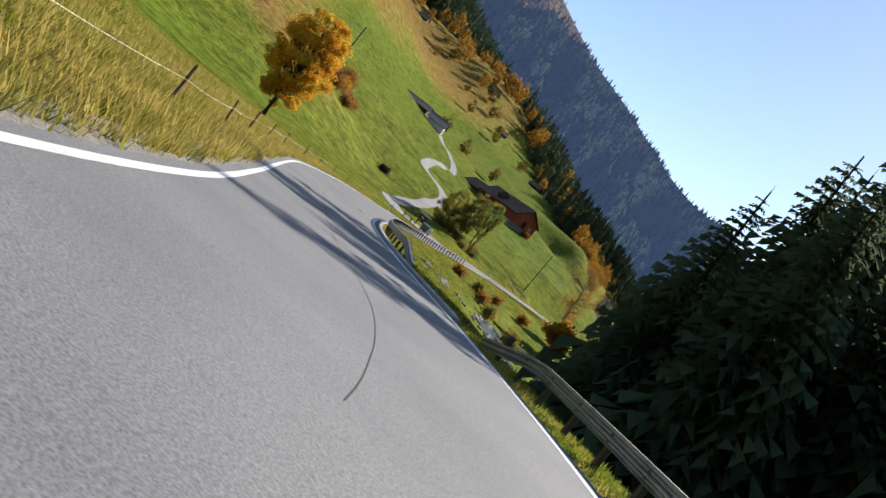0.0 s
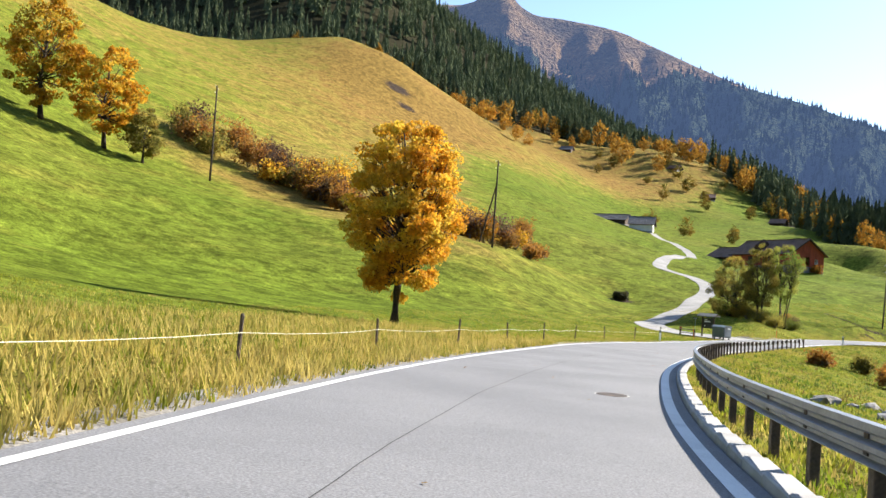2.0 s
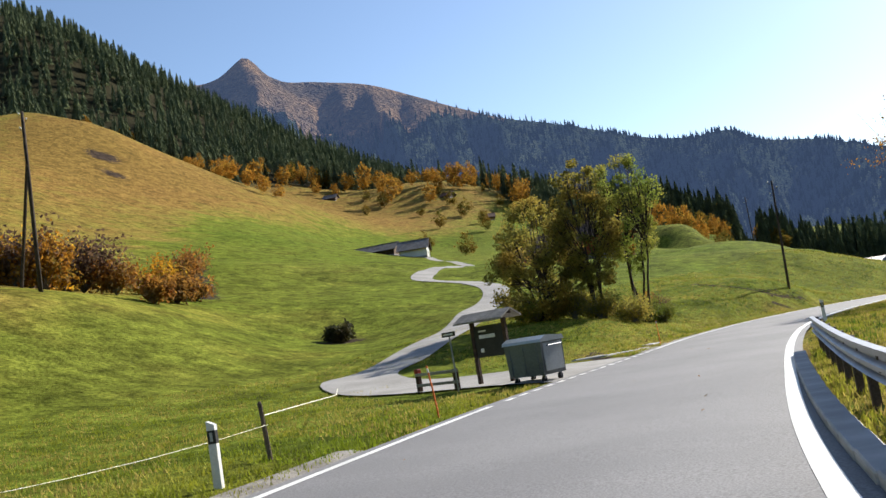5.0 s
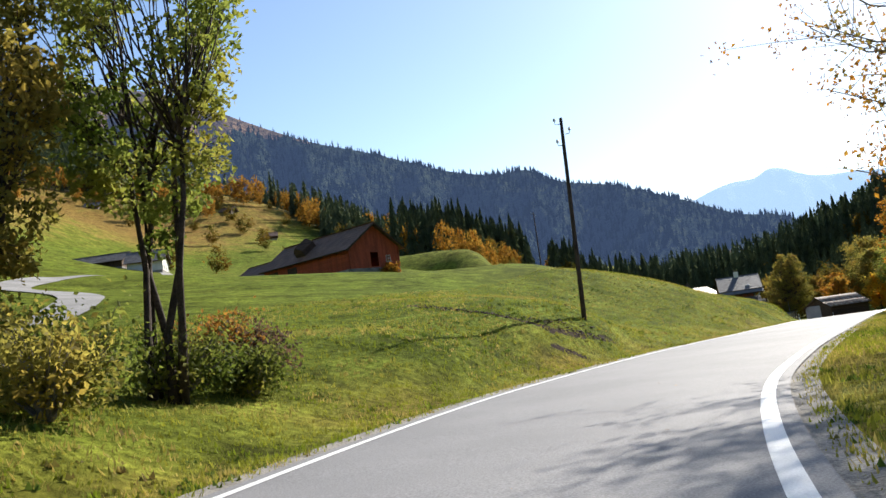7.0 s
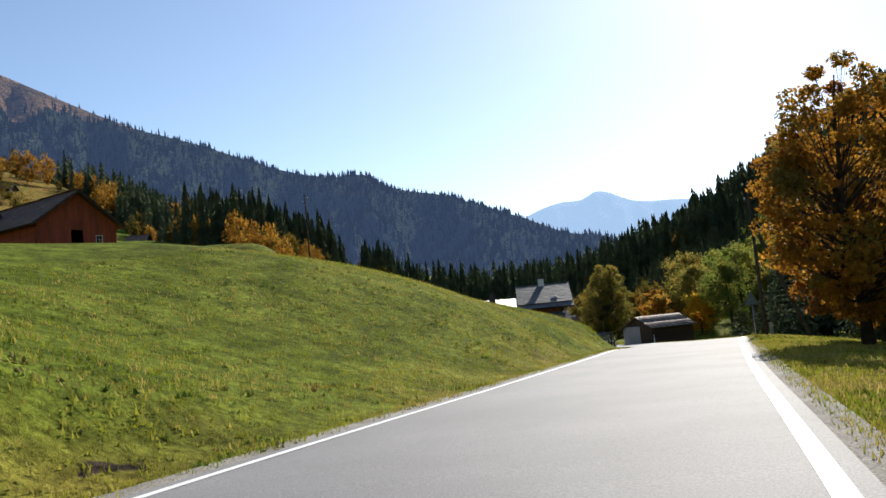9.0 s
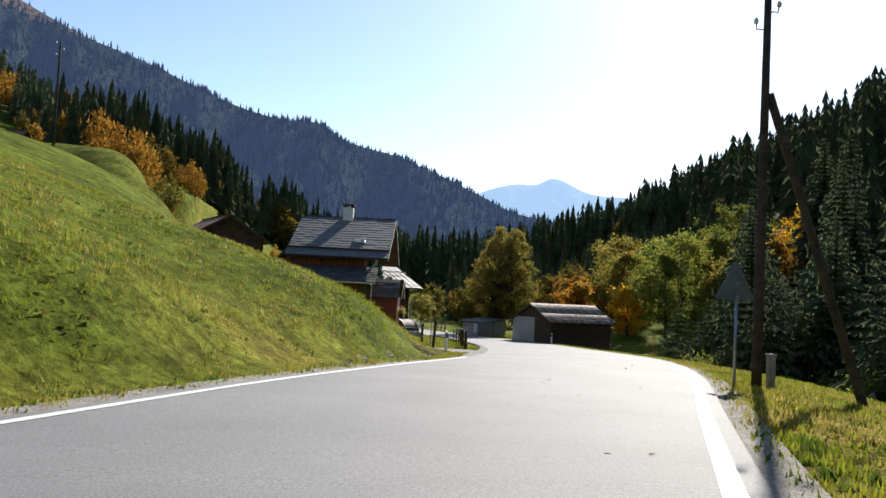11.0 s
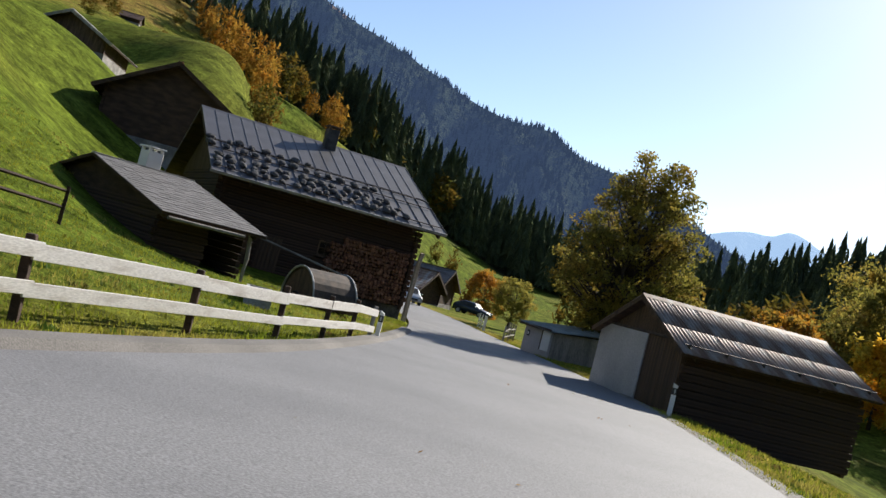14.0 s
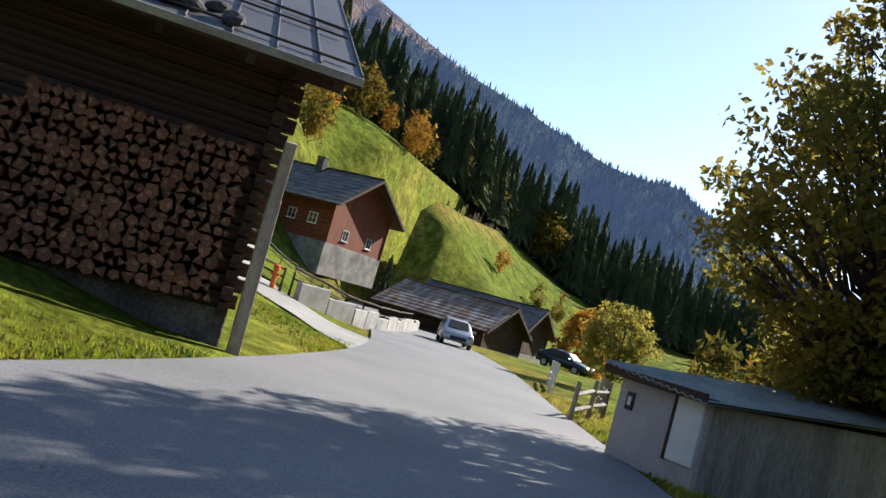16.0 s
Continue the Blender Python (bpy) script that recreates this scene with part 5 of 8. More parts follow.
def warning_sign(x, y, turn):
    ob = thing("warning_sign", (x, y, ground(x, y)), "grey back of a triangular warning sign on a steel post", "road sign", turn=turn)
    part("post", tube(bmesh.new(), [(0, 0, -0.4), (0, 0, 2.0)], 0.033, 10), "steel", ob, smooth=True)
    bm = bmesh.new()
    prism(bm, [(-0.45, 0.04, 1.87), (0.45, 0.04, 1.87), (0.48, 0.04, 1.92), (0.035, 0.04, 2.68), (-0.035, 0.04, 2.68), (-0.48, 0.04, 1.92)], (0, 0.02, 0))
    part("plate", bm, "bin_grey", ob, "bare grey triangular plate")
    for z in (1.9, 2.2):
        part("clamp", boxed((-0.06, -0.04, z), (0.06, 0.045, z + 0.05), 0.006), "steel", ob)
    part("bolt", tube(bmesh.new(), [(0, -0.05, 1.72), (0, -0.03, 1.72)], 0.012, 6), "steel", ob)


warning_sign(-0.75, 202.0, 10)
for x, y, h in ((1.0, 203.8, 0.78),):
    ob = thing("bollard", (x, y, ground(x, y)), "short weathered wooden bollard beside the pole", "bollard", turn=8)
    part("shaft", boxed((-0.08, -0.08, -0.3), (0.08, 0.08, h - 0.06), 0.012), "weathered", ob)
    part("cap", boxed((-0.1, -0.1, h - 0.06), (0.1, 0.1, h), 0.012), "weathered", ob)


# container, notice board and barrier at the lane's mouth
def bin_container(x, y, turn):
    ob = thing("waste_container", (x, y, ground(x, y) + 0.02), "large grey wheeled steel waste container with a light front panel", "waste container", turn=turn)
    bm = bmesh.new()
    prism(bm, [(-0.62, -0.48, 0.2), (0.62, -0.48, 0.2), (0.68, -0.52, 1.12), (-0.68, -0.52, 1.12)], (0, 0.98, 0))
    part("tub", bm, "bin_grey", ob)
    lid = bmesh.new()
    prism(lid, [(-0.72, -0.56, 1.12), (-0.72, 0.52, 1.12), (-0.72, 0.44, 1.24), (-0.72, -0.3, 1.3), (-0.72, -0.52, 1.2)], (1.44, 0, 0))
    part("lid", lid, "bin_light", ob, "rounded light grey lid")
    part("panel", boxed((0.652, -0.42, 0.3), (0.684, 0.40, 1.08), 0.01), "bin_light", ob, "light side panel with a scuffed mark")
    for k in range(3):
        part("rib", boxed((-0.5 + 0.5 * k - 0.02, -0.53, 0.25), (-0.5 + 0.5 * k + 0.02, -0.5, 1.08), 0.004), "bin_grey", ob)
    for sx in (-0.5, 0.5):
        for sy in (-0.36, 0.36):
            w = part("wheel", tube(bmesh.new(), [(sx - 0.03, sy, 0.09), (sx + 0.03, sy, 0.09)], 0.09, 12), "rubber", ob)
            part("fork", boxed((sx - 0.05, sy - 0.02, 0.09), (sx + 0.05, sy + 0.02, 0.22), 0.004), "steel", w)
    for s in (-1, 1):
        part("handle", tube(bmesh.new(), [(s * 0.7, -0.3, 1.0), (s * 0.76, -0.3, 1.0), (s * 0.76, 0.3, 1.0), (s * 0.7, 0.3, 1.0)], 0.015, 6), "steel", ob)


bin_container(-35.2, 111.6, -24)


def notice_board(x, y, turn):
    ob = thing("notice_board", (x, y, ground(x, y)), "dark wooden notice board under a small shingled roof", "notice board", turn=turn)
    for s in (-0.62, 0.62):
        part("post", boxed((s - 0.06, -0.06, -0.4), (s + 0.06, 0.06, 1.95), 0.008), "dark_wood", ob)
    part("panel", boxed((-0.56, -0.03, 0.85), (0.56, 0.03, 1.8), 0.006), "black_paint", ob, "dark panel with pale lettering")
    for k, (z, w, h) in enumerate(((1.62, 0.3, 0.05), (1.42, 0.62, 0.11), (1.0, 0.12, 0.12))):
        part("lettering", boxed((-0.38, -0.036, z), (-0.38 + w, -0.031, z + h)), "white_paint", ob, "pale bar of lettering")
    for s in (-1, 1):
        bm = bmesh.new()
        prism(bm, [(-0.95, s * 0.0, 2.18), (0.95, s * 0.0, 2.18), (0.95, s * 0.5, 1.93), (-0.95, s * 0.5, 1.93)], (0, 0, 0.05))
        part("roof_slope", bm, "weathered", ob, "grey shingled roof slope")
    part("ridge_beam", boxed((-0.9, -0.05, 2.05), (0.9, 0.05, 2.17), 0.006), "dark_wood", ob)


notice_board(-36.8, 112.6, -20)


def barrier(x, y, turn):
    ob = thing("barrier", (x, y, ground(x, y)), "low timber barrier with two rails and a red end post", "barrier", turn=turn)
    for k, s in enumerate((-0.95, 0.85)):
        p = part("post", boxed((s - 0.07, -0.07, -0.3), (s + 0.07, 0.07, 0.66 if k else 0.78), 0.01), "dark_wood", ob)
        if not k:
            part("cap", boxed((s - 0.085, -0.085, 0.56), (s + 0.085, 0.085, 0.78), 0.02), MAT["rust_red"], p, "red painted post head")
    for z in (0.22, 0.55):
        part("rail", boxed((-1.0, -0.1, z), (1.05, -0.06, z + 0.09), 0.01), "weathered", ob)


MAT["rust_red"] = material("rust_red", (0.34, 0.045, 0.03), (0.22, 0.035, 0.025), scale=5, rough=0.7)
barrier(-38.6, 112.4, -28)
ob = thing("lane_sign", (-37.6, 111.4, ground(-37.6, 111.4)), "thin steel post with a dark lane sign", "sign", turn=-20)
part("post", tube(bmesh.new(), [(0, 0, -0.3), (-0.03, 0, 1.75)], 0.025, 8), "steel", ob)
part("plate", boxed((-0.3, -0.03, 1.62), (0.22, 0.0, 1.76), 0.006), "black_paint", ob, "dark lane name plate")
part("lettering", boxed((-0.24, -0.034, 1.67), (0.14, -0.031, 1.71)), "white_paint", ob, "pale bar of lettering")

# loose stones and slabs on the verges
def stone_mesh(seed):
    rng = np.random.RandomState(seed)
    bm = bmesh.new()
    bmesh.ops.create_icosphere(bm, subdivisions=1, radius=1.0)
    for v in bm.verts:
        v.co = v.co * rng.uniform(0.75, 1.2)
        v.co.z *= 0.55
    me = bpy.data.meshes.new("stone")
    bm.to_mesh(me)
    bm.free()
    me.materials.append(MAT["rock"])
    return me


stone_shapes = [stone_mesh(s) for s in range(5)]


def stones(name, spots, label, lo, hi, parent_at):
    ob = thing(name, (*parent_at, ground(*parent_at)), label, "stones")
    for k, (x, y) in enumerate(spots):
        s = random.uniform(lo, hi)
        attach("stone", stone_shapes[k % 5], ob, Matrix.Translation(Vector((x, y, ground(x, y) + 0.1 * s)) - ob.location) @ pose(0, 0, 0, random.uniform(-20, 20), random.uniform(-20, 20), random.uniform(0, 360)) @ Matrix.Diagonal((s, s * random.uniform(0.6, 1), s * 0.8, 1)))


stones("verge_stones", [(float(left_edge(y)) - random.uniform(0.8, 1.5), y) for y in np.linspace(204, 215, 60) + np.random.normal(0, 0.2, 60)], "loose grey stones along the cut bank", 0.05, 0.16, (-8.5, 209))
slabs = thing("stone_slabs", (-34.9, 122.6, ground(-34.9, 122.6)), "pale flat stone slabs let into the verge", "slabs")
for k, (x, y, ln, turn) in enumerate(((-35.75, 120.75, 1.5, 50), (-34.95, 122.1, 1.7, 62), (-34.35, 123.8, 1.6, 72), (-34.15, 126.6, 1.1, 80))):
    bm = boxed((-ln / 2, -0.26, -0.2), (ln / 2, 0.26, 0.05 + 0.015 * (k % 2)), 0.03)
    for v in bm.verts:
        v.co += Vector(noise.noise_vector(v.co * 2.1 + Vector((k * 3.0, 0, 0)))) * 0.07
    attach("slab", shared("slab", bm, "granite"), slabs, Matrix.Translation(Vector((x, y, ground(x, y))) - slabs.location) @ Matrix.Rotation(radians(turn), 4, "Z"))
stones("stream_stones", [(-13 + random.uniform(-3, 3) + 0.12 * (y - 70), y) for y in np.linspace(58, 90, 70)], "pale boulders in the stream bed", 0.15, 0.6, (-12.5, 72))
# seams and cracks in the road
MAT["seam"] = material("seam", (0.035, 0.035, 0.036), (0.055, 0.055, 0.055), scale=4, rough=0.85, bump=0.0)


def crack(points, width, label):
    v, f = [], []
    for k, (x, y) in enumerate(points):
        a = Vector(points[min(k + 1, len(points) - 1)]) - Vector(points[max(k - 1, 0)])
        n = Vector((-a.y, a.x)).normalized() * width / 2
        z = float(road_z(y)) + 0.004
        v += [(x - n.x, y - n.y, z), (x + n.x, y + n.y, z)]
        if k:
            f.append((2 * k - 2, 2 * k - 1, 2 * k + 1, 2 * k))
    tagged(new("road_seam", mesh_of("road_seam", v, f, "seam")), label, "road seam", kind="structure")


share = smooth_line([(0, 0.38), (6, 0.43), (11, 0.45), (18, 0.345), (25, 0.345), (36, 0.4), (46, 0.43), (72, 0.45)])
middle = [(float(left_edge(y) + share(y) * (right_edge(y) - left_edge(y))) + 0.015 * math.sin(y * 1.1) + random.uniform(-0.008, 0.008), y) for y in np.arange(6, 72, 0.6)]
crack(middle, 0.014, "dark seam down the middle of the asphalt")
for y0, dx in ((211.5, 0.9),):
    crack([(float(left_edge(y0)) + u * float(right_edge(y0) - left_edge(y0)), y0 + u * dx + random.uniform(-0.05, 0.05)) for u in np.linspace(0.55, 0.98, 16)], 0.022, "dark crack across the asphalt")
ob = tagged(new("manhole"), "round iron manhole cover in the asphalt", "manhole cover", kind="structure")
ob.location = (-18.7, 47.2, float(road_z(47.2)))
part("ring", tube(bmesh.new(), [(0, 0, -0.05), (0, 0, 0.008)], 0.34, 24), "concrete", ob)
part("cover", tube(bmesh.new(), [(0, 0, -0.05), (0, 0, 0.013)], 0.29, 24), "rust_steel", ob)

# ---- houses ----
MAT["log"] = material("log", (0.075, 0.044, 0.028), (0.038, 0.023, 0.016), scale=1.4, fine=16, rough=0.85, speck=0.5, bump=0.5, bump_scale=0.012, vary=0.4, stretch=(0.25, 1, 3))
MAT["barn_red"] = material("barn_red", (0.42, 0.085, 0.04), (0.28, 0.06, 0.03), scale=1.2, fine=12, rough=0.8, speck=0.4, bump=0.3, bump_scale=0.01, vary=0.25, stretch=(2, 2, 0.3))
MAT["firewood"] = material("firewood", (0.20, 0.085, 0.045), (0.10, 0.045, 0.028), (0.30, 0.15, 0.08), scale=5, fine=6, rough=0.9, speck=0.4, bump=0.4, bump_scale=0.01, vary=0.6)
MAT["pale_post"] = material("pale_post", (0.42, 0.34, 0.26), (0.28, 0.22, 0.165), scale=2.5, fine=12, rough=0.9, speck=0.35, bump=0.4, bump_scale=0.01, stretch=(2, 2, 0.3))
MAT["corrugated"] = material("corrugated", (0.27, 0.30, 0.285), (0.18, 0.20, 0.19), scale=1.6, fine=12, rough=0.55, metal=0.2, speck=0.25, bump=0.1, bump_scale=0.005)
MAT["plinth_stone"] = material("plinth_stone", (0.15, 0.135, 0.12), (0.075, 0.066, 0.058), scale=1.8, fine=9, rough=0.95, speck=0.5, bump=0.9, bump_scale=0.05)
MAT["plank"] = material("plank", (0.12, 0.075, 0.045), (0.06, 0.038, 0.025), scale=1.6, fine=14, rough=0.85, speck=0.45, bump=0.4, bump_scale=0.01, vary=0.35, stretch=(3, 3, 0.4))
MAT["red_board"] = material("red_board", (0.20, 0.055, 0.022), (0.13, 0.036, 0.016), scale=2.0, fine=12, rough=0.75, speck=0.35, bump=0.3, bump_scale=0.008, vary=0.2, stretch=(3, 3, 0.4))
MAT["red_shingle"] = material("red_shingle", (0.22, 0.062, 0.026), (0.12, 0.036, 0.02), (0.26, 0.095, 0.045), scale=1.2, fine=14, rough=0.8, speck=0.35, bump=0.3, bump_scale=0.008, vary=0.35)
MAT["plaster"] = material("plaster", (0.74, 0.73, 0.70), (0.62, 0.61, 0.58), scale=0.8, fine=40, rough=0.9, speck=0.1, bump=0.2, bump_scale=0.006, split=0.6)
MAT["slate"] = material("slate", (0.13, 0.13, 0.135), (0.085, 0.085, 0.09), scale=1.5, fine=14, rough=0.62, speck=0.35, bump=0.3, bump_scale=0.008, vary=0.3)
MAT["grey_shingle"] = material("grey_shingle", (0.17, 0.16, 0.155), (0.10, 0.092, 0.09), scale=1.5, fine=14, rough=0.75, speck=0.4, bump=0.4, bump_scale=0.01, vary=0.35)
MAT["roof_metal"] = material("roof_metal", (0.13, 0.125, 0.13), (0.095, 0.09, 0.095), scale=0.7, fine=20, rough=0.5, metal=0.25, speck=0.15, bump=0.08, bump_scale=0.005, vary=0.12)
MAT["pale_metal"] = material("pale_metal", (0.42, 0.42, 0.41), (0.30, 0.29, 0.28), scale=1.2, fine=14, rough=0.5, metal=0.4, speck=0.2, bump=0.1, bump_scale=0.005)
MAT["rusty_sheet"] = material("rusty_sheet", (0.33, 0.30, 0.27), (0.24, 0.16, 0.115), (0.17, 0.10, 0.07), scale=0.9, detail=10, fine=20, rough=0.65, metal=0.2, speck=0.35, bump=0.2, bump_scale=0.006, split=0.5, vary=0.2, stretch=(2.2, 0.6, 1))
MAT["green_paint"] = material("green_paint", (0.05, 0.14, 0.075), (0.035, 0.10, 0.055), scale=3, fine=10, rough=0.55, speck=0.2, bump=0.1, bump_scale=0.004)
MAT["door_grey"] = material("door_grey", (0.44, 0.41, 0.40), (0.35, 0.33, 0.32), scale=0.9, fine=18, rough=0.7, speck=0.15, bump=0.1, bump_scale=0.005)
MAT["roof_stone"] = material("roof_stone", (0.09, 0.085, 0.085), (0.05, 0.048, 0.048), scale=3, fine=8, rough=0.9, speck=0.4, bump=0.5, bump_scale=0.02, vary=0.35)
MAT["curtain"] = material("curtain", (0.72, 0.72, 0.70), (0.6, 0.6, 0.58), scale=4, fine=8, rough=0.9, speck=0.1, bump=0.1, stretch=(6, 6, 0.4))
MAT["petal"] = material("petal", (0.55, 0.05, 0.07), (0.62, 0.25, 0.22), scale=20, rough=0.7, bump=0, vary=0.3, through=0.3)
MAT["brown_roof"] = material("brown_roof", (0.20, 0.12, 0.085), (0.13, 0.08, 0.06), scale=0.8, fine=20, rough=0.75, speck=0.35, bump=0.4, bump_scale=0.02, vary=0.2)
glass = bpy.data.materials.new("window_glass")
glass.use_nodes = True
gb = glass.node_tree.nodes["Principled BSDF"]
gb.inputs["Base Color"].default_value = (0.9, 0.95, 0.93, 1)
gb.inputs["Roughness"].default_value = 0.03
gb.inputs["Transmission Weight"].default_value = 1.0
MAT["glass"] = glass


def slope_frame(L, w, ze, zr, side):
    """Axes on a roof slope: along the eave, up the slope, out of it; and the slope's length."""
    s = math.hypot(w, zr - ze)
    v = Vector((0, -side * w / s, (zr - ze) / s))
    u = Vector((-side, 0, 0))
    n = u.cross(v)
    m = Matrix((u, v, n)).transposed().to_4x4()
    m.translation = (L if side > 0 else 0, side * w, ze)
    return m, s


def roof_slab(house, L, w, ze, zr, mat, thick=0.14, label=""):
    """The two slopes of a gable roof, each a solid slab, with the ridge cap."""
    out = []
    for side in (1, -1):
        m, s = slope_frame(L, w, ze, zr, side)
        out.append(part("roof_slope", boxed((0, 0, -thick), (L, s - 0.01, 0), 0.0, m), mat, house, label))
    return out


def wall_holes(bm, x0, x1, a0, a1, z0, z1, holes, axis="y"):
    """A wall with openings: boxes round the holes (a0, a1, z0, z1)."""
    cuts = sorted({a0, a1, *[h[0] for h in holes], *[h[1] for h in holes]})
    for lo, hi in zip(cuts, cuts[1:]):
        spans, z = [], z0
        for h in sorted((h for h in holes if h[0] < hi - 1e-6 and h[1] > lo + 1e-6), key=lambda h: h[2]):
            spans.append((z, h[2]))
            z = h[3]
        spans.append((z, z1))
        for p, q in spans:
            if q - p > 1e-4:
                box(bm, (x0, lo, p) if axis == "y" else (lo, x0, p), (x1, hi, q) if axis == "y" else (hi, x1, q))
    return bm


def gable_top(bm, x0, x1, w, z0, zr_in):
    """The triangle over a gable wall."""
    return prism(bm, [(x0, -w, z0), (x0, w, z0), (x0, 0, zr_in)], (x1 - x0, 0, 0))


def window(house, x, y, z, w, h, face=-1, bars=(2, 3), shutters=(), frame_mat="white_paint", curtain=False, axis="y", open_angle=25):
    """A framed window with glazing bars, sill, panes and shutters, facing -x (or -y)."""
    turn = Matrix.Translation((x, y, z)) @ (Matrix.Rotation(radians(90), 4, "Z") if axis == "x" else Matrix())
    if face > 0:
        turn = turn @ Matrix.Rotation(radians(180), 4, "Z")
    bm = bmesh.new()
    t = 0.06
    for lo, hi in (((-0.03, -w / 2, 0), (0.05, -w / 2 + t, h)), ((-0.03, w / 2 - t, 0), (0.05, w / 2, h)), ((-0.03, -w / 2 + t, 0), (0.05, w / 2 - t, t)), ((-0.03, -w / 2 + t, h - t), (0.05, w / 2 - t, h))):
        box(bm, lo, hi)
    for k in range(1, bars[0]):
        a = -w / 2 + w * k / bars[0]
        box(bm, (-0.015, a - 0.02, t), (0.03, a + 0.02, h - t))
    for k in range(1, bars[1]):
        b = h * k / bars[1]
        for j in range(bars[0]):
            a = -w / 2 + w * j / bars[0]
            box(bm, (-0.01, a + 0.025, b - 0.014), (0.025, a + w / bars[0] - 0.025, b + 0.014))
    bm.transform(turn)
    ob = part("window", bm, frame_mat, house)
    part("window_sill", boxed((-0.13, -w / 2 - 0.05, -0.06), (0.05, w / 2 + 0.05, -0.004), 0.01, turn), frame_mat, ob)
    part("pane", boxed((0.008, -w / 2 + t, t), (0.014, w / 2 - t, h - t), 0, turn), "glass", ob).visible_shadow = False
    if curtain:
        for a in (-1, 1):
            part("curtain", boxed((0.12, a * w / 2 - 0.16, 0.05), (0.14, a * w / 2 + 0.16, h - 0.05), 0, turn), "curtain", ob)
    for a in shutters:
        hinge = turn @ Matrix.Translation((-0.05, a * w / 2, 0)) @ Matrix.Rotation(radians(a * open_angle), 4, "Z")
        bm = bmesh.new()
        ww = w * 0.52
        lo, hi = (0, ww) if a > 0 else (-ww, 0)
        for p, q in (((-0.02, lo, 0), (0.02, lo + 0.06, h)), ((-0.02, hi - 0.06, 0), (0.02, hi, h)), ((-0.02, lo + 0.06, 0), (0.02, hi - 0.06, 0.07)), ((-0.02, lo + 0.06, h - 0.07), (0.02, hi - 0.06, h)), ((-0.02, lo + 0.06, h / 2 - 0.03), (0.02, hi - 0.06, h / 2 + 0.03))):
            box(bm, p, q)
        z = 0.075
        while z < h - 0.1:
            box(bm, (-0.012, lo + 0.06, z), (0.012, hi - 0.06, z + 0.045))
            z += 0.06
        bm.transform(hinge)
        part("shutter", bm, "green_paint", ob, "green slatted wooden shutter")
    return ob


def courses(house, m, L, s, exposure, width, mat, name="shingle", thick=0.022, seed=1, joined=False):
    """Overlapping rows of shingles up a slope, each a thin wedge; pieces of their own, or one joined part."""
    rng = random.Random(seed)
    bm = bmesh.new()
    v = [(0.004, 0, 0), (width - 0.004, 0, 0), (width - 0.004, exposure * 1.35, 0), (0.004, exposure * 1.35, 0), (0.004, 0, thick), (width - 0.004, 0, thick), (width - 0.004, exposure * 1.35, 0.006), (0.004, exposure * 1.35, 0.006)]
    f = [(0, 3, 2, 1), (4, 5, 6, 7), (0, 1, 5, 4), (1, 2, 6, 5), (2, 3, 7, 6), (3, 0, 4, 7)]
    bm.free()
    me = None if joined else mesh_of(name, v, f, mat)
    V, F = [], []
    for r in range(int(s / exposure)):
        x = -rng.random() * width * 0.5
        while x < L:
            k = min(1.0, (L - x) / width) if x + width > L else 1.0
            if x < 0:
                k, x = (width + x) / width, 0.0
            if k > 0.15:
                q = m @ Matrix.Translation((x, r * exposure, rng.uniform(0.004, 0.014))) @ Matrix.Rotation(radians(rng.uniform(-0.8, 0.8)), 4, "Z") @ Matrix.Diagonal((k, rng.uniform(0.96, 1.02), 1, 1))
                if joined:
                    b = len(V)
                    V += [q @ Vector(p) for p in v]
                    F += [tuple(i + b for i in g) for g in f]
                else:
                    attach(name, me, house, q)
            x += width * k
    if joined:
        ob = attach(name + "_covering", mesh_of(name + "_covering", V, F, mat), house)
        ob["kind"] = "stuff"


def chimney(house, x, y, z0, z1, a, b, mat, cap):
    ob = part("chimney", boxed((x - a / 2, y - b / 2, z0), (x + a / 2, y + b / 2, z1), 0.015), mat, house)
    bm = boxed((x - a / 2 - 0.06, y - b / 2 - 0.06, z1 + 0.12), (x + a / 2 + 0.06, y + b / 2 + 0.06, z1 + 0.18), 0.01)
    for i in (-1, 1):
        for j in (-1, 1):
            box(bm, (x + i * (a / 2 - 0.06) - 0.05, y + j * (b / 2 - 0.06) - 0.05, z1), (x + i * (a / 2 - 0.06) + 0.05, y + j * (b / 2 - 0.06) + 0.05, z1 + 0.12))
    part("cap", bm, cap, ob, "dark chimney cap")
    return ob


def gutter(house, a, b, r, mat):
    """A half-round gutter along an eave."""
    a, b = Vector(a), Vector(b)
    bm = bmesh.new()
    rows = []
    for p in (a, b):
        rows.append([bm.verts.new(p + Vector((0, r * math.cos(t), -r * math.sin(t)))) for t in np.linspace(0, math.pi, 9)] + [bm.verts.new(p + Vector((0, (r - 0.012) * math.cos(t), -(r - 0.012) * math.sin(t)))) for t in np.linspace(math.pi, 0, 9)])
    n = len(rows[0])
    for k in range(n):
        bm.faces.new((rows[0][k], rows[0][(k + 1) % n], rows[1][(k + 1) % n], rows[1][k]))
    bm.faces.new(rows[0]), bm.faces.new(rows[1][::-1])
    bmesh.ops.recalc_face_normals(bm, faces=bm.faces)
    return part("gutter", bm, mat, house)


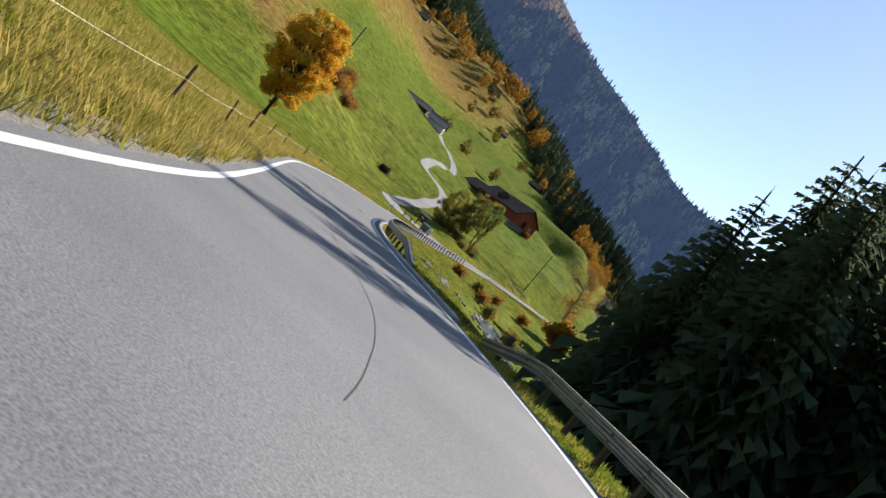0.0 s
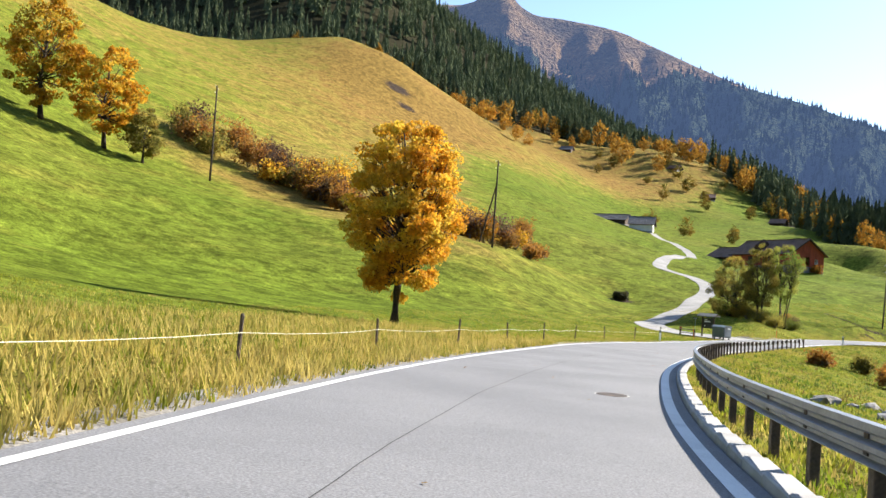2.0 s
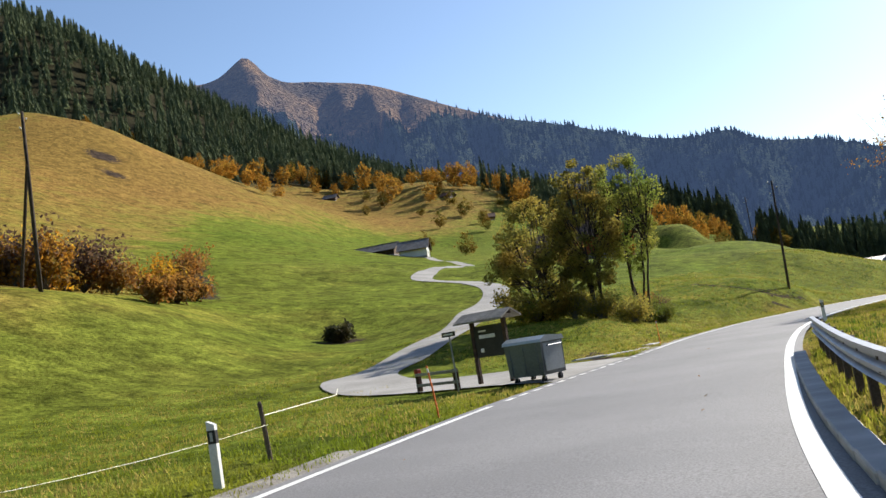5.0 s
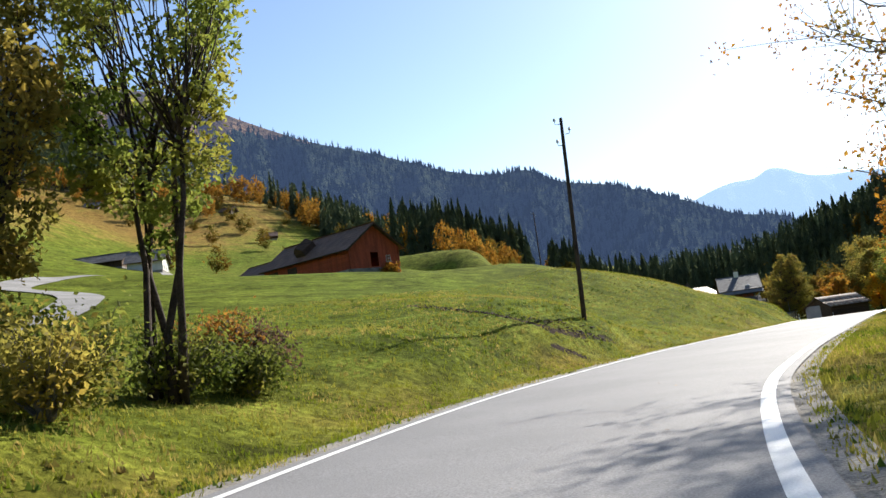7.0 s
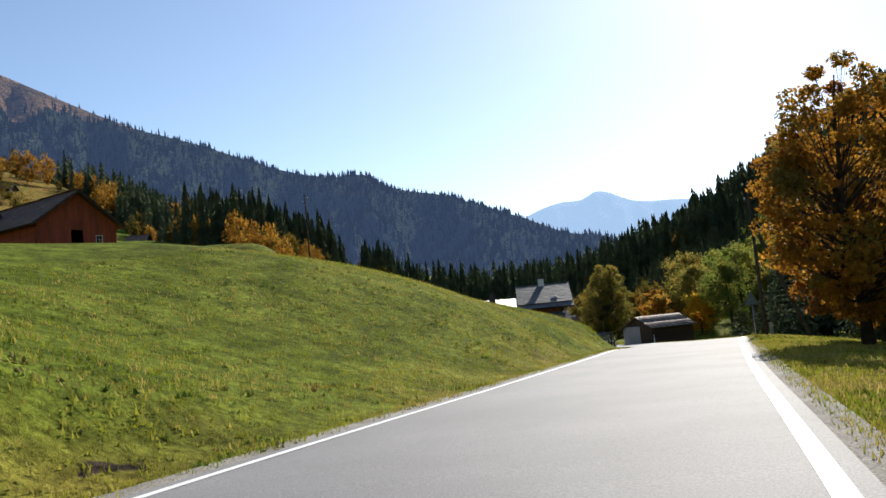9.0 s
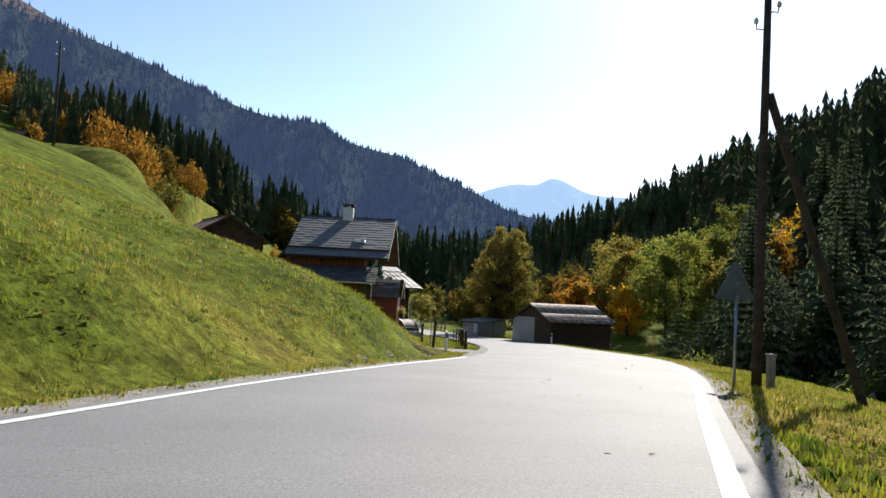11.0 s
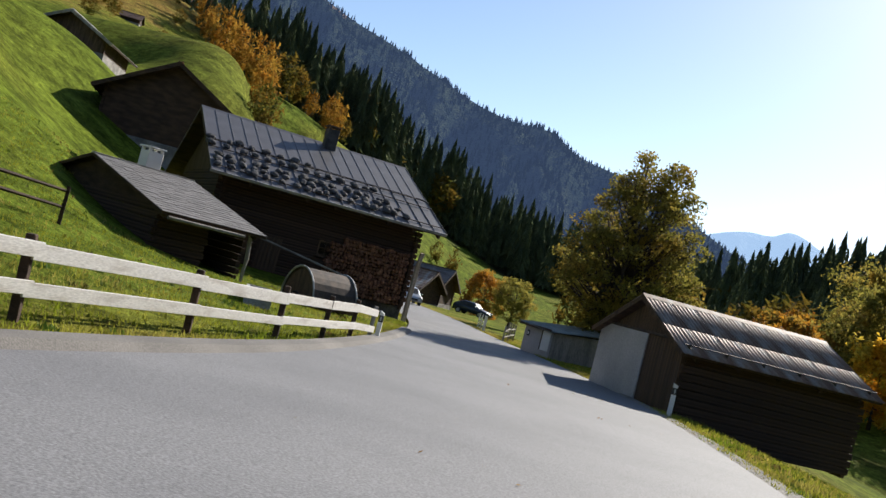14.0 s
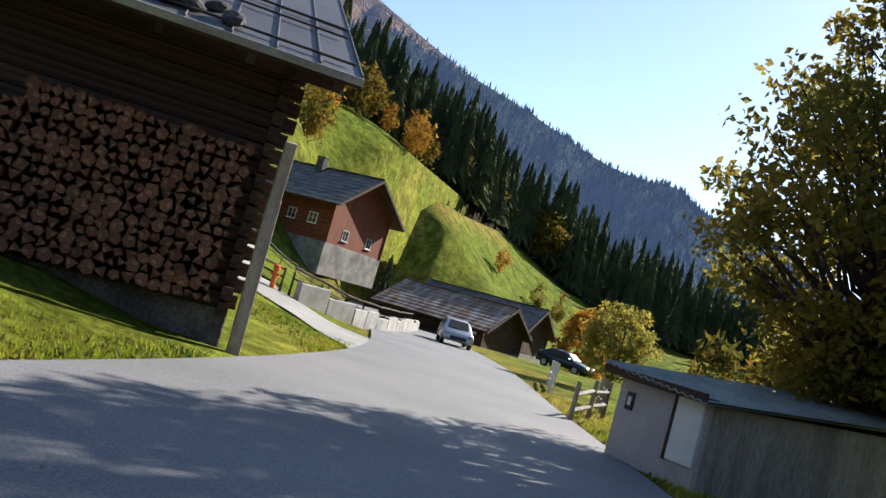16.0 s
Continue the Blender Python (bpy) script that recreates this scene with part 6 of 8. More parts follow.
def log_wall(house, p, q, z0, z1, size, mat="log", stick=0.25, seed=1):
    """Stacked squared logs from p to q, their ends standing out past the corners."""
    rng = random.Random(seed)
    p, q = Vector((*p, 0)), Vector((*q, 0))
    ln = (q - p).length
    turn = math.degrees(math.atan2((q - p).y, (q - p).x))
    me = shared("log", boxed((-0.5, -0.5, -0.47), (0.5, 0.5, 0.47), 0.08), mat)
    n = max(1, round((z1 - z0) / size))
    step = (z1 - z0) / n
    for k in range(n):
        e = stick + rng.uniform(-0.06, 0.06)
        c = (p + q) / 2
        attach("log", me, house, pose(c.x, c.y, z0 + step * (k + 0.5), rng.uniform(-0.4, 0.4), 0, turn) @ Matrix.Diagonal((ln + 2 * e, 0.2 + rng.uniform(-0.015, 0.02), step * 1.02, 1)))


def board_wall(house, x, y0, y1, z0, top, width, mat, seed=1, thick=0.035, axis="y", name="board"):
    """Upright boards across a wall, each cut at the height top(y)."""
    rng = random.Random(seed)
    me = shared(name, boxed((-0.5, -0.5, 0), (0.5, 0.5, 1), 0.03), mat)
    n = max(1, round((y1 - y0) / width))
    for k in range(n):
        a, b = y0 + (y1 - y0) * k / n, y0 + (y1 - y0) * (k + 1) / n
        c, h = (a + b) / 2, min(top(a), top(b)) - z0
        if h > 0.05:
            m = Matrix.Translation((x + rng.uniform(-0.006, 0.006), c, z0)) if axis == "y" else Matrix.Translation((c, x + rng.uniform(-0.006, 0.006), z0)) @ Matrix.Rotation(radians(90), 4, "Z")
            attach(name, me, house, m @ Matrix.Diagonal((thick, b - a - 0.008, h, 1)))


far = lambda x, y, up=0.0: (x, y, ground(x, y) + up)


# red-brown chalet with white ground floor
base = -3.15
h1 = thing("chalet", (-6.57, 228.02, base), "red-brown shingled chalet on a white plastered ground floor with green shutters", "house", turn=173)
Z = lambda z: z - base
ze, zr, w1, L1, gx = Z(0.66), Z(2.78), 4.33, 4.72, 1.1
plaster_top = Z(-0.93)
holes_low = [(1.55, 2.95, Z(-2.2), Z(-1.28)), (-3.25, -2.35, Z(-1.95), Z(-1.0))]
holes_up = [(1.75, 2.55, Z(-0.1), Z(0.9)), (-0.55, 0.2, Z(-0.06), Z(0.95)), (-2.9, -2.15, Z(-0.06), Z(0.95))]
bm = wall_holes(bmesh.new(), gx, gx + 0.32, -3.95, 3.98, -0.5, plaster_top, holes_low)
part("plinth_wall", bm, "plaster", h1, "white plastered ground floor wall")
slope1 = (zr - ze) / w1
wall_top = zr - slope1 * 3.98 - 0.16
bm = wall_holes(bmesh.new(), gx + 0.02, gx + 0.3, -3.95, 3.98, plaster_top, wall_top, holes_up)
gable_top(bm, gx + 0.02, gx + 0.3, 3.96, wall_top, zr - 0.17)
part("gable_wall", bm, "red_board", h1)
bm = wall_holes(bmesh.new(), 3.66, 3.98, gx + 0.32, L1 - 0.4, -0.5, wall_top, [], "x")
box(bm, (gx + 0.32, -3.95, -0.5), (L1 - 0.4, -3.63, wall_top))
box(bm, (L1 - 0.4, -3.95, -0.5), (L1 - 0.1, 3.98, wall_top))
gable_top(bm, L1 - 0.4, L1 - 0.1, 3.9, wall_top, zr - 0.2)
part("side_wall", bm, "red_board", h1)
# shingle cladding, left open at the windows
V, F = [], []
rng = random.Random(4)
z = plaster_top - 0.08
while z < zr - 0.35:
    half = min(3.98, (zr - 0.2 - z) / slope1)
    y = -half + rng.uniform(0, 0.05)
    while y < half - 0.12:
        ww = rng.uniform(0.11, 0.2)
        if not any(y + ww > h[0] - 0.06 and y < h[1] + 0.06 and z + 0.14 > h[2] - 0.06 and z < h[3] + 0.03 for h in holes_up):
            x0 = gx - 0.015 - rng.uniform(0, 0.012)
            b = len(V)
            zz = z - rng.uniform(0, 0.015)
            V += [(gx + 0.02, y, zz), (gx + 0.02, y + ww - 0.006, zz), (gx + 0.02, y + ww - 0.006, z + 0.17), (gx + 0.02, y, z + 0.17), (x0, y, zz), (x0, y + ww - 0.006, zz), (gx + 0.014, y + ww - 0.006, z + 0.17), (gx + 0.014, y, z + 0.17)]
            F += [(b, b + 1, b + 2, b + 3), (b + 4, b + 7, b + 6, b + 5), (b, b + 4, b + 5, b + 1), (b + 1, b + 5, b + 6, b + 2), (b + 2, b + 6, b + 7, b + 3), (b + 3, b + 7, b + 4, b)]
        y += ww
    z += 0.135
attach("shingle_cladding", mesh_of("shingle_cladding", V, F, "red_shingle"), h1, None, "rows of red-brown wall shingles")["kind"] = "stuff"
for k, h in enumerate(holes_up):
    window(h1, gx - 0.03, (h[0] + h[1]) / 2, h[2], h[1] - h[0], h[3] - h[2], shutters=(1, -1), curtain=k == 2)
window(h1, gx + 0.02, 2.25, holes_low[0][2], 1.4, 0.92, bars=(4, 2), shutters=(1,), open_angle=8)
window(h1, gx + 0.02, -2.8, holes_low[1][2], 0.9, 0.95, shutters=(-1,), curtain=True, open_angle=8)
roof_slab(h1, L1, w1, ze, zr, "dark_wood", 0.13)
m, s = slope_frame(L1, w1, ze, zr, 1)
courses(h1, m, L1, s, 0.3, 0.3, "slate", "roof_slate", seed=3)
m2, s = slope_frame(L1, w1, ze, zr, -1)
courses(h1, m2, L1, s, 0.3, 0.3, "slate", "roof_slate", seed=5, joined=True)
for side in (1, -1):
    m, s = slope_frame(L1, w1, ze, zr, side)
    e = L1 if side > 0 else 0
    lo, hi = (e - 0.0, e + 0.03) if side > 0 else (-0.03, 0.0)
    part("verge_board", boxed((lo, -0.02, -0.1), (hi, s, 0.03), 0.006, m), "weathered", h1, "pale weathered verge board")
part("ridge_cap", prism(bmesh.new(), [(-0.03, -0.16, zr - 0.045), (-0.03, 0, zr + 0.035), (-0.03, 0.16, zr - 0.045), (-0.03, 0, zr - 0.01)], (L1 + 0.03, 0, 0)), "slate", h1)
m, s = slope_frame(L1, w1, ze, zr, 1)
sk = part("skylight", boxed((3.0, 1.6, 0.02), (3.5, 2.0, 0.09), 0.01, m), "pale_metal", h1, "small metal-framed skylight")
part("pane", boxed((3.05, 1.65, 0.09), (3.45, 1.95, 0.1), 0, m), "glass", sk)
part("snow_guard", boxed((0, 0.75, 0.02), (L1, 0.78, 0.12), 0.0, m), "rust_steel", h1)
chimney(h1, 2.4, 0.1, zr - 0.4, Z(3.28), 0.5, 0.5, "plaster", "rust_steel")
for k in range(7):
    a = (k + 0.5) / 7 * (L1 - 0.2)
    part("rafter_tail", boxed((a, -0.02, -0.3), (a + 0.1, 0.5, -0.13), 0.01, m), "dark_wood", h1)
gutter(h1, (0.1, w1 + 0.06, ze - 0.02), (L1, w1 + 0.06, ze - 0.02), 0.07, "dark_wood")
bm = tube(bmesh.new(), [(0.5, w1 + 0.06, ze - 0.08), (0.52, w1 + 0.05, ze - 0.25), (0.9, 4.06, ze - 0.55), (0.95, 4.06, ze - 0.8), (0.95, 4.06, Z(-2.9))], 0.045, 8)
part("downpipe", bm, "bin_light", h1, "grey metal downpipe at the corner")
# porch
px0, py = -0.3, 1.22
pzr, pze = Z(-0.2), Z(-0.98)
bm = bmesh.new()
box(bm, (px0, 1.12, -0.4), (gx, py, pze + 0.04))
box(bm, (px0, -py, -0.4), (gx, -1.12, pze + 0.04))
wall_holes(bm, px0, px0 + 0.1, -1.12, 1.12, Z(-2.82), pze + 0.05, [(-0.85, 0.0, Z(-1.82), Z(-1.1))])
gable_top(bm, px0, px0 + 0.1, 1.15, pze + 0.05, pzr - 0.06)
porch = part("porch", bm, "red_board", h1, "boarded red-brown porch with a small gable roof")
part("porch_plinth", boxed((px0 - 0.02, -1.24, -0.5), (px0 + 0.13, 1.24, Z(-2.82)), 0.01), "concrete", porch)
board_wall(porch, py + 0.018, px0, gx, 0.0, lambda a: pze + 0.02, 0.14, "red_board", 7, axis="x")
board_wall(porch, px0 - 0.018, 0.06, py, Z(-2.8), lambda a: pzr - 0.1 - abs(a) * 0.64, 0.14, "red_board", 8)
board_wall(porch, px0 - 0.018, -py, -0.9, Z(-2.8), lambda a: pzr - 0.1 - abs(a) * 0.64, 0.14, "red_board", 9)
for side in (1, -1):
    pm, ps = slope_frame(1.5, 1.42, pze - 0.12, pzr, side)
    pm = Matrix.Translation((px0 - 0.25, 0, 0)) @ pm
    part("porch_roof", boxed((0, 0, -0.07), (1.34, ps, 0), 0, pm), "dark_wood", porch)
    courses(porch, pm, 1.34, ps, 0.22, 0.24, "grey_shingle", seed=11 + side, joined=True)
    part("porch_verge", boxed((1.5, 0, -0.1) if side > 0 else (-0.02, 0, -0.1), (1.52, ps, 0.03) if side > 0 else (0.0, ps, 0.03), 0, pm), "weathered", porch)
window(h1, px0 - 0.02, -0.42, Z(-1.82), 0.85, 0.72, bars=(2, 2))
# flower box
bm = boxed((px0 - 0.32, -0.9, Z(-2.1)), (px0 - 0.1, 0.06, Z(-1.9)), 0.01)
fb = tagged(new("flower_box", shared("flower_box", bm, "plank")), "wooden window box full of red flowers", "flower box")
fb.matrix_world = h1.matrix_world.copy()
for nm, mat, n, sz in (("foliage", "green_leaf", 500, 0.05), ("blossom", "petal", 160, 0.035)):
    V, F = [], []
    r = random.Random(9)
    for k in range(n):
        c = Vector((px0 - 0.2 + r.gauss(0, 0.09), r.uniform(-0.95, 0.1), Z(-1.85) + abs(r.gauss(0, 0.12)) + (0.04 if nm == "blossom" else -0.06)))
        t = Matrix.Translation(c) @ pose(0, 0, 0, r.uniform(0, 360), r.uniform(0, 360), r.uniform(0, 360))
        b = len(V)
        V += [t @ Vector(p) for p in ((-sz, 0, 0), (0, -sz * 0.6, 0.01), (sz, 0, 0), (0, sz * 0.6, 0.01))]
        F.append((b, b + 1, b + 2, b + 3))
    attach(nm, mesh_of(nm, V, F, mat), fb)["kind"] = "stuff"
# lean-to on the south wall
bm = bmesh.new()
wall_holes(bm, 5.0, 5.14, 0.7, 4.6, -0.6, Z(-0.5), [(1.25, 2.5, -0.6, Z(-1.22))], "x")
prism(bm, [(0.7, 3.99, -0.6), (0.7, 5.0, -0.6), (0.7, 5.0, Z(-0.5)), (0.7, 3.99, Z(0.1))], (0.12, 0, 0))
prism(bm, [(4.48, 3.99, -0.6), (4.48, 5.0, -0.6), (4.48, 5.0, Z(-0.5)), (4.48, 3.99, Z(0.1))], (0.12, 0, 0))
lean = part("lean_to", bm, "red_board", h1, "red-brown lean-to store with wooden doors")
board_wall(lean, 5.07, 1.26, 2.49, -0.4, lambda a: Z(-1.24), 0.18, "red_board", 17, axis="x", name="door_board")
board_wall(lean, 5.16, 0.72, 1.24, -0.5, lambda a: Z(-0.55), 0.16, "plank", 18, axis="x")
board_wall(lean, 5.16, 2.51, 4.58, -0.5, lambda a: Z(-0.55), 0.16, "plank", 19, axis="x")
lm, ls = slope_frame(4.4, 1.5, Z(-0.45), Z(0.25), 1)
lm = Matrix.Translation((0.45, 4.0, 0)) @ lm
part("lean_to_roof", boxed((0, 0, -0.08), (4.4, ls, 0), 0, lm), "dark_wood", lean)
courses(lean, lm, 4.4, ls, 0.25, 0.28, "roof_stone", seed=21, joined=True)
gutter(lean, (0.42, 5.56, Z(-0.46)), (4.9, 5.56, Z(-0.46)), 0.06, "white_paint")
part("corner_post", boxed((0.62, 4.9, -0.5), (0.78, 5.2, Z(-0.55)), 0.01), "dark_wood", lean)
mb = thing("mailbox", h1.matrix_world @ Vector((0.68, 3.2, Z(-2.05))), "grey metal mailbox on the chalet wall", "mailbox", turn=173)
part("mailbox_body", boxed((-0.12, -0.16, 0), (0.1, 0.16, 0.3), 0.02), "bin_light", mb)
part("flap", boxed((-0.135, -0.14, 0.2), (-0.121, 0.14, 0.27), 0.004), "bin_grey", mb)
# bench with flower pots beside the porch
bench = thing("bench", h1.matrix_world @ Vector((0.4, -2.7, Z(-3.0))), "low white-topped bench against the chalet wall", "bench", turn=173)
part("seat", boxed((-0.2, -0.75, 0.36), (0.2, 0.75, 0.41), 0.01), "white_paint", bench)
for a in (-0.6, 0.6):
    part("leg", boxed((-0.15, a - 0.04, -0.2), (0.15, a + 0.04, 0.36), 0.01), "dark_wood", bench)
for k, a in enumerate((-0.5, -0.15, 0.2, 0.52)):
    pot = thing("flower_pot", bench.matrix_world @ Vector((0, a, 0.412)), "small pot with a plant on the bench", "flower pot", "pots on the bench")
    part("pot", tube(bmesh.new(), [(0, 0, 0), (0, 0, 0.14), (0, 0, 0.16)], [0.06, 0.085, 0.09], 10), "petal" if k % 2 else "concrete", pot)
    bm = bmesh.new()
    for j in range(10):
        t = 2.4 * j
        tube(bm, [(0, 0, 0.14), (0.05 * math.cos(t), 0.05 * math.sin(t), 0.22), (0.11 * math.cos(t), 0.11 * math.sin(t), 0.24)], [0.012, 0.01, 0.003], 4)
    part("plant", bm, "green_leaf", pot)
for k in range(9):
    a = h1.matrix_world @ Vector((1.0 + 0.33 * (k % 5) + 0.1 * (k // 5), 5.75 + 0.35 * (k // 5), 0))
    st = tagged(new("stone", shared("stone", tube(bmesh.new(), [(0, 0, -0.15), (0, 0, 0.02), (0.01, 0, 0.16), (0, 0, 0.2)], [0.13, 0.17, 0.13, 0.05], 8), "rock")), "pale rounded stone beside the lean-to wall", "stone", "stones by the wall")
    st.matrix_world = pose(a.x, a.y, ground(a.x, a.y), 12 * math.sin(k), 9 * math.cos(3 * k), 70 * k)

# log barn-house with a stone-weighted metal roof
base = -4.75
h2 = thing("log_house", (-5.14, 275.61, base), "dark log house under a metal roof weighted with stones", "house", turn=212.7)
Z = lambda z: z - base
w2, L2, ze, zr = 7.24, 11.18, Z(-0.35), Z(2.89)
sl = (zr - ze) / w2
wy = 6.0
wt2 = zr - sl * wy - 0.2
part("plinth", boxed((0.85, wy - 0.35, -0.8), (10.3, wy + 0.12, 0.55), 0.02), "plinth_stone", h2, "rough stone plinth under the log wall")
log_wall(h2, (0.95, wy), (10.3, wy), 0.55, wt2, 0.26, seed=31)
log_wall(h2, (0.95, wy), (0.95, -wy), 0.42, wt2, 0.26, seed=32)
log_wall(h2, (10.3, wy), (10.3, -wy), 0.3, wt2, 0.3, seed=33)
part("back_wall", boxed((0.9, -wy - 0.1, -0.8), (10.4, -wy + 0.12, wt2)), "log", h2)
for x in (0.9, 10.2):
    part("gable_wall", gable_top(bmesh.new(), x, x + 0.16, wy, wt2, zr - 0.22), "log", h2)
for x in (0.86, 10.4):
    board_wall(h2, x, -wy + 0.1, wy - 0.1, wt2 - 0.1, lambda a: zr - 0.25 - sl * abs(a), 0.24, "plank", int(x), name="gable_board")
roof_slab(h2, L2, w2, ze, zr, "dark_wood", 0.16)
for side in (1, -1):
    m, s = slope_frame(L2, w2, ze, zr, side)
    n, mid = 17, s * 0.47
    pm1 = shared("roof_panel", boxed((0.006, 0, 0.004), (L2 / n - 0.006, mid + 0.08, 0.014), 0), "roof_metal")
    pm2 = shared("roof_panel", boxed((0.006, mid, 0.02), (L2 / n - 0.006, s - 0.01, 0.03), 0), "roof_metal")
    seam = shared("seam", boxed((-0.014, 0, 0.0), (0.014, s - 0.01, 0.055), 0.005), "roof_metal")
    for k in range(n):
        q = m @ Matrix.Translation((L2 / n * k, 0, 0))
        attach("roof_panel", pm1, h2, q @ Matrix.Rotation(radians(0.12 * math.sin(k * 2.3)), 4, "X"))
        attach("roof_panel", pm2, h2, q)
    for k in range(n + 1):
        attach("seam", seam, h2, m @ Matrix.Translation((min(max(L2 / n * k, 0.015), L2 - 0.015), 0, 0)))
    part("lap_joint", boxed((0, mid - 0.012, 0.014), (L2, mid + 0.03, 0.045), 0, m), "roof_metal", h2)
    part("eave_strip", boxed((-0.02, -0.05, -0.1), (L2 + 0.02, -0.002, 0.02), 0.005, m), "pale_metal", h2, "pale metal eave strip")
    for v in (0.42, s * 0.32, s * 0.43):
        part("snow_rail", boxed((0.1, v, 0.06), (L2 - 0.1, v + 0.04, 0.1), 0.008, m), "rust_steel", h2)
part("ridge_cap", prism(bmesh.new(), [(-0.02, -0.2, zr - 0.05), (-0.02, 0, zr + 0.06), (-0.02, 0.2, zr - 0.05), (-0.02, 0, zr)], (L2 + 0.04, 0, 0)), "roof_metal", h2)
m, s = slope_frame(L2, w2, ze, zr, 1)
rng = random.Random(12)
shapes = []
for k in range(4):
    bm = bmesh.new()
    bmesh.ops.create_icosphere(bm, subdivisions=2, radius=1)
    for v in bm.verts:
        d = 1 + 0.3 * noise.noise(v.co * 1.3 + Vector((k * 5, 0, 0)))
        v.co = Vector((v.co.x * d, v.co.y * 0.8 * d, v.co.z * 0.5 * d))
    shapes.append(shared("roof_stone", bm, "roof_stone"))
for row, (v, n, lo, hi) in enumerate(((0.62, 17, 2.0, 10.8), (1.15, 17, 2.2, 10.9), (1.75, 16, 2.6, 10.9), (s * 0.32 + 0.3, 14, 3.0, 10.9), (s * 0.43 + 0.28, 8, 6.5, 10.9))):
    for k in range(n):
        x = lo + (hi - lo) * (k + rng.uniform(-0.32, 0.32)) / (n - 1)
        r = rng.uniform(0.17, 0.27)
        attach("roof_stone", rng.choice(shapes), h2, m @ Matrix.Translation((L2 - x, v + rng.uniform(-0.08, 0.12), r * 0.42 + 0.02)) @ pose(0, 0, 0, rng.uniform(-10, 10), rng.uniform(-10, 10), rng.uniform(0, 360)) @ Matrix.Scale(r, 4))
chimney(h2, 4.6, 0.5, zr - 0.6, zr + 0.75, 0.6, 0.6, "roof_stone", "rust_steel")
for k in range(9):
    a = 0.4 + k * 1.3
    part("rafter", boxed((a, 0.0, -0.32), (a + 0.13, 1.9, -0.16), 0.01, m), "dark_wood", h2)
part("eave_beam", boxed((0.1, 0.9, -0.52), (L2 - 0.1, 1.08, -0.32), 0.015, m), "log", h2)
post = bmesh.new()
box(post, (-0.1, -0.09, 0.0), (0.1, 0.09, 2.55), 0.012, Matrix.Translation((0.62, wy + 0.22, -0.15)) @ pose(0, 0, 0, -4, 1, 0))
corner = part("corner_post", post, "pale_post", h2, "pale weathered squared corner post")
part("bracket", boxed((-0.09, -0.08, 0.0), (0.09, 0.08, 1.0), 0.012, Matrix.Translation((0.66, wy + 0.36, 2.3)) @ pose(0, 0, 0, -14, 1, 0)), "pale_post", corner)
# small dark window and door on the near wall
window(h2, 5.2, wy + 0.13, 2.0, 0.7, 0.7, face=1, bars=(2, 2), frame_mat="plank", axis="x")
board_wall(h2, wy + 0.14, 7.2, 8.3, 0.3, lambda a: 2.3, 0.2, "plank", 44, axis="x", name="door_board")
stack = thing("firewood_stack", h2.matrix_world @ Vector((1.1, wy + 0.14, 0.6)), "tall stack of split reddish firewood against the log wall", "firewood", turn=212.7)
rng = random.Random(14)
splits = []
for k in range(5):
    n = (3, 4, 5, 3, 6)[k]
    ring = [(0.5 * math.cos(6.283 * j / n + 0.4 * k) * rng.uniform(0.75, 1.1), 0.5 * math.sin(6.283 * j / n + 0.4 * k) * rng.uniform(0.75, 1.1)) for j in range(n)]
    splits.append(shared("split_log", prism(bmesh.new(), [(x, 0.0, z) for x, z in ring], (0, 0.3, 0)), "firewood"))
z, row = 0.08, 0
while z < 2.55:
    x = 0.05 + 0.06 * (row % 2)
    while x < 3.9:
        d = rng.uniform(0.13, 0.22)
        if not (x > 3.2 and z > 2.2):
            attach("split_log", rng.choice(splits), stack, Matrix.Translation((x + d / 2, rng.uniform(-0.03, 0.04), z + rng.uniform(-0.02, 0.02))) @ Matrix.Rotation(rng.uniform(0, 6.28), 4, "Y") @ Matrix.Diagonal((d * 1.25, 1, d * 1.15, 1)))
        x += d
    z += 0.165
    row += 1
plank = tagged(new("plank"), "long grey gutter plank leaning under the eave", "plank")
attach_to = h2.matrix_world
plank.matrix_world = attach_to @ Matrix.Translation((6.0, wy + 0.95, 0))
a, b = Vector((3.6, 0.25, 2.75)), Vector((-1.6, 0.1, 1.2))
part("trough_board", tube(bmesh.new(), [a - Vector((0, 0, 0.4)), b + Vector((0, 0, 0.2))], 0.05, 6), "weathered", plank)

# small shingle-roofed hut
base = -4.1
h3 = thing("hut", (-12.6, 257.9, base), "small dark log hut under a grey shingle roof", "hut", turn=57)
Z = lambda z: z - base
w3, L3, ze, zr = 5.3, 4.2, Z(-2.5), Z(-1.12)
roof_slab(h3, L3, w3, ze, zr, "dark_wood", 0.09)
for side in (1, -1):
    m, s = slope_frame(L3, w3, ze, zr, side)
    courses(h3, m, L3, s, 0.27, 0.37, "grey_shingle", "roof_shingle", seed=51 + side, joined=side > 0)
    for k in range(7):
        a = 0.15 + k * 0.6
        part("rafter_tail", boxed((a, 0.0, -0.22), (a + 0.09, 0.7, -0.092), 0.008, m), "dark_wood", h3)
    if side < 0:
        part("gutter_log", tube(bmesh.new(), [m @ Vector((0.2, -0.1, -0.12)), m @ Vector((3.2, -0.12, -0.14))], 0.06, 7), "weathered", h3, "pale hollowed gutter log")
part("ridge_board", boxed((0.0, -0.1, zr - 0.02), (L3, 0.12, zr + 0.05), 0.01), "weathered", h3)
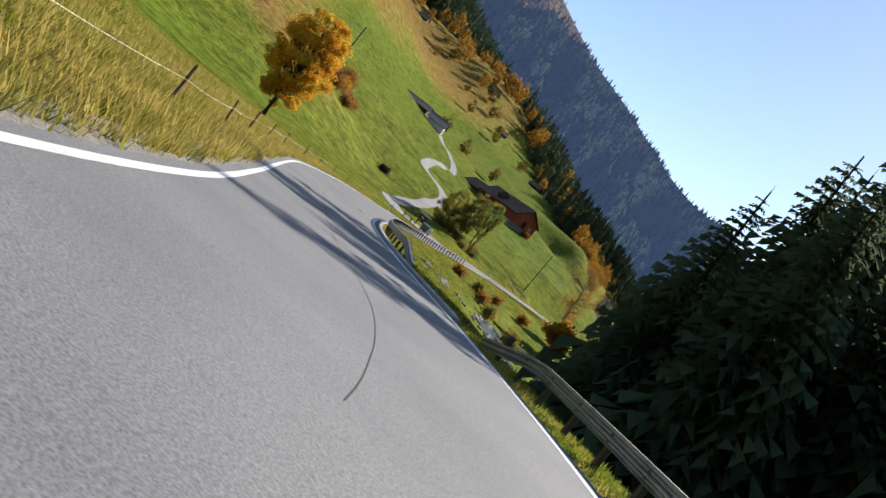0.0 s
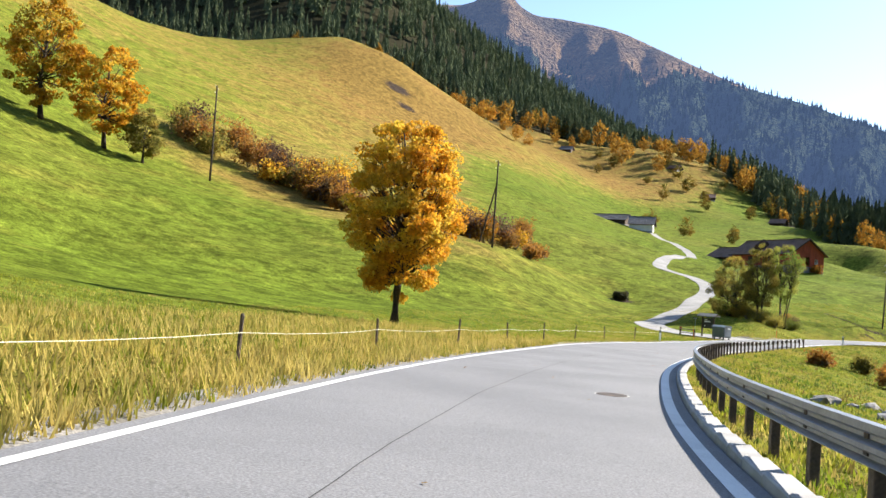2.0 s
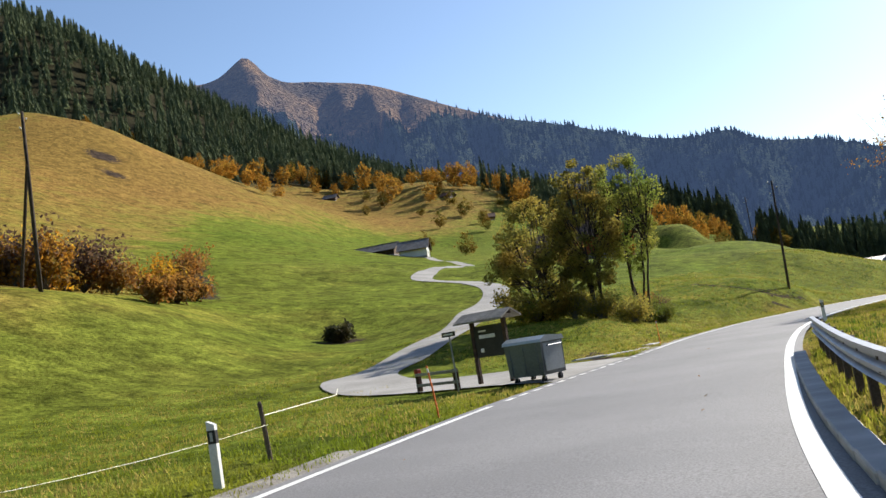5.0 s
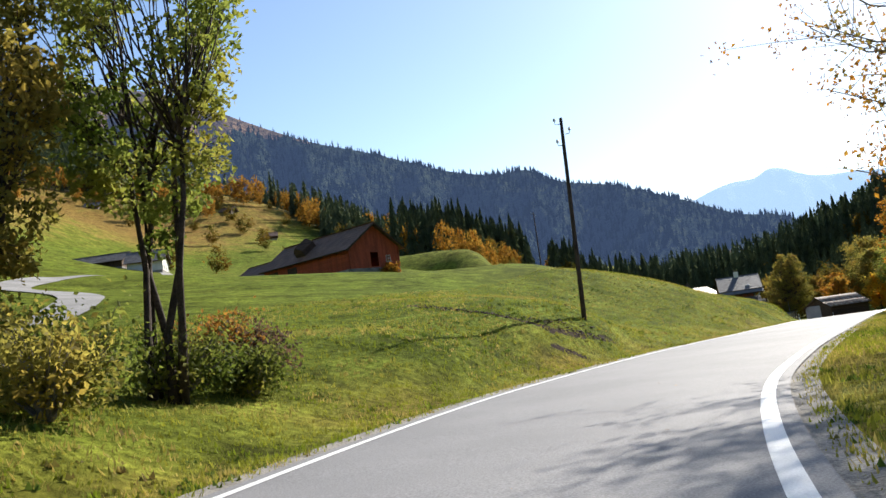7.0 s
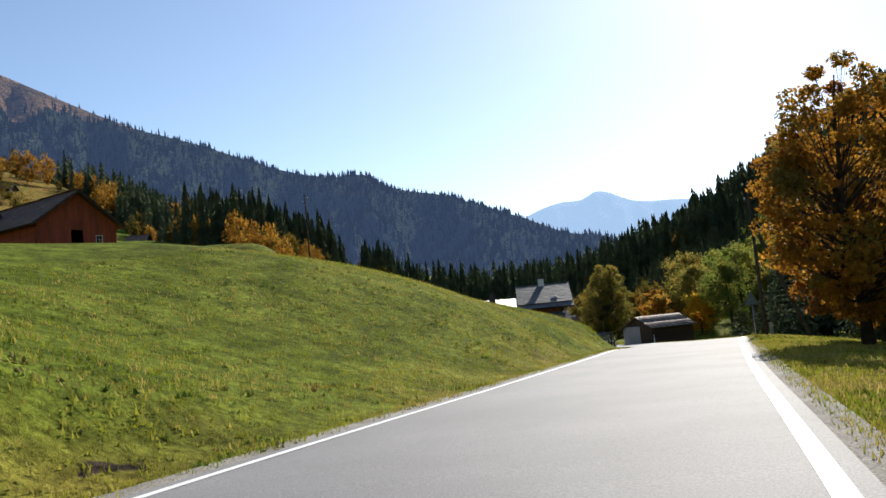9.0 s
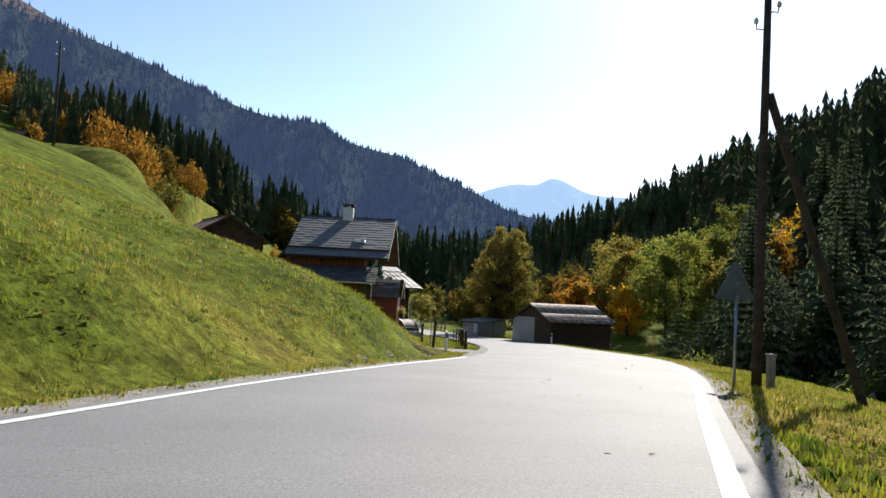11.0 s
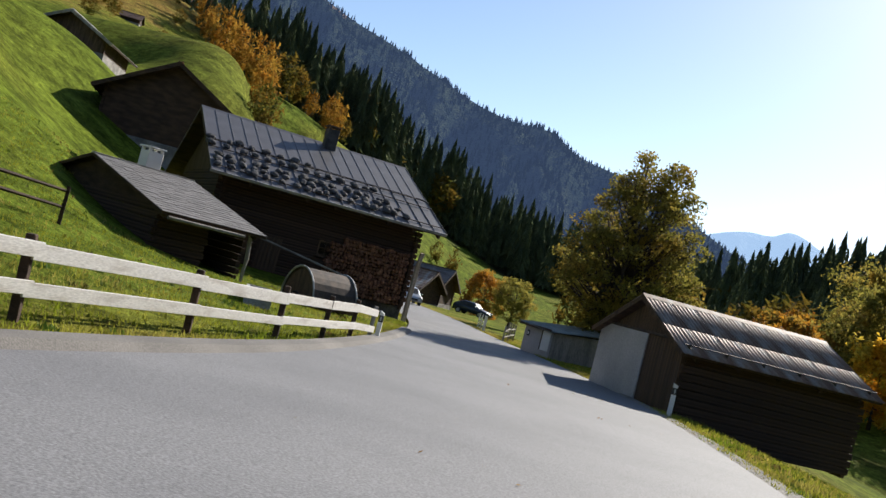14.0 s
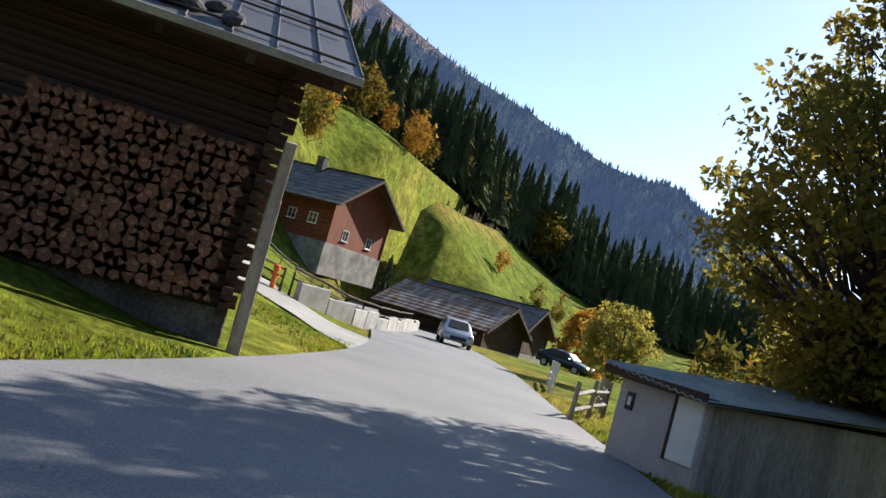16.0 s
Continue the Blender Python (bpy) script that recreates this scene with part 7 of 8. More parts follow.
for x in (0.4, 3.8):
    log_wall(h3, (x, -4.5), (x, 4.3), -0.7, ze + 0.2, 0.25, seed=60 + int(x), stick=0.15)
    part("gable_wall", gable_top(bmesh.new(), x - 0.08, x + 0.08, 4.4, ze + 0.18, zr - 0.12), "log", h3)
log_wall(h3, (0.4, -4.5), (2.2, -4.5), -0.7, ze + 0.2, 0.25, seed=65, stick=0.15)
log_wall(h3, (0.4, 4.3), (3.8, 4.3), -0.3, ze + 0.2, 0.25, seed=66, stick=0.15)
part("door_post", tube(bmesh.new(), [(3.8, -4.95, -0.7), (3.83, -4.98, 0.7), (3.8, -4.9, ze + 0.05)], [0.09, 0.075, 0.08], 7), "weathered", h3, "pale weathered post")
chimney(h3, 2.5, 0.5, zr - 0.8, Z(-0.45), 0.62, 0.62, "plaster", "plaster")

# shed with a rusty roof beside the road
base = -4.75
h5 = thing("roadside_shed", (7.0, 257.57, base), "dark wooden shed with a pale door and rusty sheet roof", "shed", turn=21)
Z = lambda z: z - base
w5, L5, ze, zr = 3.19, 6.9, Z(-2.71), Z(-1.29)
sl = (zr - ze) / w5
gx = 0.35
roof_slab(h5, L5, w5, ze, zr, "dark_wood", 0.08)
for side in (1, -1):
    m, s = slope_frame(L5, w5, ze, zr, side)
    n = 8
    ww = L5 / n
    V, F = [], []
    steps_u = 26
    for i in range(steps_u + 1):
        u = (ww + 0.05) * i / steps_u
        h = 0.022 + 0.011 * math.cos(i * 2 * math.pi * 6 / steps_u)
        V += [(u, 0, h), (u, s / 2 + 0.06, h + 0.006), (u, 0, h - 0.006), (u, s / 2 + 0.06, h)]
    for i in range(steps_u):
        b = 4 * i
        F += [(b, b + 4, b + 5, b + 1), (b + 2, b + 3, b + 7, b + 6), (b, b + 2, b + 6, b + 4)]
    me = mesh_of("roof_sheet", V, F, "rusty_sheet", True)
    for k in range(n):
        for j in range(2):
            attach("roof_sheet", me, h5, m @ Matrix.Translation((ww * k, j * (s / 2 - 0.04) - 0.04, 0.012 * j + 0.004 * (k % 2))) @ Matrix.Diagonal((0.98 if k == n - 1 else 1, 1, 1, 1)))
    for v in (0.28,):
        part("snow_rail", boxed((0.1, v, 0.13), (L5 - 0.1, v + 0.03, 0.16), 0.005, m), "rust_steel", h5)
        for k in range(6):
            part("rail_bracket", prism(bmesh.new(), [(0.3 + k * 1.25, v - 0.02, 0.04), (0.3 + k * 1.25, v + 0.2, 0.04), (0.3 + k * 1.25, v + 0.02, 0.18)], (0.025, 0, 0), m), "rust_steel", h5)
    lo, hi = (L5, L5 + 0.025) if side > 0 else (-0.025, 0.0)
    part("verge_board", boxed((lo, 0, -0.12), (hi, s, 0.02), 0.004, m), "plank", h5)
part("ridge_cap", prism(bmesh.new(), [(-0.03, -0.2, zr - 0.03), (-0.03, 0, zr + 0.085), (-0.03, 0.2, zr - 0.03), (-0.03, 0, zr + 0.04)], (L5 + 0.06, 0, 0)), "rusty_sheet", h5)
part("sliding_door", boxed((gx - 0.09, -0.42, 0.02), (gx - 0.04, 3.02, Z(-2.43)), 0.008), "door_grey", h5, "large pale grey sliding door")
part("door_rail", boxed((gx - 0.1, -2.4, Z(-2.42)), (gx - 0.02, 3.1, Z(-2.34)), 0.008), "rust_steel", h5)
bm = bmesh.new()
box(bm, (gx, -2.66, -0.5), (gx + 0.12, -0.2, Z(-2.44)))
box(bm, (gx, 2.8, -0.5), (gx + 0.12, 2.95, Z(-2.44)))
gable_top(bm, gx, gx + 0.12, 2.9, Z(-2.55), zr - 0.12)
part("gable_wall", bm, "plank", h5)
board_wall(h5, gx - 0.02, -2.66, -0.42, 0.0, lambda a: Z(-2.44), 0.19, "plank", 71)
board_wall(h5, gx - 0.02, -2.6, 2.9, Z(-2.34), lambda a: zr - 0.13 - sl * abs(a), 0.19, "plank", 72, name="gable_board")
log_wall(h5, (gx + 0.1, -2.66), (L5 - 0.3, -2.66), -0.4, ze + 0.16, 0.24, seed=73, stick=0.05)
part("back_wall", boxed((L5 - 0.4, -2.6, -0.5), (L5 - 0.25, 2.9, ze + 0.1)), "plank", h5)
part("back_gable", gable_top(bmesh.new(), L5 - 0.4, L5 - 0.25, 2.9, ze + 0.1, zr - 0.12), "plank", h5)
part("far_wall", boxed((gx, 2.8, -0.5), (L5 - 0.4, 2.95, ze + 0.1)), "plank", h5)
for k in range(5):
    m, s = slope_frame(L5, w5, ze, zr, -1)
    part("rafter_tail", boxed((0.5 + 1.4 * k, 0.02, -0.2), (0.6 + 1.4 * k, 0.6, -0.082), 0.01, m), "dark_wood", h5)


def barn(name, at, turn, L, w, wall, rise, label, roof="brown_roof", wood="log", over=0.7, stone=0.8, category="barn", windows=(), seed=1):
    """A farther building: stone base, boarded or log walls with openings, rafters, and a roof in courses."""
    ob = thing(name, at, label, category, turn=turn)
    ze, zr = wall - over * rise / w, wall + rise
    roof_slab(ob, L, w + over, ze, zr + 0.05, "dark_wood", 0.14)
    for side in (1, -1):
        m, s = slope_frame(L, w + over, ze, zr + 0.05, side)
        courses(ob, m, L, s, s / 9, L / max(6, round(L / 1.1)), roof, "roof_sheet", 0.045, seed + side, joined=True)
        part("verge_board", boxed((-0.03, 0, -0.2) if side < 0 else (L, 0, -0.2), (0.0, s, 0.05) if side < 0 else (L + 0.03, s, 0.05), 0, m), "weathered" if roof == "pale_metal" else "dark_wood", ob)
    part("stone_base", boxed((over, -w, -2.0), (L - over, w, stone), 0.03), "rock", ob)
    holes = [(c - a / 2, c + a / 2, z, z + h) for c, z, a, h in windows]
    bm = wall_holes(bmesh.new(), over + 0.02, over + 0.2, -w + 0.02, w - 0.02, stone, wall, holes)
    gable_top(bm, over + 0.02, over + 0.2, w - 0.02, wall, zr - 0.12)
    part("gable_wall", bm, wood, ob)
    bm = boxed((L - over - 0.2, -w + 0.02, stone), (L - over - 0.02, w - 0.02, wall))
    gable_top(bm, L - over - 0.2, L - over - 0.02, w - 0.02, wall, zr - 0.12)
    part("gable_wall", bm, wood, ob)
    for side in (1, -1):
        me = shared("log", boxed((over - 0.1, -0.1, 0), (L - over + 0.1, 0.1, (wall - stone) / 10 - 0.02), 0.03), wood)
        for k in range(10):
            attach("log", me, ob, Matrix.Translation((0, side * (w - 0.12), stone + (wall - stone) / 10 * k)))
    for c, z, a, h in windows:
        if h < 1.5:
            window(ob, over, c, z, a, h, bars=(2, 2))
    for k in range(6):
        m, s = slope_frame(L, w + over, ze, zr, 1)
        part("rafter", boxed((L * (k + 0.3) / 6, 0, -0.3), (L * (k + 0.3) / 6 + 0.15, 1.2, -0.15), 0, m), "dark_wood", ob)
    return ob


b1 = barn("meadow_barn", (-53.9, 242.2, 10.6), 142, 22.8, 4.6, 3.9, 3.2, "long weathered barn with a brown roof on the meadow", wood="barn_red", windows=((0, 1.0, 1.4, 2.0), (-2.5, 1.6, 0.8, 0.9)), seed=81)
m, s = slope_frame(22.8, 5.3, 3.9 - 0.7 * 3.2 / 4.6, 7.15, 1)
dorm = part("dormer", prism(bmesh.new(), [(9.0, 1.6, 0), (11.2, 1.6, 0), (11.2, 1.6, 0.9), (10.1, 1.6, 1.7), (9.0, 1.6, 0.9)], (0, 2.6, 0), m), "log", b1)
for x in (14.5, 19.5):
    part("barn_door", boxed((x - 1.2, 4.6, 0.2), (x + 1.2, 4.68, 3.0), 0.02), "dark_wood", b1)
barn("barn_annex", (-71.2, 255.6, 11.2), 142, 12, 4.0, 2.6, 2.4, "lower weathered annex behind the long barn", wood="plank", seed=82)
barn("hay_barn", (-21.4, 279.9, 0.6), 112, 13, 4.0, 3.6, 2.3, "dark wooden hay barn on the bank behind the village", wood="log", seed=83)
barn("hillside_barn", far(-40.0, 296.0, -1.1), 104, 9, 3.2, 2.0, 1.6, "brown barn with a pale metal roof on the hillside", roof="pale_metal", wood="plank", seed=85)
h4 = barn("chalet", (-25.9, 335.0, -1.6), 170, 12.8, 5.2, 5.2, 3.0, "red-brown timber chalet with white curtains above the lane", roof="grey_shingle", wood="red_board", over=1.2, windows=((-2.2, 1.6, 1.0, 1.0), (2.2, 1.6, 1.0, 1.0)), stone=1.0, category="house", seed=87)
for k, x in enumerate((3.2, 5.6, 8.2, 10.0)):
    window(h4, x, 5.22, 2.4 + 0.25 * (k > 1), 0.95, 1.0, face=1, bars=(2, 2), axis="x", curtain=True)
part("balcony_board", boxed((6.8, 5.2, 1.4), (12.0, 6.1, 2.0), 0.02), "red_board", h4)
chimney(h4, 7.0, 0.8, 7.2, 9.0, 0.8, 0.8, "roof_stone", "rust_steel")
barn("valley_shed", (-8.4, 325.4, -5.9), 165, 11, 3.6, 2.0, 1.9, "low dark shed with a patched metal roof", roof="rusty_sheet", wood="log", stone=0.3, category="shed", seed=89)
barn("valley_shed", (-8.0, 338.0, -5.9), 168, 13, 3.4, 2.6, 2.1, "low dark shed with a grey shingle roof", roof="grey_shingle", wood="log", stone=0.3, category="shed", seed=90)
barn("farmhouse", far(-112, 299.5, -0.4), 196, 8.5, 3.6, 3.2, 2.3, "small white-walled farmhouse with a grey roof", roof="grey_shingle", wood="plaster", windows=((-1.3, 1.2, 0.8, 0.9), (1.3, 1.2, 0.8, 0.9)), category="house", seed=91)
barn("farm_barn", far(-121.5, 301.5, -0.2), 186, 14, 3.6, 2.4, 1.8, "long low barn with a grey roof beside the farmhouse", roof="grey_shingle", wood="plank", seed=92)
barn("hut", far(-266, 553, -0.6), 190, 9, 3.8, 2.6, 2.4, "lone wooden hut high on the pasture", roof="grey_shingle", wood="plank", category="hut", seed=93)
for x, y, r in ((-195, 560, 170), (-160, 520, 200), (-110, 470, 175)):
    barn("hay_hut", far(x, y, -0.4), r, 8, 3.2, 2.4, 2.0, "small dark hay hut on the slope", roof="brown_roof", wood="log", category="hut", seed=int(-x))

# low garden shed by the road
g = thing("garden_shed", (3.35, 272.2, -4.53), "low garden shed with pale walls and a corrugated roof", "shed", turn=-48)
part("front_wall", boxed((0.0, 0, -0.3), (1.95, 0.1, 1.0)), "door_grey", g)
part("door", boxed((1.35, -0.03, 0.02), (1.9, 0.0, 0.95), 0.006), "plaster", g, "pale wooden door")
part("door_frame", boxed((1.3, -0.05, 0.0), (1.35, 0.02, 1.0), 0.004), "dark_wood", g)
part("side_wall", prism(bmesh.new(), [(1.87, 0.1, -0.5), (1.87, 4.6, -0.5), (1.87, 4.6, 1.2), (1.87, 0.1, 0.95)], (0.1, 0, 0)), "weathered", g, "grey weathered side wall")
part("far_wall", prism(bmesh.new(), [(-0.02, 0.1, -0.5), (-0.02, 4.6, -0.5), (-0.02, 4.6, 1.36), (-0.02, 0.1, 1.0)], (0.1, 0, 0)), "plank", g)
part("back_wall", boxed((0.08, 4.5, -0.5), (1.87, 4.6, 1.22)), "plank", g)
sign = part("number_plate", boxed((0.22, -0.03, 0.5), (0.4, -0.004, 0.78), 0.006), "black_paint", g, "small black plate")
part("plate_bar", boxed((0.27, -0.036, 0.57), (0.35, -0.031, 0.71)), "white_paint", sign)
V, F = [], []
for i in range(57):
    u = -0.2 + 2.4 * i / 56
    h = 1.14 - 0.07 * (u + 0.2) + 0.02 * math.cos(i * 2 * math.pi * 14 / 56)
    V += [(u, -0.3, h), (u, 4.8, h + 0.4), (u, -0.3, h - 0.02), (u, 4.8, h + 0.38)]
for i in range(56):
    b = 4 * i
    F += [(b, b + 4, b + 5, b + 1), (b + 2, b + 3, b + 7, b + 6), (b, b + 2, b + 6, b + 4)]
attach("roof", mesh_of("roof", V, F, "corrugated", True), g, None, "grey corrugated pent roof")
part("fascia", boxed((-0.18, -0.28, 0.98), (2.15, -0.24, 1.1), 0.005), "dark_wood", g)
part("roof_beam", boxed((-0.1, 0.0, 0.95), (2.0, 0.12, 1.04)), "dark_wood", g)

# white board fence along the village kerb
posts = [(-2.35, 230.6), (-1.95, 234.4), (-1.5, 238.2), (-1.0, 241.8), (-0.62, 245.0), (-0.4, 247.6), (-0.28, 249.8), (-0.22, 251.9)]
fence2 = thing("board_fence", (-0.65, 240, float(road_z(240))), "white-painted two-board fence on dark wooden posts", "fence")
MAT["old_white"] = material("old_white", (0.66, 0.64, 0.60), (0.42, 0.38, 0.33), scale=2.5, fine=10, rough=0.7, speck=0.25, bump=0.3, bump_scale=0.006, split=0.64, vary=0.12, stretch=(0.6, 0.6, 3))
fp = [Vector((x, y, ground(x, y))) - fence2.location for x, y in posts]
rng = random.Random(3)
for k, p in enumerate(fp):
    big = 1.25 if k == 0 else 1.0
    mat = "dark_wood" if k < 7 else "weathered"
    part("post", boxed((-0.055 * big, -0.05 * big, -0.4), (0.055 * big, 0.05 * big, 1.0 + 0.04 * rng.random()), 0.012, Matrix.Translation(p) @ pose(0, 0, 0, rng.uniform(-3, 3), rng.uniform(-3, 3), 10)), mat, fence2)
for a, b in zip(fp, fp[1:]):
    d = b - a
    m = Matrix.Translation(a + Vector((0.07, 0, 0))) @ d.to_track_quat("Y", "Z").to_matrix().to_4x4()
    for z, t in ((0.3, 0.17), (0.72, 0.19)):
        part("board", boxed((-0.018, -0.08, z + rng.uniform(-0.02, 0.02)), (0.018, d.length + 0.05, z + t), 0.005, m @ Matrix.Rotation(radians(rng.uniform(-0.4, 0.4)), 4, "X")), "old_white", fence2, "white-painted board with worn edges")


def rail_fence(line, label, mat="dark_wood", heights=(0.45, 0.85), every=2.2, name="rail_fence"):
    pts = [Vector((x, y, ground(x, y))) for x, y in line]
    ob = thing(name, pts[0], label, "fence")
    for a, b in zip(pts, pts[1:]):
        n = max(1, round((b - a).length / every))
        run = []
        for k in range(n + 1):
            q = a.lerp(b, k / n)
            q.z = ground(q.x, q.y)
            run.append(q - pts[0])
        for p in run:
            part("post", tube(bmesh.new(), [p - Vector((0, 0, 0.4)), p + Vector((0.02, 0.01, 1.0))], [0.06, 0.05], 6), mat, ob)
        for p, q in zip(run, run[1:]):
            for z in heights:
                part("rail", tube(bmesh.new(), [p + Vector((0, 0, z)), q + Vector((0, 0, z + random.uniform(-0.04, 0.04)))], [0.055, 0.045], 6), mat, ob)
    return ob


rail_fence([(-9.0, 234.0), (-8.6, 240.5), (-9.2, 245.2), (-8.4, 250)], "dark weathered rail fence behind the chalet")
# pale trestle table, sloping boards
tb = thing("trestle_table", far(-6.3, 242.6), "pale narrow trestle table on the grass", "table", turn=82)
part("tabletop", boxed((-0.95, -0.2, 0.58), (0.95, 0.2, 0.66), 0.01), "old_white", tb)
for a in (-0.85, 0.0, 0.85):
    for b in (-0.14, 0.14):
        part("leg", boxed((a - 0.04, b - 0.03, -0.1), (a + 0.04, b + 0.03, 0.58), 0.005), "dark_wood", tb)
pb = thing("plank_stack", far(-4.4, 259.4), "pale planks sloping down beside the hut", "planks")
for k in range(4):
    part("plank", boxed((-0.12, -1.2, 0), (0.12, 1.2, 0.04), 0.005, Matrix.Translation((0.27 * k, 0, 0.42 - 0.02 * k)) @ pose(0, 0, 0, 14, 0, 40 + 3 * k)), "weathered", pb)
for k in (-1, 1):
    part("trestle", boxed((-0.1, -0.05, -0.2), (1.0, 0.05, 0.42 + 0.2 * k), 0.005, Matrix.Translation((-0.55 * k, 0.65 * k, 0))), "dark_wood", pb)
# covered hay cart with an arched hood
cart = thing("hay_cart", far(-3.7, 259.2), "old hay cart under an arched dark hood with pale metal edge", "cart", turn=-42)
arc = [(1.05 * math.cos(t), 0.15 + 1.15 * math.sin(t)) for t in np.linspace(0, math.pi, 15)]
bm = bmesh.new()
rows = []
for x in (-0.9, 0.9):
    rows.append([bm.verts.new((y, x, z)) for y, z in arc] + [bm.verts.new((y * 0.96, x, 0.15 + (z - 0.15) * 0.96)) for y, z in arc[::-1]])
n = len(rows[0])
for k in range(n):
    bm.faces.new((rows[0][k], rows[0][(k + 1) % n], rows[1][(k + 1) % n], rows[1][k]))
bm.faces.new(rows[0]), bm.faces.new(rows[1][::-1])
bmesh.ops.recalc_face_normals(bm, faces=bm.faces)
part("hood", bm, "rust_steel", cart)
for x in (-0.92, 0.9):
    bm = tube(bmesh.new(), [(y * 1.02, x, 0.15 + (z - 0.15) * 1.02) for y, z in arc], 0.035, 6)
    part("hoop", bm, "pale_metal", cart, "pale metal hoop")
part("back_board", prism(bmesh.new(), [(y * 0.95, -0.85, 0.15 + (z - 0.15) * 0.95) for y, z in arc], (0, 0.04, 0)), "plank", cart)
part("cart_bed", boxed((-1.0, -0.9, 0.02), (1.0, 0.9, 0.14), 0.01), "plank", cart)
for a in (-1, 1):
    wheel = part("wheel", tube(bmesh.new(), [(0.8 * math.cos(t), a * 0.98, 0.05 + 0.3 * math.sin(t) * 0 + 0.0) for t in (0, 0.5)], 0.03, 5), "rust_steel", cart)
    part("tyre", tube(bmesh.new(), [(0.3 * math.cos(t), a * 0.98, 0.1 + 0.3 * math.sin(t)) for t in np.linspace(0, 6.2, 14)], 0.04, 6), "rubber", wheel)
tr = thing("water_trough", far(-3.4, 251.8), "pale stone water trough in the grass", "trough", turn=20)
bm = bmesh.new()
box(bm, (-0.35, -0.9, -0.1), (0.35, 0.9, 0.12))
for lo, hi in (((-0.35, -0.9, 0.12), (-0.26, 0.9, 0.45)), ((0.26, -0.9, 0.12), (0.35, 0.9, 0.45)), ((-0.26, -0.9, 0.12), (0.26, -0.8, 0.45)), ((-0.26, 0.8, 0.12), (0.26, 0.9, 0.45))):
    box(bm, lo, hi)
part("basin", bm, "concrete", tr)

# tape fence and slim sign post before the chalet
tf = thing("tape_fence", far(-5.3, 219.6), "white tape strung between dark stakes before the chalet", "fence")
spots = [(-5.3, 219.6), (-5.5, 222.4), (-7.9, 226.3)]
tp = [Vector(far(x, y)) - tf.location for x, y in spots]
for k, p in enumerate(tp):
    part("stake", boxed((-0.05, -0.05, -0.3), (0.05, 0.05, 1.0 + 0.2 * (k == 0)), 0.012, Matrix.Translation(p) @ pose(0, 0, 0, 2, 3 - 3 * k, 0)), "dark_wood", tf)
for p, q, za, zb in ((tp[0], tp[1], 1.05, 0.85), (tp[0], tp[1], 0.7, 0.45), (tp[1], tp[2], 0.8, 0.9)):
    a, b = p + Vector((0, 0, za)), q + Vector((0, 0, zb))
    part("tape", tube(bmesh.new(), [a, a.lerp(b, 0.5) - Vector((0, 0, 0.12)), b], 0.014, 5), "white_paint", tf)
sp = thing("marker_pole", far(-5.15, 222.2), "tall thin grey marker pole at the forecourt", "pole")
part("pole", tube(bmesh.new(), [(0, 0, -0.3), (0.03, 0, 1.3), (0, 0, 2.35)], [0.028, 0.025, 0.02], 7), "steel", sp)

# low wall, fences, hydrant and posts along the side lane
wall = thing("lane_wall", far(-10.2, 289.2), "low pale concrete wall with stone patches beside the side lane", "wall")
line = [(-10.3, 289.0), (-9.4, 293.0), (-9.5, 298.0), (-11.0, 306.0), (-13.0, 315.0)]
rng = random.Random(6)
for (xa, ya), (xb, yb) in zip(line, line[1:]):
    ln = math.hypot(xb - xa, yb - ya)
    n = max(2, round(ln / 1.7))
    turn = math.degrees(math.atan2(yb - ya, xb - xa))
    for k in range(n):
        u = (k + 0.5) / n
        x, y = xa + (xb - xa) * u, ya + (yb - ya) * u
        h = 0.82 + rng.uniform(-0.05, 0.04) - (0.12 if k % 3 == 2 else 0)
        part("wall_block", boxed((-ln / n / 2 + 0.012, -0.14, -0.5), (ln / n / 2 - 0.012, 0.14, h), 0.03, Matrix.Translation(Vector((x, y, ground(x, y))) - wall.location) @ pose(0, 0, 0, rng.uniform(-1, 1), 0, turn)), "concrete", wall)
rail_fence([(-10.8, 289.4), (-9.9, 293.2), (-10.0, 298), (-11.5, 306), (-13.5, 315)], "dark rail fence behind the lane wall", heights=(0.75, 1.15))
rail_fence([(-15.6, 282.0), (-13.2, 285.4), (-10.9, 288.7)], "brown plank rail fence along the side lane", "post_wood", (0.3, 0.62, 0.94), 1.9)
hyd = thing("hydrant", far(-11.0, 288.2), "orange-red hydrant post by the lane", "hydrant")
bm = tube(bmesh.new(), [(0, 0, -0.2), (0, 0, 0.75), (0, 0, 0.78), (0, 0, 0.95), (0, 0, 1.0)], [0.1, 0.1, 0.14, 0.13, 0.04], 12)
part("barrel", bm, "orange", hyd)
for a in (-1, 1):
    part("outlet", tube(bmesh.new(), [(0.08 * a, 0, 0.6), (0.2 * a, 0, 0.6)], 0.05, 8), "orange", hyd)
for pts, h in (([(0.5, 286), (0.2, 289), (-0.4, 292)], 0.6),):
    rail_fence(pts, "white wooden rail fence at the garden's edge", "white_paint", (0.25, 0.5), 1.5)
for pts in ([(2.2, 277.2), (2.6, 281.4), (2.0, 286.5)],):
    rail_fence(pts, "weathered rail fence in the garden", "weathered", (0.35, 0.7), 1.8)
rail_fence([(-19, 316), (-30, 321), (-40, 322)], "weathered rail fence below the timber chalet", "weathered")


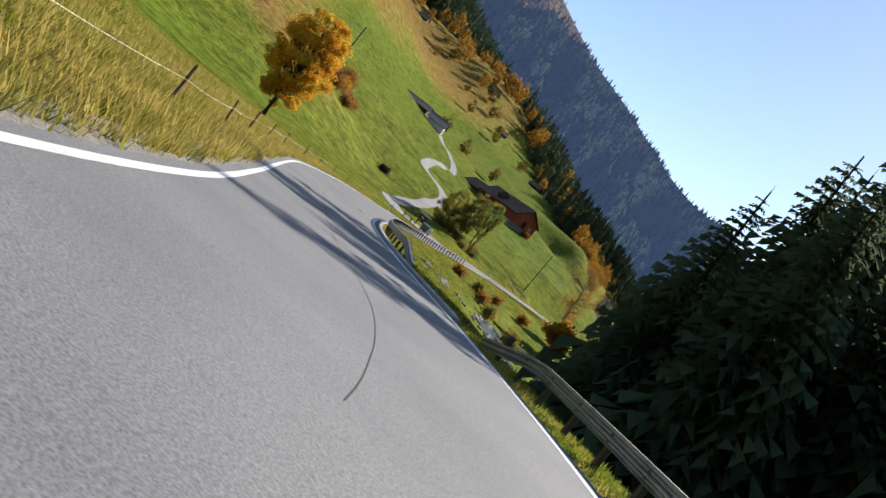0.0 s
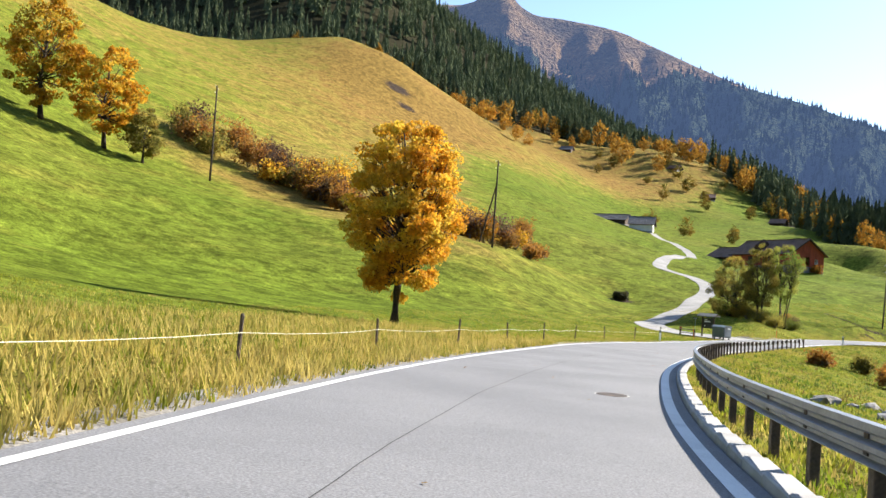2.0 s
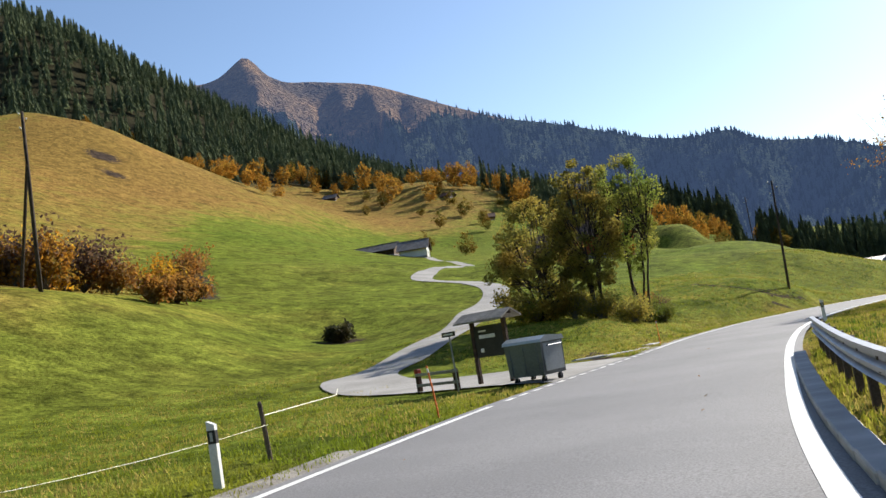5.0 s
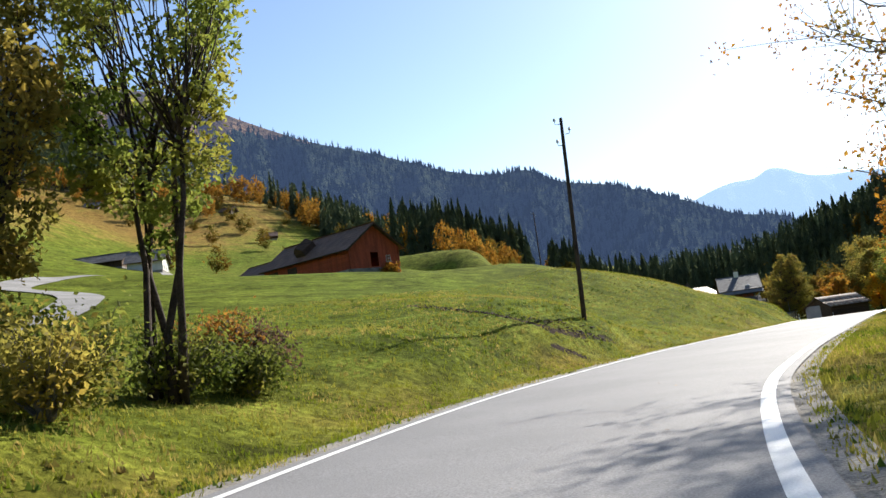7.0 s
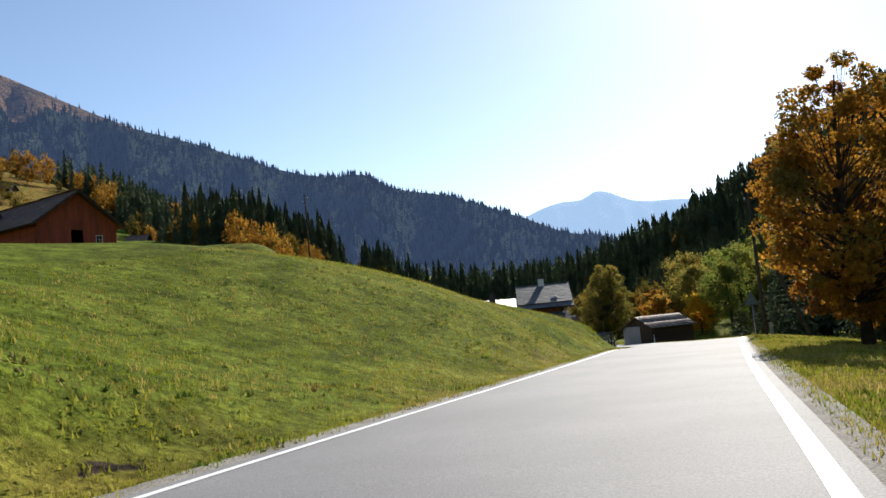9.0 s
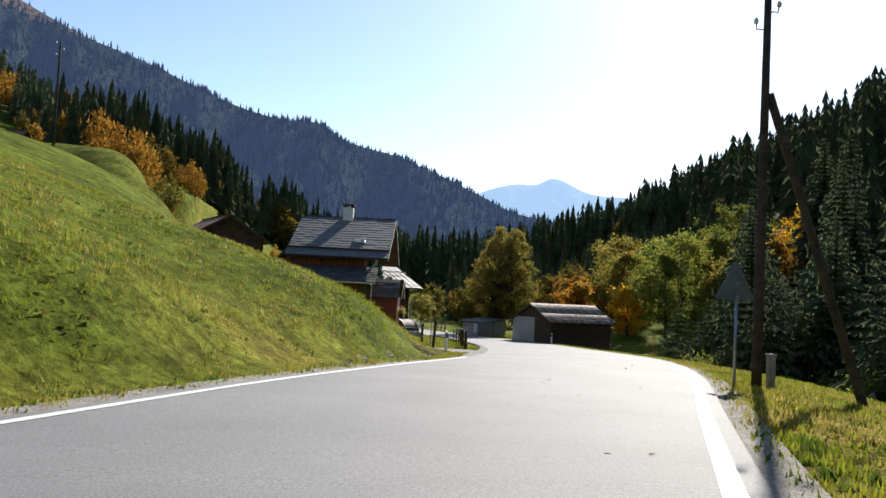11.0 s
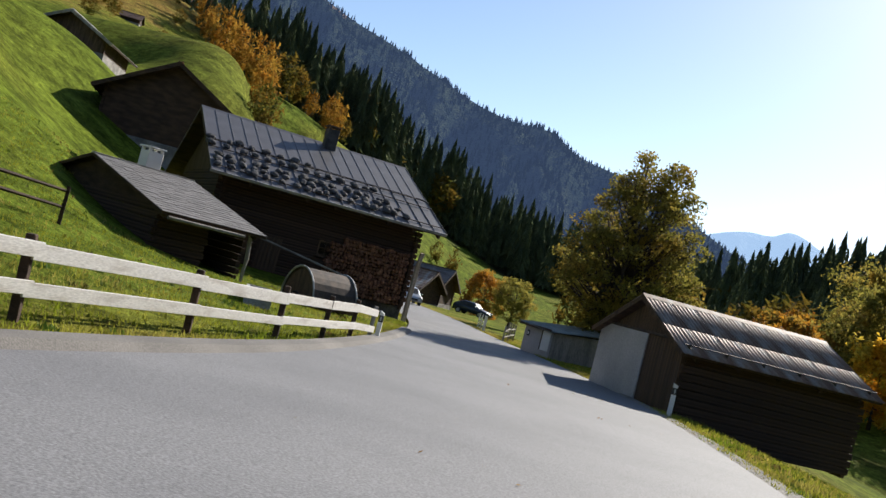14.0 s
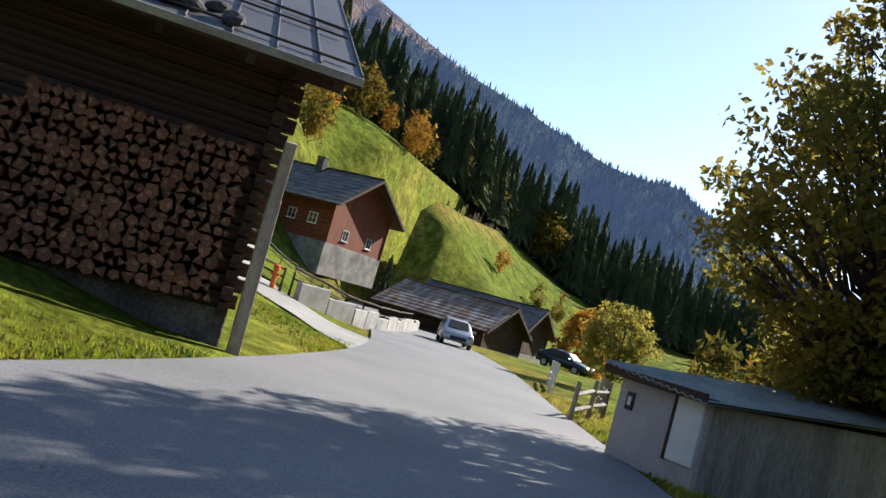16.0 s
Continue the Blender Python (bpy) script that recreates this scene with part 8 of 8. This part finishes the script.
def car(x, y, z, turn, body, label):
    """A five-door car facing its own -y."""
    ob = thing("car", (x, y, z), label, "car", turn=turn)
    prof = [(-2.05, 0.3), (-2.1, 0.55), (-1.95, 0.78), (-0.95, 0.95), (-0.3, 1.42), (0.9, 1.5), (1.75, 1.15), (2.0, 0.95), (2.05, 0.35)]
    bm = bmesh.new()
    rows = []
    for u in (-1, -0.82, 0.82, 1):
        rows.append([bm.verts.new((u * (0.86 if zz < 1.0 else 0.66 + (0.06 if abs(u) < 1 else 0)), yy, zz if abs(u) < 1 else max(0.32, zz - 0.06))) for yy, zz in prof])
    for a, b in zip(rows, rows[1:]):
        for k in range(len(prof) - 1):
            bm.faces.new((a[k], a[k + 1], b[k + 1], b[k]))
        bm.faces.new((a[-1], a[0], b[0], b[-1]))
    bm.faces.new(rows[0][::-1]), bm.faces.new(rows[-1])
    bmesh.ops.recalc_face_normals(bm, faces=bm.faces)
    bmesh.ops.bevel(bm, geom=list(bm.edges), offset=0.03, segments=2, affect="EDGES")
    part("body", bm, body, ob, smooth=True)
    part("windscreen", prism(bmesh.new(), [(-0.6, -0.93, 0.985), (0.6, -0.93, 0.985), (0.52, -0.37, 1.385), (-0.52, -0.37, 1.385)], (0, -0.03, 0.025)), "black_paint", ob, "dark windscreen")
    for a in (-1, 1):
        part("side_window", prism(bmesh.new(), [(a * 0.81, -0.7, 1.0), (a * 0.81, 1.55, 1.05), (a * 0.7, 0.9, 1.4), (a * 0.7, -0.2, 1.36)], (a * 0.03, 0, 0)), "black_paint", ob)
        part("headlight", boxed((a * 0.66 - 0.17, -2.1, 0.62), (a * 0.66 + 0.17, -1.95, 0.76), 0.03), "pale_metal", ob)
        part("mirror", boxed((a * 0.95 - 0.1, -0.75, 0.95), (a * 0.95 + 0.1, -0.62, 1.08), 0.03), body, ob)
        for b in (-1.3, 1.3):
            wh = part("wheel", tube(bmesh.new(), [(a * 0.68, b, 0.32), (a * 0.88, b, 0.32)], [0.32, 0.32], 18), "rubber", ob)
            part("rim", tube(bmesh.new(), [(a * 0.8, b, 0.32), (a * 0.895, b, 0.32)], [0.2, 0.2], 14), "pale_metal", wh)
    part("grille", boxed((-0.45, -2.13, 0.42), (0.45, -2.05, 0.6), 0.02), "black_paint", ob)
    return ob


MAT["silver"] = material("silver", (0.42, 0.44, 0.46), (0.38, 0.40, 0.42), scale=1, rough=0.3, metal=0.6, speck=0.05, bump=0.0)
MAT["dark_car"] = material("dark_car", (0.05, 0.06, 0.08), (0.04, 0.05, 0.065), scale=1, rough=0.25, metal=0.4, speck=0.05, bump=0.0)
car(-8.0, 306.0, float(road_z(306)), 20, "silver", "silver car on the road facing the village")
car(-3.6, 323.0, ground(-3.6, 323.0), 70, "dark_car", "dark car parked beside the road")

# ---- grass, stream, fallen leaves ----
MAT["blade"] = material("blade", (0.18, 0.23, 0.018), (0.27, 0.27, 0.03), (0.32, 0.27, 0.07), scale=0.35, fine=9, rough=0.8, speck=0.3, bump=0.0, spec=0.15, vary=0.45, through=0.4)
MAT["dry_blade"] = material("dry_blade", (0.40, 0.31, 0.075), (0.48, 0.37, 0.11), (0.30, 0.26, 0.06), scale=0.4, fine=9, rough=0.85, speck=0.3, bump=0.0, spec=0.1, vary=0.45, through=0.4)
MAT["weed"] = material("weed", (0.07, 0.12, 0.018), (0.11, 0.16, 0.025), (0.16, 0.11, 0.035), scale=0.7, fine=9, rough=0.8, speck=0.3, bump=0.0, spec=0.15, vary=0.45, through=0.4)
MAT["mud"] = material("mud", (0.085, 0.06, 0.042), (0.045, 0.032, 0.024), (0.13, 0.10, 0.07), scale=0.9, fine=10, rough=0.9, speck=0.5, bump=0.9, bump_scale=0.06)
MAT["water"] = material("water", (0.03, 0.045, 0.045), (0.06, 0.08, 0.08), scale=1.5, fine=8, rough=0.08, speck=0.2, bump=0.5, bump_scale=0.05, spec=0.6)
LAWN_HOLES = [(-36.5, 115.5, 5.5), (-44.5, 120, 3.6), (-46.3, 130, 3.0), (-48.5, 143, 3.0), (-4.0, 226.5, 4.2), (-7.0, 229.5, 3.6), (-8.5, 228.0, 4.6), (-9.5, 270.5, 7.5), (-10.0, 258.5, 3.6), (9.8, 258.8, 4.0), (-5.5, 284.5, 3.0), (-10, 287, 3.0), (4.8, 273.5, 2.2)]


def tufts(name, count, area, low, high, blades, seed, mat, label, wide=0.012, clump=0.05):
    """Grass as thin bent blades in tufts, over the places that area() keeps."""
    rng = np.random.RandomState(seed)
    y = rng.uniform(-18, 285, count)
    left = rng.uniform(size=count) < 0.6
    off = 0.55 + rng.uniform(size=count) ** 1.6 * np.where(left, 17.0, 8.0)
    x = np.where(left, left_edge(y) - off, right_edge(y) + off)
    ok = area(x, y, off, left)
    for hx, hy, hr in LAWN_HOLES:
        ok &= np.hypot(x - hx, y - hy) > hr
    x, y = x[ok], y[ok]
    z = land(x, y)
    n = len(x)
    c = np.repeat(np.c_[x, y, z - 0.015], blades, 0) + np.c_[rng.normal(0, clump, (n * blades, 2)), np.zeros(n * blades)]
    a = rng.uniform(0, 6.283, n * blades)
    h = np.repeat(rng.uniform(low, high, n), blades) * rng.uniform(0.6, 1.2, n * blades)
    lean = h * rng.uniform(0.15, 0.75, n * blades)
    side = np.c_[-np.sin(a), np.cos(a), 0 * a] * wide * (0.7 + rng.uniform(size=(n * blades, 1)))
    way = np.c_[np.cos(a), np.sin(a), 0 * a]
    tip = c + way * lean[:, None] + np.c_[0 * a, 0 * a, h]
    v = np.stack([c - side, c + side, tip], 1).reshape(-1, 3)
    f = np.arange(3 * n * blades).reshape(-1, 3)
    return tagged(new(name, mesh_np(name, v, f, mat)), label, "grass", kind="stuff")


wave = lambda x, y: np.sin(x * 0.55 + 1.3 * np.sin(y * 0.31)) * np.sin(y * 0.47 + x * 0.2)
tufts("grass", 160000, lambda x, y, off, left: ~(left & (y < 66) & (off < 9)), 0.05, 0.13, 4, 1, "blade", "short green pasture grass along the road", 0.014, 0.07)
tufts("grass", 60000, lambda x, y, off, left: (wave(x, y) > -0.1) & ~((y > 228) & left), 0.05, 0.14, 4, 2, "dry_blade", "dry straw-coloured grass along the road", 0.013, 0.07)
tufts("grass", 70000, lambda x, y, off, left: left & (y < 70) & (off < 11), 0.14, 0.4, 5, 3, "dry_blade", "tall dry golden grass behind the fence", 0.014, 0.09)
tufts("grass", 60000, lambda x, y, off, left: left & (y < 70) & (off < 11), 0.1, 0.3, 5, 6, "blade", "green grass among the dry stalks", 0.014, 0.09)
tufts("weeds", 22000, lambda x, y, off, left: (wave(y, x) > 0.0) & ((off < 1.6) | (y > 118)), 0.04, 0.12, 5, 4, "weed", "dark weeds and clover in the verge", 0.035, 0.06)
tufts("weeds", 12000, lambda x, y, off, left: ~left & (y < 125) & (off > 1.5), 0.08, 0.24, 5, 5, "weed", "rank weeds below the guard rail", 0.03, 0.1)

rng = random.Random(8)
clods = thing("mud_clods", far(-31, 154.6), "lumps of dark earth in the trodden patch", "earth clods")
for k in range(130):
    u = rng.random()
    x, y = -34.4 + 7.2 * u, 157.2 - 11.2 * u + 12.6 * u * u
    x, y = x + rng.gauss(0, 0.22), y + rng.gauss(0, 0.22)
    s = rng.uniform(0.03, 0.1)
    attach("clod", stone_shapes[k % 5], clods, Matrix.Translation(Vector(far(x, y, 0.03)) - clods.location) @ pose(0, 0, 0, 0, 0, rng.uniform(0, 360)) @ Matrix.Diagonal((s, s, s * 0.6, 1))).material_slots[0].link = "OBJECT"
    clods.children[-1].material_slots[0].material = MAT["mud"]

# stream below the guard rail
sheet("water", [(-2, 42), (-7.5, 56), (-11.5, 68), (-13.5, 80), (-12.5, 94), (-8, 108)], [3.0, 3.2, 3.4, 3.2, 3.0, 3.0], "water", "shallow mountain stream over stones", "water", 0.10, 70)
# fallen leaves on the asphalt
V, F = [], []
for k in range(150):
    y = rng.uniform(172, 262) if k % 3 else rng.uniform(20, 150)
    u = rng.random() ** 0.5
    x = float(left_edge(y)) * (1 - u) + float(right_edge(y)) * u
    s = rng.uniform(0.02, 0.05)
    m = pose(x, y, float(road_z(y)) + 0.012, rng.uniform(-20, 20), rng.uniform(-20, 20), rng.uniform(0, 360))
    b = len(V)
    V += [m @ Vector(p) for p in ((-s, 0, 0), (-0.2 * s, -0.6 * s, 0.004), (s, 0, 0.01), (-0.2 * s, 0.6 * s, 0.004))]
    F.append((b, b + 1, b + 2, b + 3))
tagged(new("fallen_leaves", mesh_of("fallen_leaves", V, F, "rust_leaf")), "brown fallen leaves scattered on the asphalt", "leaves", kind="stuff")


# tall spruces beside the first bend
def branchy(seed, whorls=38, arms=13):
    """A conifer crown of height 1: whorls of drooping, feathered boughs."""
    rng = np.random.RandomState(seed)
    v, f = [], []
    for k in range(whorls):
        u = k / whorls
        z, r = 0.1 + 0.86 * u, 0.19 * (1 - u) ** 0.8 + 0.012
        for j in range(arms):
            a = rng.uniform(0, 6.283)
            q = r * rng.uniform(0.6, 1.2)
            way, across = np.array([math.cos(a), math.sin(a), 0]), np.array([-math.sin(a), math.cos(a), 0])
            droop = rng.uniform(0.15, 0.55) * (1 - 0.8 * u)
            root = np.array([0, 0, z])
            for s in range(3):
                t0, t1 = s / 3, (s + 1) / 3
                w = q * 0.24 * (1 - 0.55 * t0)
                p0 = root + way * q * t0 - (0, 0, q * droop * t0 ** 1.5)
                p1 = root + way * q * t1 - (0, 0, q * droop * t1 ** 1.5)
                n = len(v)
                hang = np.array([0, 0, -q * rng.uniform(0.1, 0.3)])
                v += [p0, p1 + across * w * rng.uniform(0.6, 1.2) + hang, p1 * 1.0, p1 - across * w * rng.uniform(0.6, 1.2) + hang]
                f += [(n, n + 1, n + 2), (n, n + 2, n + 3)]
    n = len(v)
    v += [(0.004, 0, 0.9), (-0.004, 0.004, 0.9), (0, 0, 1.0)]
    f.append((n, n + 1, n + 2))
    return np.array(v, float), np.array(f)


crowns = [branchy(s) for s in range(5)]
crown_me = [mesh_np("crown", v, f, "spruce") for v, f in crowns]
trunk_me = shared("trunk", tube(bmesh.new(), [(0, 0, -0.02), (0, 0, 0.3), (0, 0, 0.97)], [0.017, 0.011, 0.002], 8), "bark")
for k, (x, y, h) in enumerate([(-1.2, 44.5, 16.5), (3.0, 42, 20.5), (6.8, 44, 20), (11.5, 45, 21), (1.2, 52, 17), (5.2, 54, 30), (9.4, 46, 30), (4.5, 58, 32), (7.5, 62, 35), (5.5, 55, 19), (10.0, 53, 20), (14.5, 40, 23), (-3.0, 60, 12), (2.0, 62, 15), (13, 62, 19), (17, 55, 22), (-5.0, 66, 8), (7.5, 68, 17), (16, 33, 20), (20, 44, 22), (18.5, 27, 18), (22, 20, 20),
                                 (26, 12, 20), (31, 208, 15), (36, 216, 17), (30, 222, 14), (40, 228, 18), (35, 236, 15), (42, 206, 19), (28, 198, 14), (38, 192, 17), (45, 240, 18), (47, 219, 20), (26, 243, 15), (33, 252, 18), (29, 262, 17), (38, 262, 20), (35, 275, 19), (44, 272, 22), (42, 288, 20), (52, 284, 24), (50, 262, 23), (52, 244, 23), (58, 300, 23), (30, 229, 15), (54, 226, 24), (24, 212, 13), (33, 203, 16), (46, 200, 20),
                                 (1.5, 60, 28), (9, 66, 33), (3, 67, 30), (12, 71, 35), (5, 48, 25)]):
    ob = thing("spruce", far(x, y, -0.1), "tall dark spruce with drooping boughs", "tree", "tall spruces")
    m = Matrix.Rotation(k * 1.9, 4, "Z") @ Matrix.Diagonal((h * 1.15, h * 1.15, h, 1))
    attach("trunk", trunk_me, ob, m)
    attach("crown", crown_me[k % 5], ob, m)

# young spruces on the shaded bank below the road
young = [branchy(60 + k, 15, 9) for k in range(4)]
shaded = scatter(330, lambda x, y: (x > 21 + 3 * np.sin(y * 0.3)) & (x < 42) & (y < 246 + x), (16, 175), (44, 285), 12)
sow("spruce_wood", shaded, young, 9, "spruce", "young dark spruces on the shaded bank", lean=1.3)
